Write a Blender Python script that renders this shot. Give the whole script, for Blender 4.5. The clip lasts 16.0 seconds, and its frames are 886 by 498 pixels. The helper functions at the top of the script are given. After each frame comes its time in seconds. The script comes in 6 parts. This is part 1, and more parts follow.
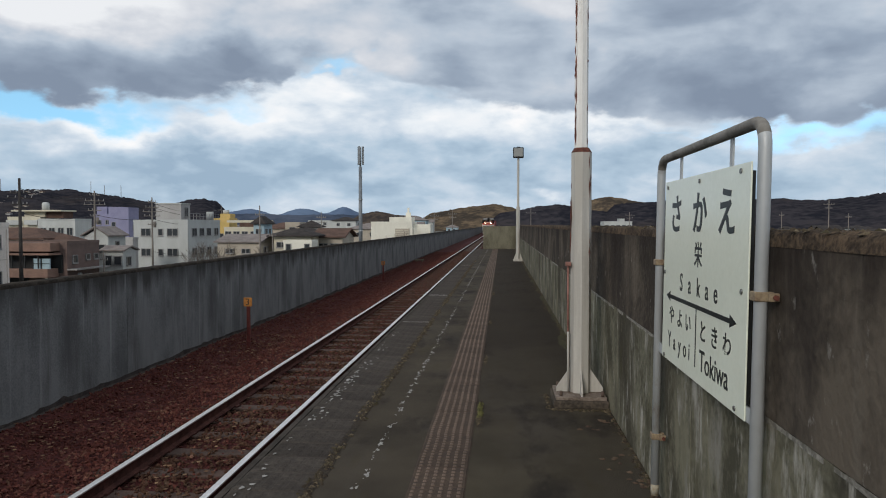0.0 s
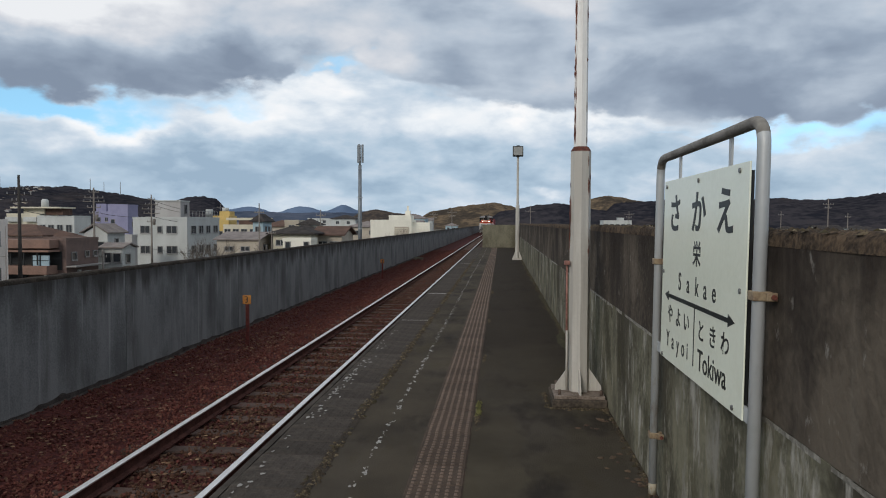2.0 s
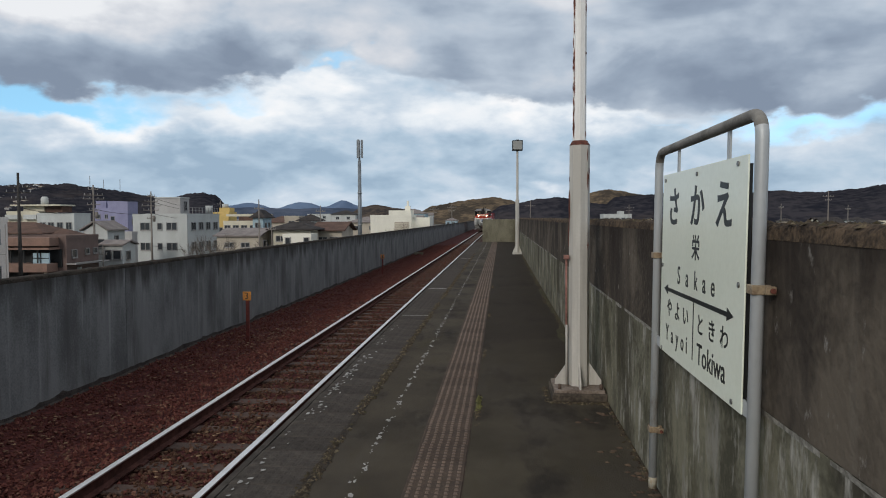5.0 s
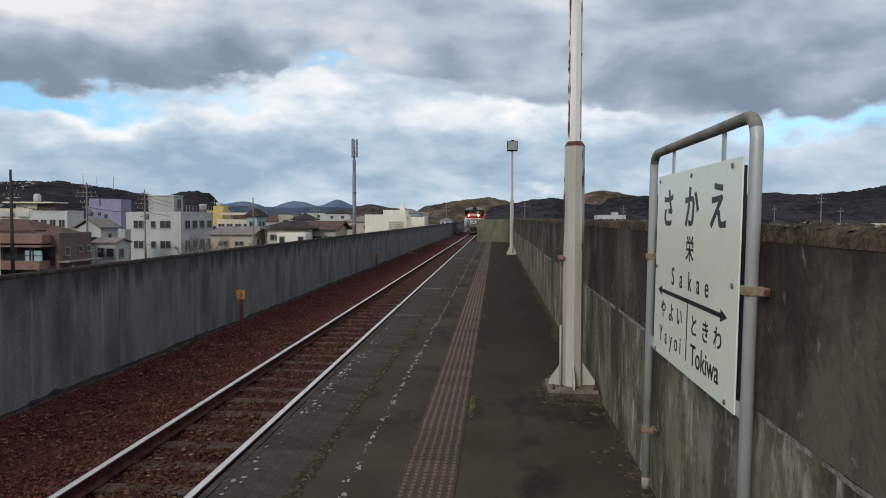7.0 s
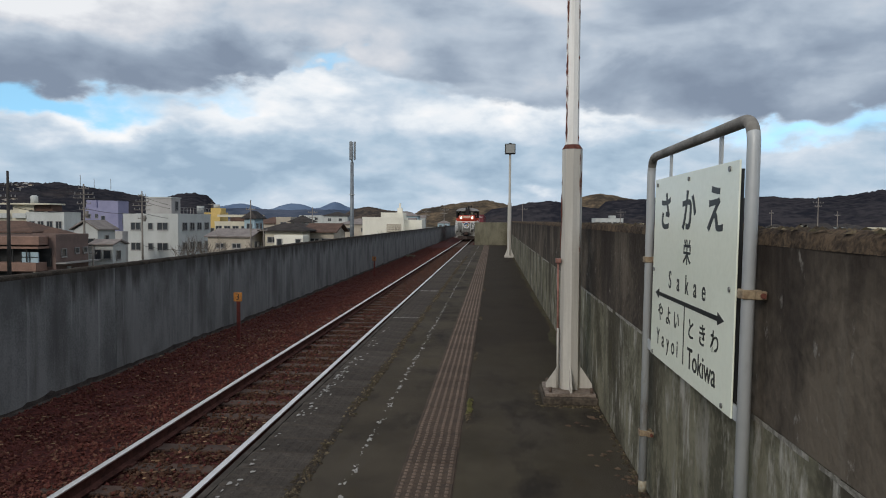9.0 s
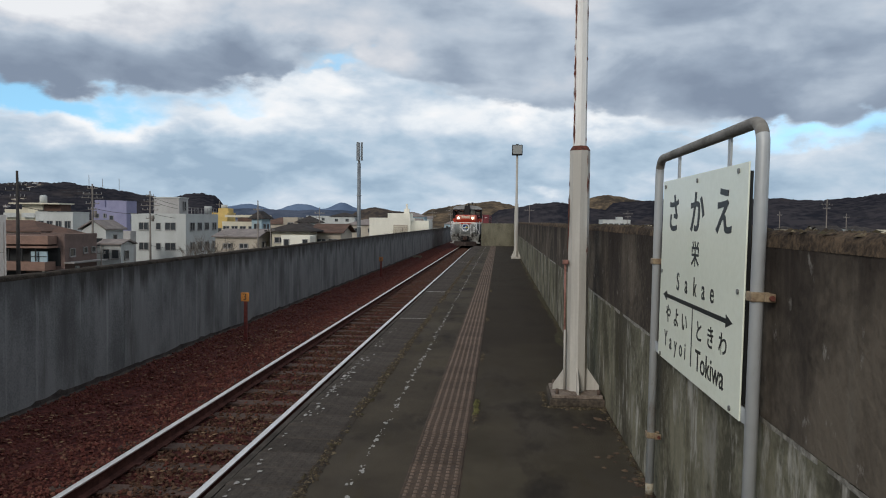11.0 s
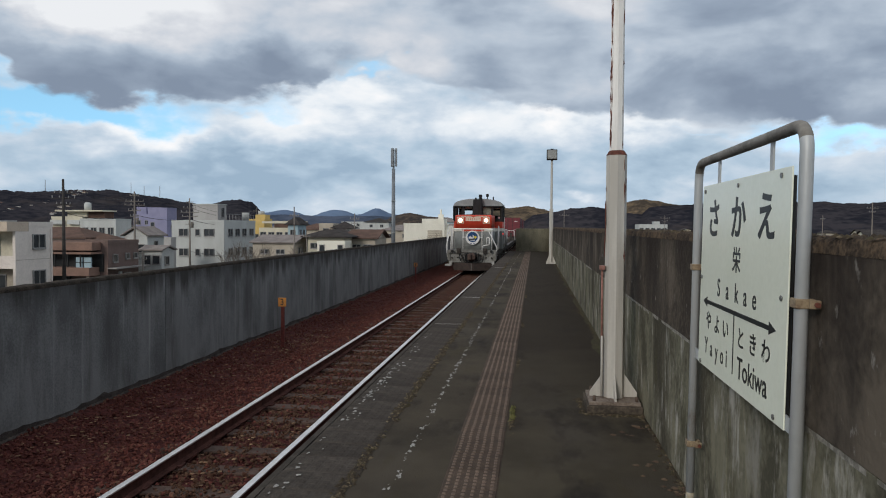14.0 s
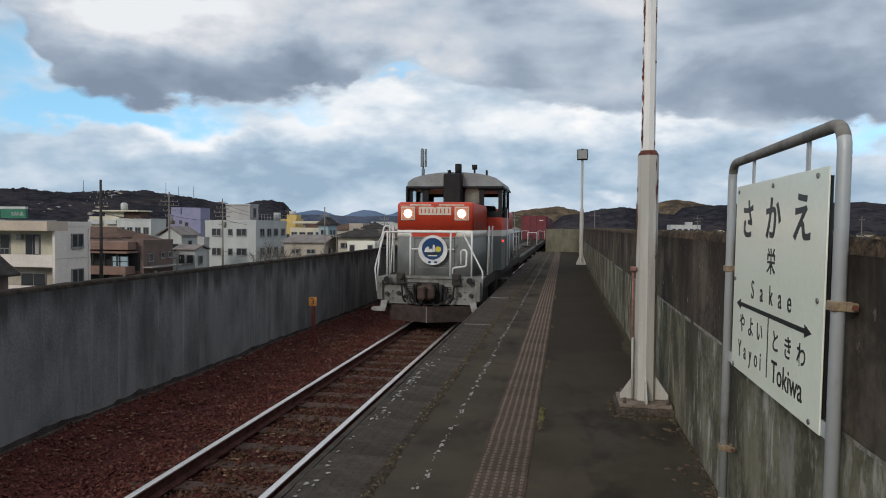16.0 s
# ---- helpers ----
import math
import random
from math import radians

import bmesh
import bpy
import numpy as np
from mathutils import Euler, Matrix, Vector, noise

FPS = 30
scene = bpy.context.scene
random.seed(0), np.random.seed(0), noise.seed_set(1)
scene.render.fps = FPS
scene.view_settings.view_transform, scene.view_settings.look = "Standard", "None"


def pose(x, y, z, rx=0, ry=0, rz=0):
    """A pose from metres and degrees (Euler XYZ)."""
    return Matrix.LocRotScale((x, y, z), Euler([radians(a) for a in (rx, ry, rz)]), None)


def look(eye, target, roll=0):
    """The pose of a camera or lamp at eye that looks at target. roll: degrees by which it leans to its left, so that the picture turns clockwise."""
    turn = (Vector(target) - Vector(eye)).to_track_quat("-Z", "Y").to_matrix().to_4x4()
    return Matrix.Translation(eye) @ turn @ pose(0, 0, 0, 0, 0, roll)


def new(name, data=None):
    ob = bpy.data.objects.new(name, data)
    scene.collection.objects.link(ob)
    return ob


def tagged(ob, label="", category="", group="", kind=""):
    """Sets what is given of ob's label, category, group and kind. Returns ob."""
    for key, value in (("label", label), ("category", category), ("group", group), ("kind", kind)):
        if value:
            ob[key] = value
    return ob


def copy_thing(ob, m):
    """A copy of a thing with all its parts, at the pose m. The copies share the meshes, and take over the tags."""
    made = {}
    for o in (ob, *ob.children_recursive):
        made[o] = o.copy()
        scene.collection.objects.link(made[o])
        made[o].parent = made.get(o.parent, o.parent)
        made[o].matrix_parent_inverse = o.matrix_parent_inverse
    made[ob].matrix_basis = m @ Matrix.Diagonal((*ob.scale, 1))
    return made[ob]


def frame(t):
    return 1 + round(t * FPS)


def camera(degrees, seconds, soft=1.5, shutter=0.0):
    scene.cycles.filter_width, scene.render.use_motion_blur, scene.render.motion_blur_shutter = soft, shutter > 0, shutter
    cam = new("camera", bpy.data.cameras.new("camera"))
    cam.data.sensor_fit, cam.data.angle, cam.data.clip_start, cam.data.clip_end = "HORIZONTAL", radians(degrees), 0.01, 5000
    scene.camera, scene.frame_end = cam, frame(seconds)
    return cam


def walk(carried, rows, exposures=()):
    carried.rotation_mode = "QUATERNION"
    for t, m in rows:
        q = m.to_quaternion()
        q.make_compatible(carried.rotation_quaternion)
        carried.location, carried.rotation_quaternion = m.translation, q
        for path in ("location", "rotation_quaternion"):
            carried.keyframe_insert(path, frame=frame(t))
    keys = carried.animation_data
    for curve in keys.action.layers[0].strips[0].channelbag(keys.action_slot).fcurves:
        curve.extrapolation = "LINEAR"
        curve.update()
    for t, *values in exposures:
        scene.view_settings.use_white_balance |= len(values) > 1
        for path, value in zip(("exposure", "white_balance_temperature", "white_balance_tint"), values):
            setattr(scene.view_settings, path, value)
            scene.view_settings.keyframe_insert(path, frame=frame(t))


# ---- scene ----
cam = camera(65.0, 16.0, soft=1.05)
walk(cam, [
    (0.0, pose(0.000, 0.000, 1.550, 87.980, 0.000, 4.804)),
    (0.5, pose(-0.000, 0.001, 1.549, 87.773, -0.185, 5.037)),
    (1.0, pose(0.004, 0.002, 1.551, 87.575, -0.029, 4.936)),
    (1.5, pose(0.003, 0.004, 1.551, 87.735, -0.095, 4.815)),
    (2.0, pose(0.003, 0.001, 1.550, 87.846, -0.216, 4.759)),
    (2.5, pose(0.003, 0.001, 1.550, 87.879, -0.127, 4.684)),
    (3.0, pose(0.006, 0.003, 1.551, 87.706, -0.073, 4.587)),
    (3.5, pose(0.008, 0.007, 1.551, 87.490, 0.094, 4.505)),
    (4.0, pose(0.011, 0.011, 1.553, 87.373, 0.222, 4.762)),
    (6.5, pose(0.012, 0.009, 1.552, 87.493, -0.076, 4.521)),
    (7.0, pose(0.008, 0.006, 1.552, 87.410, -0.182, 4.308)),
    (7.5, pose(0.006, 0.001, 1.552, 87.499, -0.347, 4.386)),
    (8.0, pose(0.008, 0.005, 1.552, 87.605, -0.263, 4.112)),
    (8.5, pose(0.008, 0.009, 1.551, 87.732, -0.397, 4.240)),
    (9.0, pose(0.009, 0.008, 1.551, 87.638, -0.363, 4.116)),
    (11.5, pose(0.003, 0.004, 1.553, 87.776, -0.546, 5.011)),
    (12.0, pose(0.001, 0.005, 1.555, 87.931, -0.437, 5.422)),
    (12.5, pose(-0.003, 0.002, 1.553, 88.062, -0.514, 5.569)),
    (13.0, pose(-0.006, -0.002, 1.552, 88.015, -0.507, 6.335)),
    (13.5, pose(-0.004, -0.002, 1.554, 88.175, -0.333, 6.964)),
    (14.0, pose(-0.007, -0.009, 1.556, 88.122, -0.331, 7.473)),
    (14.5, pose(-0.007, -0.001, 1.555, 88.064, -0.378, 8.054)),
    (15.0, pose(-0.006, -0.003, 1.555, 87.937, -0.320, 8.678)),
    (15.5, pose(-0.007, -0.017, 1.557, 88.218, -0.319, 9.732)),
    (16.0, pose(-0.006, -0.015, 1.557, 88.129, -0.427, 9.899)),
])

# ---- world, sun ----
SUN_EL, SUN_AZ = radians(24), radians(205)
world = bpy.data.worlds.new("world")
scene.world = world
world.use_nodes = True
wn, wl = world.node_tree.nodes, world.node_tree.links
wn.clear()


def wmath(op, a, b=None, c=None):
    n = wn.new("ShaderNodeMath")
    n.operation = op
    for i, v in enumerate((a, b, c)):
        if v is None:
            continue
        if isinstance(v, (int, float)):
            n.inputs[i].default_value = v
        else:
            wl.new(v, n.inputs[i])
    return n.outputs[0]


def wnoise(vec, scale, detail, rough, dist=0.0):
    n = wn.new("ShaderNodeTexNoise")
    n.inputs["Scale"].default_value, n.inputs["Detail"].default_value = scale, detail
    n.inputs["Roughness"].default_value, n.inputs["Distortion"].default_value = rough, dist
    wl.new(vec, n.inputs["Vector"])
    return n.outputs[0]


def wramp(fac, stops):
    n = wn.new("ShaderNodeValToRGB")
    e = n.color_ramp.elements
    while len(e) < len(stops):
        e.new(0.5)
    for el, (p, c) in zip(e, stops):
        el.position, el.color = p, (*c, 1)
    wl.new(fac, n.inputs[0])
    return n.outputs[0]


def wgauss(v, centre, width):
    d = wmath("DIVIDE", wmath("SUBTRACT", v, centre), width)
    return wmath("EXPONENT", wmath("MULTIPLY", wmath("MULTIPLY", d, d), -1.0))


def wblob(az, el, wa, we, amount):
    return wmath("MULTIPLY", wmath("MULTIPLY", wgauss(AZ, az, wa), wgauss(EL, el, we)), amount)


def wsum(first, *rest):
    for r in rest:
        first = wmath("ADD", first, r)
    return first


def wstep(v, lo, hi):
    n = wn.new("ShaderNodeMapRange")
    n.interpolation_type = "SMOOTHSTEP"
    n.inputs["From Min"].default_value, n.inputs["From Max"].default_value = lo, hi
    wl.new(v, n.inputs[0])
    return n.outputs[0]


def wmix(fac, a_, b_):
    n = wn.new("ShaderNodeMix")
    n.data_type = "RGBA"
    wl.new(fac, n.inputs["Factor"])
    wl.new(a_, n.inputs["A"])
    wl.new(b_, n.inputs["B"])
    return n.outputs["Result"]


tc = wn.new("ShaderNodeTexCoord")
sep = wn.new("ShaderNodeSeparateXYZ")
wl.new(tc.outputs["Generated"], sep.inputs[0])
dx, dy, dz = sep.outputs


def wvec(kx, ky, kz, shift=0.0):
    c = wn.new("ShaderNodeCombineXYZ")
    for i, (v, k) in enumerate(((dx, kx), (dy, ky), (dz, kz))):
        wl.new(wmath("MULTIPLY_ADD", v, k, shift), c.inputs[i])
    return c.outputs[0]


AZ0 = wmath("MULTIPLY", wmath("ARCTAN2", dx, dy), 57.2958)     # degrees to the right of the track
EL0 = wmath("MULTIPLY", wmath("ARCSINE", dz), 57.2958)         # degrees above the horizon
puff = wnoise(wvec(13, 13, 24, 2.0), 1.0, 6.0, 0.50, 0.0)
puff2 = wnoise(wvec(13, 13, 24, 9.0), 1.0, 6.0, 0.50, 0.0)
AZ = wmath("MULTIPLY_ADD", wmath("SUBTRACT", puff, 0.5), 11.0, AZ0)
EL = wmath("MULTIPLY_ADD", wmath("SUBTRACT", puff2, 0.5), 6.5, EL0)
mass = wnoise(wvec(5.5, 5.5, 13, 4.0), 1.0, 5.0, 0.48, 0.3)
strata = wnoise(wvec(8, 8, 22, 1.0), 1.0, 6.0, 0.52, 0.2)
fleck = wnoise(wvec(24, 24, 52, 6.0), 1.0, 4.0, 0.5, 0.2)

# broken bright layer low down
low = wsum(wmath("MULTIPLY_ADD", strata, 0.55, 0.215), wmath("MULTIPLY_ADD", fleck, 0.24, -0.12), wmath("MULTIPLY", wgauss(EL, 8.6, 2.6), 0.14),
           wblob(-29.5, 7.2, 5.0, 1.3, 0.17), wblob(-13, 11.4, 3.6, 1.5, 0.20), wblob(-20, 9.4, 5.0, 0.5, 0.10), wblob(1.2, 9.2, 2.6, 0.7, 0.17), wblob(9, 8.2, 4.5, 0.8, 0.12), wblob(3.0, 2.1, 2.6, 0.6, 0.16), wblob(13, 2.8, 3.5, 0.5, 0.1),
           wmath("MULTIPLY", wgauss(EL0, 2.0, 3.2), -0.02), wblob(-22, 4.4, 9.0, 1.8, -0.10), wblob(-4, 4.8, 9.0, 1.8, -0.04), wblob(7, 4.6, 8.0, 1.8, -0.06))
low_col = wramp(low, [(0.36, (0.33, 0.45, 0.58)), (0.47, (0.45, 0.575, 0.70)), (0.57, (0.60, 0.69, 0.79)), (0.68, (0.82, 0.87, 0.92)), (0.80, (0.97, 0.97, 0.98))])
# blue gaps
blue_fac = wsum(wblob(-35, 8.2, 7.0, 1.3, 2.0), wblob(-42, 11.5, 3.0, 4.0, 1.2), wblob(-22, 9.5, 5.0, 0.7, 0.75), wblob(-12.3, 13.0, 3.4, 0.6, 1.1), wblob(24, 6.9, 9.0, 1.3, 1.0), wblob(12.5, 6.9, 4.0, 0.5, 0.6), wmath("MULTIPLY_ADD", mass, -1.5, 0.62))
sky = wn.new("ShaderNodeTexSky")
sky.sky_type, sky.sun_disc = "NISHITA", False
sky.sun_elevation, sky.sun_rotation = SUN_EL, SUN_AZ
lift_v = wn.new("ShaderNodeVectorMath")
lift_v.operation = "ADD"
wl.new(tc.outputs["Generated"], lift_v.inputs[0])
lift_v.inputs[1].default_value = (0, 0, 0.28)
norm_v = wn.new("ShaderNodeVectorMath")
norm_v.operation = "NORMALIZE"
wl.new(lift_v.outputs[0], norm_v.inputs[0])
wl.new(norm_v.outputs[0], sky.inputs[0])
scaled = wn.new("ShaderNodeVectorMath")
scaled.operation = "SCALE"
clear_air = wn.new("ShaderNodeVectorMath")
clear_air.operation = "MULTIPLY"
wl.new(sky.outputs[0], clear_air.inputs[0])
clear_air.inputs[1].default_value = (0.86, 1.10, 1.0)
wl.new(clear_air.outputs[0], scaled.inputs[0])
scaled.inputs["Scale"].default_value = 0.30
lower = wmix(wstep(blue_fac, 0.20, 1.35), low_col, scaled.outputs[0])
# heavy grey ceiling of cloud with a ragged lower edge
EDGE = [(-46, 16.5), (-42, 15.0), (-39.2, 10.2), (-37, 9.0), (-30, 9.2), (-25, 9.9), (-17.4, 10.6), (-16.2, 12.9), (-12, 13.6), (-9.5, 12.4), (-6, 11.0), (-2, 9.9), (1, 9.4), (8, 8.7), (14, 7.9), (26, 7.4), (46, 8.4)]
edge = wmath("MULTIPLY", wramp(wmath("MULTIPLY_ADD", wmath("MULTIPLY_ADD", wmath("SUBTRACT", puff, 0.5), 2.2, AZ0), 0.01, 0.5), [(0.5 + 0.01 * a, (h / 20,) * 3) for a, h in EDGE]), 20.0)
edge_el = wsum(EL0, wmath("MULTIPLY_ADD", puff2, 4.2, -2.1), wmath("MULTIPLY_ADD", fleck, 1.6, -0.8))
ceil_fac = wstep(wmath("SUBTRACT", edge_el, edge), -0.35, 0.55)
tone = wsum(wmath("MULTIPLY", mass, 0.75), wmath("MULTIPLY", puff, 0.28), wblob(-36, 15.5, 5.0, 1.8, 0.22), wblob(-11, 15.5, 6.0, 3.5, 0.16), wblob(8, 13.5, 5.0, 1.6, 0.06), wblob(-21, 12.0, 7.0, 1.5, -0.09), wblob(-33, 10.6, 5.0, 1.3, -0.05), wblob(14, 10.2, 9.0, 2.2, -0.13), wblob(-27, 16.6, 12.0, 2.4, 0.24), wblob(-4, 14.5, 6.0, 2.4, 0.10), wblob(4, 17.0, 6.0, 1.5, 0.10), wmath("MULTIPLY", wstep(EL0, 15.0, 34.0), 0.22))
ceil_col = wramp(tone, [(0.36, (0.228, 0.284, 0.376)), (0.50, (0.320, 0.390, 0.490)), (0.62, (0.475, 0.550, 0.645)), (0.74, (0.66, 0.69, 0.745)), (0.86, (0.84, 0.86, 0.89))])
bg = wn.new("ShaderNodeBackground")
wl.new(wmix(ceil_fac, lower, ceil_col), bg.inputs[0])
bg.inputs[1].default_value = 1.0
wo = wn.new("ShaderNodeOutputWorld")
wl.new(bg.outputs[0], wo.inputs[0])

sun = new("sun", bpy.data.lights.new("sun", "SUN"))
sun.data.energy, sun.data.angle, sun.data.color = 1.5, radians(16), (1.0, 0.93, 0.84)
sun.matrix_world = look((0, 0, 0), (math.sin(SUN_AZ) * -math.cos(SUN_EL), -math.cos(SUN_AZ) * math.cos(SUN_EL), -math.sin(SUN_EL)))


# ---- materials ----
def material(name, base, dark=None, rough=0.8, metal=0.0, scale=6.0, fine=60.0, bump=0.15, stretch=(1, 1, 1), spec=0.3, mix=0.6, random_value=0.0, extra=None, island=None):
    """Two scales of noise between two colours, with relief."""
    m = bpy.data.materials.new(name)
    m.use_nodes = True
    nt = m.node_tree
    n, l = nt.nodes, nt.links
    p = n["Principled BSDF"]
    p.inputs["Roughness"].default_value, p.inputs["Metallic"].default_value = rough, metal
    p.inputs["Specular IOR Level"].default_value = spec
    dark = dark or tuple(c * 0.7 for c in base)
    geo = n.new("ShaderNodeTexCoord")
    mp = n.new("ShaderNodeMapping")
    l.new(geo.outputs["Object"], mp.inputs[0])
    mp.inputs["Scale"].default_value = stretch
    a = n.new("ShaderNodeTexNoise")
    a.inputs["Scale"].default_value, a.inputs["Detail"].default_value, a.inputs["Roughness"].default_value = scale, 6, 0.62
    b = n.new("ShaderNodeTexNoise")
    b.inputs["Scale"].default_value, b.inputs["Detail"].default_value = fine, 4
    l.new(mp.outputs[0], a.inputs[0])
    l.new(geo.outputs["Object"], b.inputs[0])
    ma = n.new("ShaderNodeMath")
    ma.operation = "MULTIPLY_ADD"
    l.new(a.outputs[0], ma.inputs[0])
    ma.inputs[1].default_value = mix
    mb = n.new("ShaderNodeMath")
    mb.operation = "MULTIPLY"
    l.new(b.outputs[0], mb.inputs[0])
    mb.inputs[1].default_value = 1 - mix
    l.new(mb.outputs[0], ma.inputs[2])
    r = n.new("ShaderNodeValToRGB")
    r.color_ramp.elements[0].position, r.color_ramp.elements[0].color = 0.42, (*dark, 1)
    r.color_ramp.elements[1].position, r.color_ramp.elements[1].color = 0.58, (*base, 1)
    l.new(ma.outputs[0], r.inputs[0])
    col = r.outputs[0]
    if random_value:
        info = n.new("ShaderNodeObjectInfo")
        hsv = n.new("ShaderNodeHueSaturation")
        mr = n.new("ShaderNodeMapRange")
        mr.inputs["To Min"].default_value, mr.inputs["To Max"].default_value = 1 - random_value, 1 + random_value
        l.new(info.outputs["Random"], mr.inputs[0])
        l.new(mr.outputs[0], hsv.inputs["Value"])
        l.new(col, hsv.inputs["Color"])
        col = hsv.outputs[0]
    if island:
        g = n.new("ShaderNodeNewGeometry")
        ri = n.new("ShaderNodeValToRGB")
        ri.color_ramp.elements[0].color, ri.color_ramp.elements[1].color = (*island[0], 1), (*island[-1], 1)
        for k, c in enumerate(island[1:-1]):
            e = ri.color_ramp.elements.new((k + 1) / (len(island) - 1))
            e.color = (*c, 1)
        l.new(g.outputs["Random Per Island"], ri.inputs[0])
        mi = n.new("ShaderNodeMix")
        mi.data_type, mi.blend_type = "RGBA", "MULTIPLY"
        mi.inputs["Factor"].default_value = 1.0
        l.new(ri.outputs[0], mi.inputs["A"])
        l.new(col, mi.inputs["B"])
        col = mi.outputs["Result"]
    if extra:
        col = extra(nt, geo, col)
    l.new(col, p.inputs["Base Color"])
    if bump:
        bp = n.new("ShaderNodeBump")
        bp.inputs["Strength"].default_value, bp.inputs["Distance"].default_value = bump, 0.02
        l.new(b.outputs[0], bp.inputs["Height"])
        l.new(bp.outputs[0], p.inputs["Normal"])
    return m


def stain(colour, scale, stretch, lo, hi, amount=1.0, seed=0.0):
    """A layer of stains with shapes of their own, for material(extra=)."""
    def add(nt, geo, col):
        n, l = nt.nodes, nt.links
        mp = n.new("ShaderNodeMapping")
        mp.inputs["Scale"].default_value = stretch
        mp.inputs["Location"].default_value = (seed, seed * 0.7, seed * 0.3)
        l.new(geo.outputs["Object"], mp.inputs[0])
        t = n.new("ShaderNodeTexNoise")
        t.inputs["Scale"].default_value, t.inputs["Detail"].default_value, t.inputs["Roughness"].default_value = scale, 7, 0.65
        l.new(mp.outputs[0], t.inputs[0])
        mr = n.new("ShaderNodeMapRange")
        mr.inputs["From Min"].default_value, mr.inputs["From Max"].default_value = lo, hi
        mr.inputs["To Max"].default_value = amount
        l.new(t.outputs[0], mr.inputs[0])
        mx = n.new("ShaderNodeMix")
        mx.data_type = "RGBA"
        l.new(mr.outputs[0], mx.inputs["Factor"])
        l.new(col, mx.inputs["A"])
        mx.inputs["B"].default_value = (*colour, 1)
        return mx.outputs["Result"]
    return add


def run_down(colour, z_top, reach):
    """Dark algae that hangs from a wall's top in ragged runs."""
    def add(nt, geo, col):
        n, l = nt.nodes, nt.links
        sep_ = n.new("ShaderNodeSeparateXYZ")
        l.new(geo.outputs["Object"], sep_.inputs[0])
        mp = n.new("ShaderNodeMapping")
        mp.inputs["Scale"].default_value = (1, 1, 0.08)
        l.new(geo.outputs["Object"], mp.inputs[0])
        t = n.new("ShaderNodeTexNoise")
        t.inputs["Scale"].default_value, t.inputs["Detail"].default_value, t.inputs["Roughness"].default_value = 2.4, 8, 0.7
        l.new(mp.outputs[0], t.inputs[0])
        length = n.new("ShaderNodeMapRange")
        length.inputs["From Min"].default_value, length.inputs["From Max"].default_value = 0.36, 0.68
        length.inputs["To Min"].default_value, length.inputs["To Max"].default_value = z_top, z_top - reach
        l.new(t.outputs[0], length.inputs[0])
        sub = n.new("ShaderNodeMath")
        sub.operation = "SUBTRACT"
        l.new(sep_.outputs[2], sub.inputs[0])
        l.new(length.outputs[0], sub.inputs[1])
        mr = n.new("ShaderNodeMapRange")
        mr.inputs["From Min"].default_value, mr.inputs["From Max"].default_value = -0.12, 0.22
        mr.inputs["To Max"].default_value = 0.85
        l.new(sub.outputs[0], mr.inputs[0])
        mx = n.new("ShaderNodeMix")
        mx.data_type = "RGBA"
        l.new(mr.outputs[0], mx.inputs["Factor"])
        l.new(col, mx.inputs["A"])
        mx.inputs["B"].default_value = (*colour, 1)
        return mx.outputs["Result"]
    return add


def stains(*layers):
    def add(nt, geo, col):
        for s in layers:
            col = s(nt, geo, col)
        return col
    return add


def glow(name, colour, strength):
    m = bpy.data.materials.new(name)
    m.use_nodes = True
    p = m.node_tree.nodes["Principled BSDF"]
    p.inputs["Base Color"].default_value = (*colour, 1)
    p.inputs["Emission Color"].default_value, p.inputs["Emission Strength"].default_value = (*colour, 1), strength
    return m


def glass(name, tint=(0.03, 0.035, 0.04), rough=0.05):
    m = bpy.data.materials.new(name)
    m.use_nodes = True
    p = m.node_tree.nodes["Principled BSDF"]
    p.inputs["Base Color"].default_value, p.inputs["Roughness"].default_value = (*tint, 1), rough
    p.inputs["Specular IOR Level"].default_value = 0.6
    return m


def clear_glass(name):
    m = bpy.data.materials.new(name)
    m.use_nodes = True
    p = m.node_tree.nodes["Principled BSDF"]
    p.inputs["Base Color"].default_value, p.inputs["Roughness"].default_value = (0.8, 0.85, 0.85, 1), 0.02
    p.inputs["Transmission Weight"].default_value, p.inputs["IOR"].default_value = 1.0, 1.02
    return m


def darker_zone(colour, y0, y1, amount):
    """Mixes in a darker colour beyond a ragged line along the platform."""
    def add(nt, geo, col):
        n, l = nt.nodes, nt.links
        s_ = n.new("ShaderNodeSeparateXYZ")
        l.new(geo.outputs["Object"], s_.inputs[0])
        t = n.new("ShaderNodeTexNoise")
        t.inputs["Scale"].default_value, t.inputs["Detail"].default_value = 0.7, 5
        l.new(geo.outputs["Object"], t.inputs[0])
        a_ = n.new("ShaderNodeMath")
        a_.operation = "MULTIPLY_ADD"
        l.new(t.outputs[0], a_.inputs[0])
        a_.inputs[1].default_value = 7.0
        l.new(s_.outputs[1], a_.inputs[2])
        mr = n.new("ShaderNodeMapRange")
        mr.inputs["From Min"].default_value, mr.inputs["From Max"].default_value, mr.inputs["To Max"].default_value = y0 + 3.5, y1 + 3.5, amount
        l.new(a_.outputs[0], mr.inputs[0])
        mx = n.new("ShaderNodeMix")
        mx.data_type = "RGBA"
        l.new(mr.outputs[0], mx.inputs["Factor"])
        l.new(col, mx.inputs["A"])
        mx.inputs["B"].default_value = (*colour, 1)
        return mx.outputs["Result"]
    return add


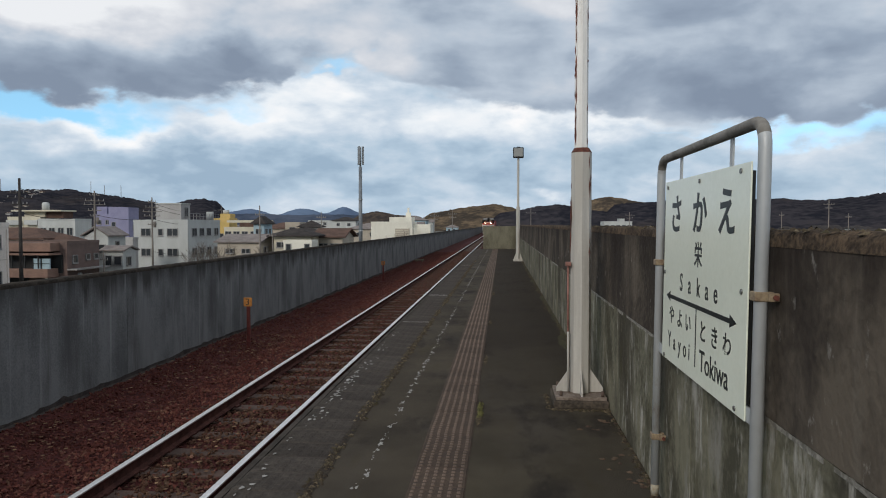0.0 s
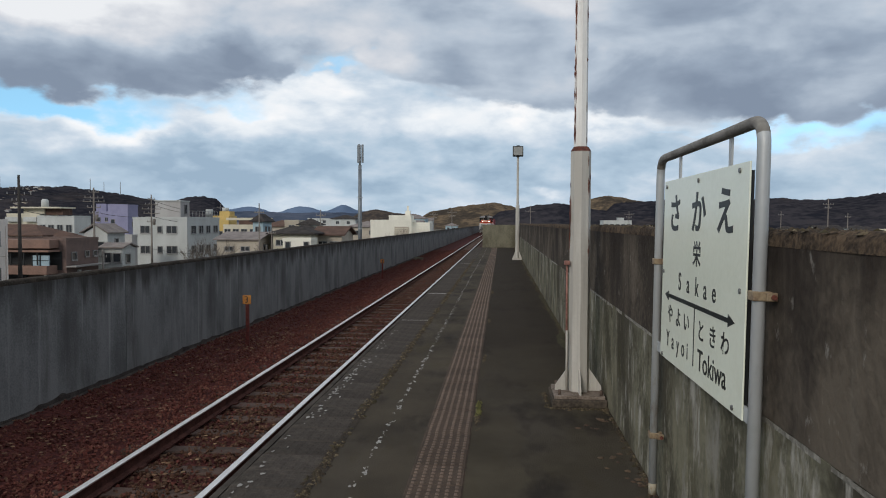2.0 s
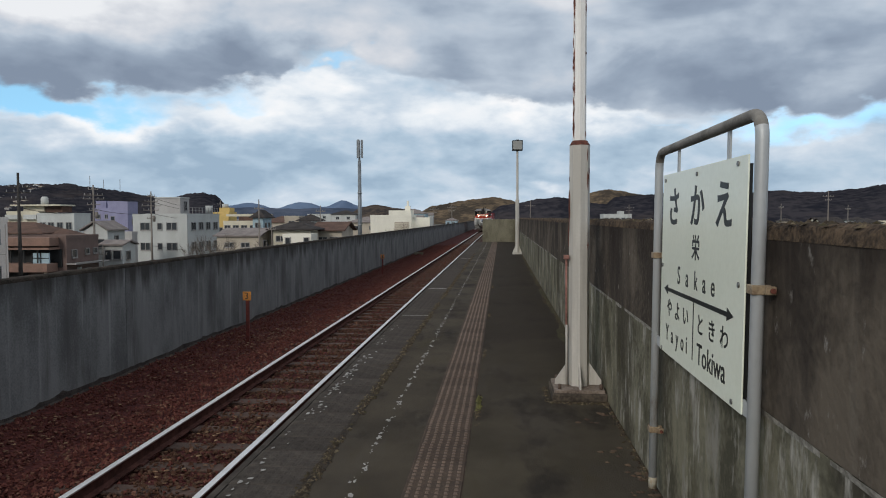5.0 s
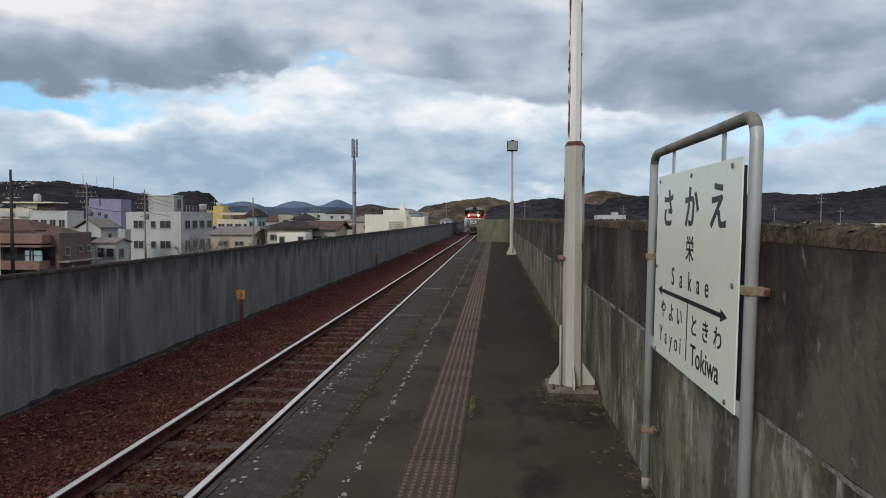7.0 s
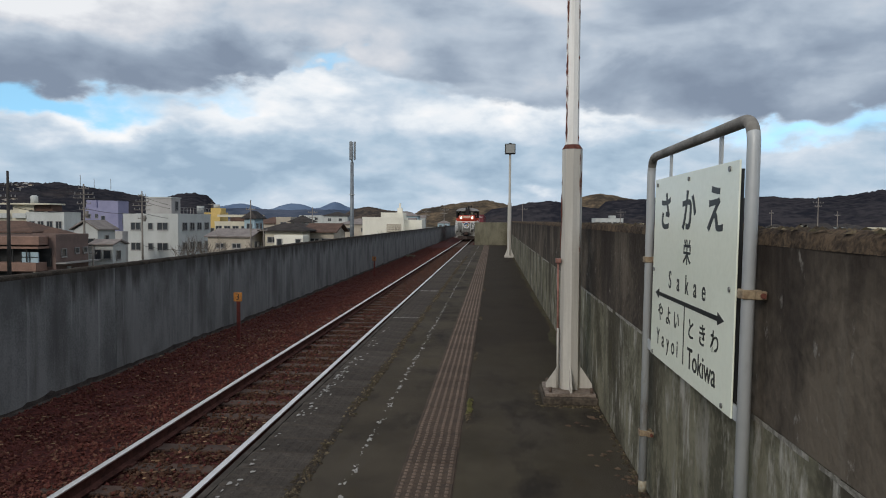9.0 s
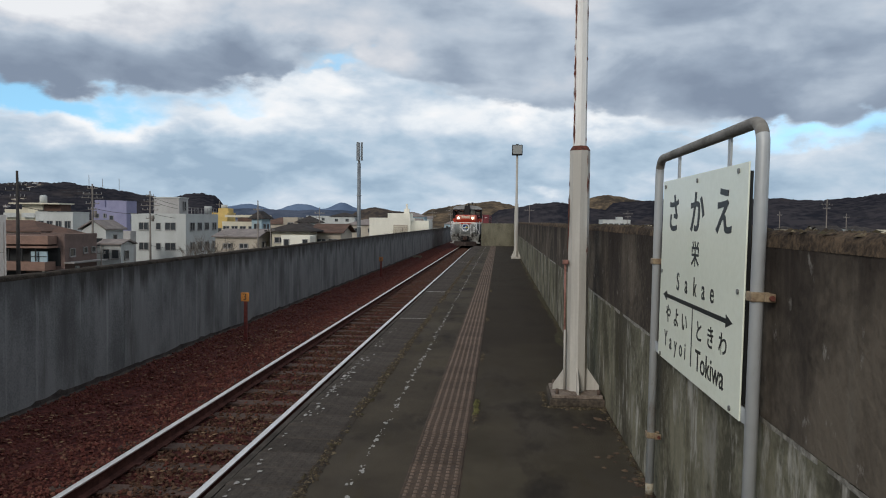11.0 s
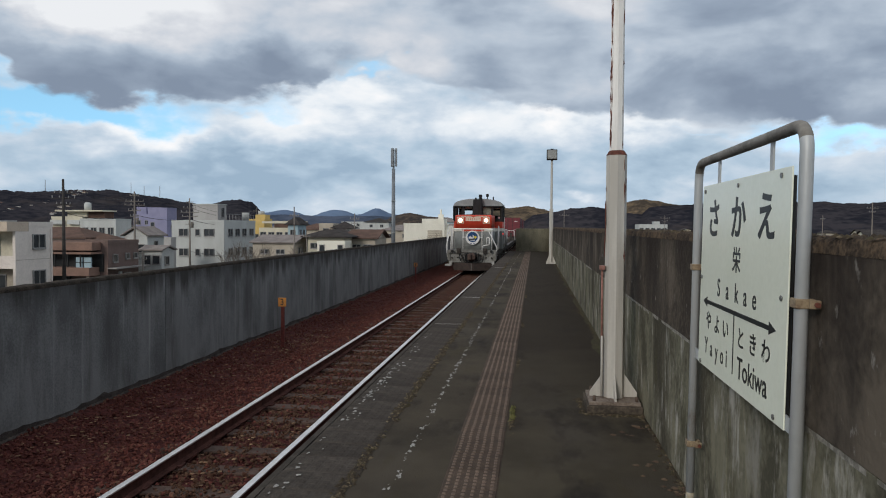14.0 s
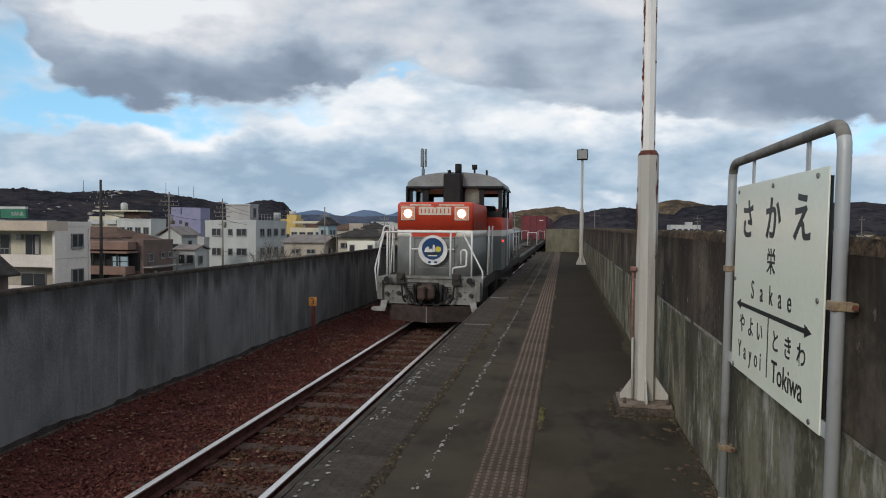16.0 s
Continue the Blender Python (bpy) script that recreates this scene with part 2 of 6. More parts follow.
M_asphalt = material("platform_asphalt", (0.074, 0.062, 0.046), (0.046, 0.039, 0.030), 0.95, scale=0.9, fine=180, bump=0.35, spec=0.06, mix=0.62,
                     extra=stains(stain((0.080, 0.070, 0.058), 0.6, (1, 0.45, 1), 0.50, 0.64, 0.75), stain((0.024, 0.021, 0.019), 1.7, (1, 0.5, 1), 0.53, 0.64, 0.8, 4), stain((0.060, 0.050, 0.030), 3.0, (1, 0.25, 1), 0.57, 0.68, 0.6, 11), stain((0.10, 0.09, 0.08), 30, (1, 1, 1), 0.68, 0.74, 0.6, 5)))
# Same asphalt, turning darker between about 4 and 10 m along y.
M_asphalt_far_dark = material("far_dark_asphalt", (0.080, 0.068, 0.049), (0.050, 0.043, 0.031), 0.95, scale=0.9, fine=180, bump=0.35, spec=0.06, mix=0.62,
                     extra=stains(stain((0.080, 0.070, 0.058), 0.6, (1, 0.45, 1), 0.50, 0.64, 0.75), stain((0.024, 0.021, 0.019), 1.7, (1, 0.5, 1), 0.53, 0.64, 0.8, 4), stain((0.060, 0.050, 0.030), 3.0, (1, 0.25, 1), 0.57, 0.68, 0.6, 11), stain((0.10, 0.09, 0.08), 30, (1, 1, 1), 0.68, 0.74, 0.6, 5), darker_zone((0.033, 0.027, 0.021), 3.6, 9.5, 0.82)))
M_edge = material("edge_paving", (0.084, 0.072, 0.062), (0.046, 0.040, 0.035), 0.95, scale=3, fine=160, bump=0.3, spec=0.06, random_value=0.16,
                  extra=stain((0.035, 0.031, 0.026), 4, (1, 1, 1), 0.5, 0.64, 0.8))
M_coping = material("platform_edge_concrete", (0.13, 0.12, 0.115), (0.07, 0.066, 0.062), 0.9, spec=0.06, scale=5, fine=120)
M_tactile = material("tactile_tile", (0.096, 0.070, 0.053), (0.064, 0.048, 0.038), 0.85, spec=0.06, scale=5, fine=120, bump=0.2, random_value=0.14,
                     extra=stain((0.042, 0.036, 0.031), 3, (1, 1, 1), 0.46, 0.62, 0.8))
M_bar = material("worn_tactile_bars", (0.158, 0.112, 0.083), (0.105, 0.076, 0.058), 0.85, scale=5, fine=120, bump=0.1, random_value=0.16,
                 extra=stain((0.06, 0.048, 0.04), 2, (1, 1, 1), 0.48, 0.62, 0.7))
M_paint = material("worn_white_paint", (0.38, 0.37, 0.34), (0.18, 0.17, 0.16), 0.8, scale=14, fine=120)
M_moss = material("moss_and_dirt", (0.042, 0.032, 0.021), (0.016, 0.012, 0.009), 1.0, scale=12, fine=90, bump=0.6)
M_wall_r = material("dark_weathered_concrete", (0.128, 0.106, 0.082), (0.050, 0.041, 0.033), 0.92, spec=0.06, scale=1.8, fine=30, stretch=(1, 1, 0.75), bump=0.35, mix=0.78,
                    extra=stains(stain((0.036, 0.030, 0.026), 1.5, (1, 1, 0.35), 0.49, 0.64, 0.8), stain((0.20, 0.18, 0.15), 3.0, (1, 1, 0.12), 0.64, 0.76, 0.4, 9), stain((0.30, 0.28, 0.25), 11, (1, 1, 0.6), 0.62, 0.69, 0.75, 3), run_down((0.028, 0.022, 0.019), 1.53, 0.40)))
M_wall_r2 = material("grey_weathered_concrete", (0.195, 0.182, 0.130), (0.075, 0.070, 0.050), 0.92, spec=0.06, scale=2.2, fine=30, stretch=(1, 1, 0.7), bump=0.35, mix=0.78,
                     extra=stains(stain((0.050, 0.043, 0.034), 1.1, (1, 1, 0.35), 0.48, 0.62, 0.85, 2), stain((0.27, 0.255, 0.22), 4.0, (1, 1, 0.4), 0.56, 0.68, 0.7, 3), stain((0.42, 0.40, 0.35), 7, (1, 1, 0.30), 0.56, 0.66, 0.75, 6), stain((0.075, 0.07, 0.03), 1.6, (1, 1, 0.6), 0.58, 0.7, 0.5, 12)))
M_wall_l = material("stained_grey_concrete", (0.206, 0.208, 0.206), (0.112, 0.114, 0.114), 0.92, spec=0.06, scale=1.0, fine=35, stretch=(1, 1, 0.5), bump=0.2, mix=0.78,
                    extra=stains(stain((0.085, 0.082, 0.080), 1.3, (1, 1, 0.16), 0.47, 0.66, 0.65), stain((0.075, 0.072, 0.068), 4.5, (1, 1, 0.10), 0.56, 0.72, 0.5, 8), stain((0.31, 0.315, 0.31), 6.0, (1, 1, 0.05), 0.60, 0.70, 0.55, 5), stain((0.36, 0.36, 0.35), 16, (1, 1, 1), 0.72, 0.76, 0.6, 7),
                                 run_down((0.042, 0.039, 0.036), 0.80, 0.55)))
M_wall_top = material("dirty_wall_cap", (0.115, 0.082, 0.055), (0.036, 0.028, 0.022), 0.95, spec=0.06, scale=7, fine=60, bump=0.6)
M_wall_top_dark = material("sooty_wall_cap", (0.058, 0.047, 0.037), (0.022, 0.019, 0.016), 0.95, spec=0.06, scale=7, fine=60, bump=0.6)
M_lime = material("lime_deposit", (0.30, 0.28, 0.24), (0.13, 0.12, 0.10), 0.9, scale=14, fine=70, bump=0.3)
M_end = material("end_wall_concrete", (0.185, 0.172, 0.125), (0.095, 0.088, 0.062), 0.92, spec=0.06, scale=1.6, fine=40, stretch=(1, 1, 0.4), bump=0.2)
M_ballast_bed = material("ballast_bed", (0.090, 0.028, 0.024), (0.038, 0.0125, 0.0115), 0.95, scale=9, fine=26, bump=1.0, spec=0.1)
M_stone = material("ballast_stone", (1.0, 1.0, 1.0), (0.55, 0.55, 0.55), 0.92, scale=5, fine=40, bump=0.3, spec=0.15,
                   island=[(0.094, 0.029, 0.024), (0.122, 0.039, 0.031), (0.145, 0.052, 0.039), (0.108, 0.034, 0.027), (0.158, 0.068, 0.049), (0.098, 0.030, 0.025), (0.130, 0.043, 0.033), (0.21, 0.115, 0.078)])
M_stone_brown = material("brown_ballast_stone", (1.0, 1.0, 1.0), (0.55, 0.55, 0.55), 0.92, scale=5, fine=40, bump=0.3, spec=0.1,
                         island=[(0.068, 0.032, 0.022), (0.088, 0.046, 0.030), (0.104, 0.058, 0.038), (0.074, 0.035, 0.025), (0.116, 0.072, 0.048), (0.082, 0.041, 0.028)])
M_leaf = material("dead_leaf", (1.0, 1.0, 1.0), (0.7, 0.7, 0.7), 0.9, scale=5, fine=40, bump=0.1, island=[(0.20, 0.11, 0.055), (0.11, 0.062, 0.036), (0.28, 0.18, 0.10), (0.14, 0.075, 0.042)])
M_old_leaf = material("old_brown_leaf", (1.0, 1.0, 1.0), (0.7, 0.7, 0.7), 0.9, scale=5, fine=40, bump=0.1, island=[(0.10, 0.062, 0.038), (0.06, 0.038, 0.026), (0.14, 0.095, 0.06), (0.07, 0.045, 0.03)])
M_weed = material("dry_moss_and_weeds", (1.0, 1.0, 1.0), (0.6, 0.6, 0.6), 1.0, scale=9, fine=60, bump=0.4, island=[(0.060, 0.044, 0.027), (0.034, 0.025, 0.017), (0.100, 0.076, 0.046), (0.050, 0.043, 0.020), (0.072, 0.053, 0.034), (0.17, 0.135, 0.085)])
M_rail_top = material("polished_rail_head", (0.80, 0.78, 0.75), (0.68, 0.66, 0.63), 0.42, 1.0, scale=3, fine=60, bump=0.03)
M_rail = material("rusty_rail_web", (0.098, 0.044, 0.036), (0.044, 0.021, 0.018), 0.95, spec=0.05, scale=8, fine=90)
M_sleeper = material("rust_stained_sleeper", (0.080, 0.050, 0.039), (0.044, 0.028, 0.022), 0.9, scale=5, fine=60, random_value=0.2)
M_galv = material("galvanised_steel", (0.44, 0.455, 0.455), (0.36, 0.375, 0.375), 0.5, 0.25, scale=5, fine=30, bump=0.0, mix=0.9, stretch=(1, 1, 0.3),
                  extra=stain((0.2, 0.15, 0.1), 5, (1, 1, 0.6), 0.64, 0.74, 0.6))
# White of the upper shaft, paler than that of the lower one.
M_upper_pole = material("paler_white_paint", (0.80, 0.79, 0.76), (0.66, 0.645, 0.61), 0.6, scale=9, fine=40, bump=0.04, mix=0.9, stretch=(1, 1, 0.08),
                        extra=stains(stain((0.42, 0.38, 0.34), 9, (1, 1, 0.05), 0.62, 0.72, 0.5), stain((0.16, 0.045, 0.028), 6, (1, 1, 0.16), 0.70, 0.72, 1.0, 2)))
M_white_pole = material("flaking_white_paint", (0.49, 0.468, 0.42), (0.39, 0.37, 0.33), 0.6, scale=9, fine=40, bump=0.04, mix=0.9, stretch=(1, 1, 0.08),
                        extra=stains(stain((0.33, 0.28, 0.24), 9, (1, 1, 0.05), 0.60, 0.70, 0.55), stain((0.14, 0.035, 0.022), 6, (1, 1, 0.16), 0.665, 0.69, 1.0, 2)))
M_rust = material("rust", (0.17, 0.058, 0.040), (0.075, 0.028, 0.02), 0.9, scale=14, fine=90, bump=0.4)
M_sign = material("white_enamel_sign", (0.80, 0.83, 0.70), (0.76, 0.79, 0.66), 0.22, scale=2, fine=40, bump=0.0, spec=0.5,
                  extra=stain((0.5, 0.47, 0.4), 4, (1, 1, 0.4), 0.66, 0.78, 0.5))
M_ink = material("black_lettering", (0.018, 0.022, 0.02), (0.014, 0.016, 0.015), 0.4, scale=5, fine=40, bump=0.0)
M_dark = material("dark_frame", (0.025, 0.027, 0.028), None, 0.7, scale=5, fine=50)
M_tan = material("tan_clamp", (0.32, 0.25, 0.16), (0.2, 0.14, 0.09), 0.6, 0.2, scale=20, fine=90)
M_bolt = material("grey_bolt", (0.22, 0.23, 0.22), (0.12, 0.11, 0.1), 0.45, 0.6, scale=30, fine=90, bump=0.0)
M_orange = material("orange_marker", (0.48, 0.21, 0.045), (0.30, 0.12, 0.03), 0.7, scale=14, fine=60, bump=0.05)
M_marker_post = material("red_brown_post", (0.16, 0.035, 0.028), (0.08, 0.022, 0.018), 0.8, scale=10, fine=60)
M_lamp_glass = glass("lamp_glass", (0.26, 0.26, 0.24), 0.15)


# ---- mesh helpers ----
def box(bm, x0, x1, y0, y1, z0, z1, bevel=0.0):
    r = bmesh.ops.create_cube(bm, size=1.0, matrix=Matrix.Translation(((x0 + x1) / 2, (y0 + y1) / 2, (z0 + z1) / 2)) @ Matrix.Diagonal((x1 - x0, y1 - y0, z1 - z0, 1)))
    if bevel:
        edges = list({e for v in r["verts"] for e in v.link_edges})
        bmesh.ops.bevel(bm, geom=edges, offset=bevel, segments=2, affect="EDGES", profile=0.5)
    return bm


def boxes(*rows, bevel=0.0):
    bm = bmesh.new()
    for r in rows:
        box(bm, *r, bevel=bevel)
    return bm


def tube(bm, pts, radius, sides=10, cap=True):
    """A pipe through points; radius may be a list."""
    pts = [Vector(p) for p in pts]
    rr = radius if isinstance(radius, (list, tuple)) else [radius] * len(pts)
    rings, side = [], None
    for i, p in enumerate(pts):
        d = (pts[min(i + 1, len(pts) - 1)] - pts[max(i - 1, 0)]).normalized()
        if side is None:
            side = d.orthogonal().normalized()
        side = (side - d * side.dot(d)).normalized()
        up_ = d.cross(side)
        rings.append([bm.verts.new(p + (side * math.cos(a) + up_ * math.sin(a)) * rr[i]) for a in [2 * math.pi * k / sides for k in range(sides)]])
    for a, b in zip(rings, rings[1:]):
        for k in range(sides):
            f = bm.faces.new((a[k], a[(k + 1) % sides], b[(k + 1) % sides], b[k]))
            f.smooth = sides > 6
    if cap:
        bm.faces.new(rings[0][::-1])
        bm.faces.new(rings[-1])
    return bm


def disc(bm, centre, axis, radius, depth, sides=16):
    c, a = Vector(centre), Vector(axis).normalized()
    return tube(bm, [c - a * depth / 2, c + a * depth / 2], radius, sides)


def bent(points, r=0.12, n=5):
    """Rounds the inner corners of a path."""
    pts = [Vector(p) for p in points]
    out = [pts[0]]
    for a, b, c in zip(pts, pts[1:], pts[2:]):
        p, q = b + (a - b).normalized() * r, b + (c - b).normalized() * r
        for k in range(n + 1):
            t = k / n
            out.append((1 - t) ** 2 * p + 2 * t * (1 - t) * b + t * t * q)
    return out + [pts[-1]]


def prism(bm, outline, y0, y1, axis="y"):
    """Extrudes an outline (x, z) along y, or (y, z) along x."""
    f = (lambda u, w, s: (u, s, w)) if axis == "y" else (lambda u, w, s: (s, u, w))
    a = [bm.verts.new(f(u, w, y0)) for u, w in outline]
    b = [bm.verts.new(f(u, w, y1)) for u, w in outline]
    n = len(outline)
    for k in range(n):
        bm.faces.new((a[k], a[(k + 1) % n], b[(k + 1) % n], b[k]))
    bm.faces.new(a[::-1])
    bm.faces.new(b)
    bmesh.ops.recalc_face_normals(bm, faces=bm.faces)
    return bm


def mesh_of(name, bm, *mats):
    me = bpy.data.meshes.new(name)
    bmesh.ops.recalc_face_normals(bm, faces=bm.faces)
    bm.to_mesh(me)
    bm.free()
    for m in mats:
        me.materials.append(m)
    return me


def part(name, bm, mat, parent, label=""):
    ob = new(name, mesh_of(name, bm, *(mat if isinstance(mat, (list, tuple)) else (mat,))))
    ob.parent = parent
    if label:
        tagged(ob, label)
    return ob


def piece(name, mesh, parent, m):
    ob = new(name, mesh)
    ob.parent = parent
    ob.matrix_basis = m
    return ob


def thing(name, label, category, group="", at=(0, 0, 0)):
    ob = new(name)
    ob.location = at
    return tagged(ob, label, category, group)


def structure(name, bm, mat, label, category=""):
    ob = new(name, mesh_of(name, bm, *(mat if isinstance(mat, (list, tuple)) else (mat,))))
    return tagged(ob, label, category, kind="structure")


def lettering(text, size, mat, name, parent, m, thick=0.0015, squeeze=1.0, weight=0.0):
    """Letters as a flat mesh, written in the built-in font; x along the line, y up."""
    cu = bpy.data.curves.new(name, "FONT")
    cu.offset = size * weight
    cu.body, cu.size, cu.extrude, cu.align_x, cu.align_y = text, size, thick, "CENTER", "CENTER"
    ob = bpy.data.objects.new(name, cu)
    scene.collection.objects.link(ob)
    bpy.context.view_layer.update()
    me = bpy.data.meshes.new_from_object(ob.evaluated_get(bpy.context.evaluated_depsgraph_get()))
    bpy.data.objects.remove(ob)
    me.materials.clear()
    me.materials.append(mat)
    me.transform(Matrix.Diagonal((squeeze, 1, 1, 1)))
    out = new(name, me)
    out.parent = parent
    out.matrix_basis = m
    return out


# ---- ground, viaduct, walls ----
RAIL_Z, TRACK_X, EDGE_X, WALL_R, WALL_L, GROUND_Z = -0.80, -3.12, -1.622, 0.91, -6.12, -7.5
FAR_END = 420.0

M_ground = material("town_ground", (0.16, 0.145, 0.125), (0.07, 0.07, 0.055), 0.95, scale=0.03, fine=0.6, bump=0.0, mix=0.6,
                    extra=stain((0.06, 0.062, 0.035), 0.012, (1, 1, 1), 0.48, 0.6, 0.8))
bm = bmesh.new()
bmesh.ops.create_grid(bm, x_segments=40, y_segments=40, size=4900, matrix=Matrix.Translation((0, 0, GROUND_Z)))
structure("ground", bm, M_ground, "grey brown town plain below the viaduct", "ground")

structure("viaduct_deck", boxes((-6.45, 1.25, -14, FAR_END, -2.4, -1.22)), M_wall_l, "grey concrete viaduct deck carrying the track", "viaduct")

# ballast bed: a gently uneven sheet with a shoulder
bm = bmesh.new()
ys = [-14 + 0.5 * i for i in range(180)] + [80 + 10 * i for i in range(35)]
xs = [WALL_L + 0.001, -5.6, -5.1, -4.7, -4.3, -4.0, -3.7, -3.4, -3.1, -2.8, -2.5, -2.2, -1.9, -1.66]


def bed(x, y):
    h = -1.035 + 0.07 * max(0.0, 1 - abs(x - TRACK_X) / 1.9)
    return h + 0.03 * noise.noise((x * 1.7, y * 1.7, 0)) + (0.06 * max(0.0, (-5.3 - x)) if x < -5.3 else 0)


grid = [[bm.verts.new((x, y, bed(x, y))) for x in xs] for y in ys]
for a, b in zip(grid, grid[1:]):
    for k in range(len(xs) - 1):
        bm.faces.new((a[k], a[k + 1], b[k + 1], b[k])).smooth = True
ballast = structure("ballast_bed", bm, M_ballast_bed, "rust-red crushed stone ballast under the track", "ballast")

# the platform: body, asphalt, coping
structure("platform", boxes((-1.50, WALL_R, -14, 44.2, -1.2, -0.012)), M_coping, "low concrete station platform", "platform")
structure("platform_surface", boxes((-1.10, -0.376, -14, 44.2, -0.02, 0.0)), M_asphalt, "worn dark asphalt on the platform", "platform surface")
structure("platform_surface", boxes((-0.374, WALL_R - 0.002, -14, 44.2, -0.02, 0.0)), M_asphalt_far_dark, "asphalt between the tactile strip and the wall, darker farther along", "platform surface")
coping = structure("platform_edge", boxes((EDGE_X, -1.50, -14, 44.2, -0.16, -0.012)), M_coping, "worn concrete edge of the platform", "platform edge")


def wall_panels(name, x0, x1, z0, z1, mat, label, length, y0, y1, cap):
    base = structure(name, boxes((x0 + 0.02, x1 - 0.02, y0, y1, z0, z1 - 0.03)), mat, label, "wall")
    me = mesh_of("panel", boxes((x0, x1, 0.006, length - 0.006, z0, z1 - 0.05), bevel=0.002), mat)
    n = int((y1 - y0) / length)
    for i in range(n):
        if y0 + i * length < 75:
            piece("panel", me, base, pose(0, y0 + i * length, 0))
    k = sum(1 for i in range(n) if y0 + i * length < 75)
    if k < n:
        part("far_panels", boxes((x0, x1, y0 + k * length, y1, z0, z1 - 0.05)), mat, base)
    # uneven dirty top
    bm = bmesh.new()
    steps = [y0 + 0.12 * i for i in range(int((min(y1, 46) - y0) / 0.12))] + ([46 + 2 * i for i in range(int((y1 - 46) / 2) + 1)] if y1 > 46 else [y1])
    prev = None
    for y in steps:
        j = [0.016 * noise.noise((y * 3, s, 5)) + 0.008 * noise.noise((y * 11, s, 9)) for s in (0, 7, 13, 21)]
        ring = [bm.verts.new(p) for p in ((x0 - 0.002 + j[0] * 0.2, y, z1 - 0.055), (x0 + 0.006, y, z1 - 0.014 + j[1]), (x0 + 0.03, y, z1 + j[2] * 0.7), (x1 - 0.03, y, z1 + j[3] * 0.7), (x1 - 0.004, y, z1 - 0.02), (x1 + 0.002, y, z1 - 0.055))]
        if prev:
            for a in range(5):
                bm.faces.new((prev[a], prev[a + 1], ring[a + 1], ring[a])).smooth = True
        prev = ring
    part("wall_cap", bm, cap, base, "uneven dirty top of the wall")
    return base


wall_right = wall_panels("wall_right", WALL_R, WALL_R + 0.2, 0.89, 1.53, M_wall_r, "dark stained concrete parapet wall along the platform", 5.8, -14.0, 44.4, M_wall_top)
foot_me = mesh_of("lower_panel", boxes((WALL_R - 0.001, WALL_R + 0.2, 0.004, 5.796, -0.01, 0.8885), bevel=0.001), M_wall_r2)
for k in range(10):
    piece("lower_panel", foot_me, wall_right, pose(0, -14.0 + 5.8 * k, 0))
part("joint_filling", boxes((WALL_R + 0.02, WALL_R + 0.18, -14, 44.4, -0.01, 0.9)), M_wall_r2, wall_right)
# pale lime that has run out of the construction joint
bm = bmesh.new()
prev = None
for k in range(960):
    y = -14 + 0.06 * k
    up_, dn = 0.892 + 0.010 * noise.noise((y * 2.3, 1, 0)), 0.876 - 0.020 * abs(noise.noise((y * 3.1, 5, 0))) - 0.05 * max(0, noise.noise((y * 9.0, 8, 0)) - 0.35)
    ring = [bm.verts.new((WALL_R - 0.0035, y, up_)), bm.verts.new((WALL_R - 0.0035, y, dn))]
    if prev and noise.noise((y * 0.8, 3, 2)) + 0.5 * noise.noise((y * 4.7, 3, 9)) > (-0.35 if y < 7.5 else 0.0):
        bm.faces.new((prev[0], ring[0], ring[1], prev[1]))
    prev = ring
part("lime_run", bm, M_lime, wall_right, "pale lime deposit along the construction joint")
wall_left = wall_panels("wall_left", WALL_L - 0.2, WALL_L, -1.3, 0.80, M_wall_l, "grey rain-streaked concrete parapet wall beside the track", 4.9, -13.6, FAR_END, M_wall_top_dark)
structure("end_wall", boxes((-1.16, WALL_R + 0.2, 44.42, 44.62, -1.0, 1.44), bevel=0.01), M_end, "pale concrete wall closing the platform end", "wall")
structure("end_kerb", boxes((-0.75, WALL_R - 0.01, 44.15, 44.41, 0.0, 0.05)), M_end, "pale concrete kerb at the foot of the end wall", "kerb")
structure("wall_beyond", boxes((-1.16, -0.96, 44.64, FAR_END, -1.3, 1.05)), M_wall_l, "concrete parapet wall beyond the platform", "wall")

# ---- track ----
RAIL_PROFILE = [(-0.0625, 0), (0.0625, 0), (0.0625, 0.012), (0.010, 0.028), (0.008, 0.105), (0.0325, 0.115), (0.0325, 0.1385), (-0.0325, 0.1385), (-0.0325, 0.115), (-0.008, 0.105), (-0.010, 0.028), (-0.0625, 0.012)]
for side in (-1, 1):
    bm = prism(bmesh.new(), RAIL_PROFILE, -14, FAR_END)
    rail = new("rail", mesh_of("rail", bm, M_rail))
    rail.location = (TRACK_X + side * 0.566, 0, RAIL_Z - 0.14)
    tagged(rail, "narrow-gauge steel rail with a polished head", "rail", "rails of the track", "structure")
    bm = prism(bmesh.new(), [(-0.0327, 0.126), (0.0327, 0.126), (0.0327, 0.1385), (0.024, 0.1402), (-0.024, 0.1402), (-0.0327, 0.1385)], -14, FAR_END)
    part("rail_head", bm, M_rail_top, rail, "bright polished running surface")



# ---- station name sign ----
M_galv_dirty = material("dirt_stained_steel", (0.235, 0.222, 0.198), (0.135, 0.124, 0.108), 0.7, 0.1, scale=6, fine=50, bump=0.05, mix=0.8)
M_foot_rust = material("rust_stained_foot", (0.38, 0.35, 0.27), (0.26, 0.21, 0.14), 0.8, scale=14, fine=60, bump=0.1)


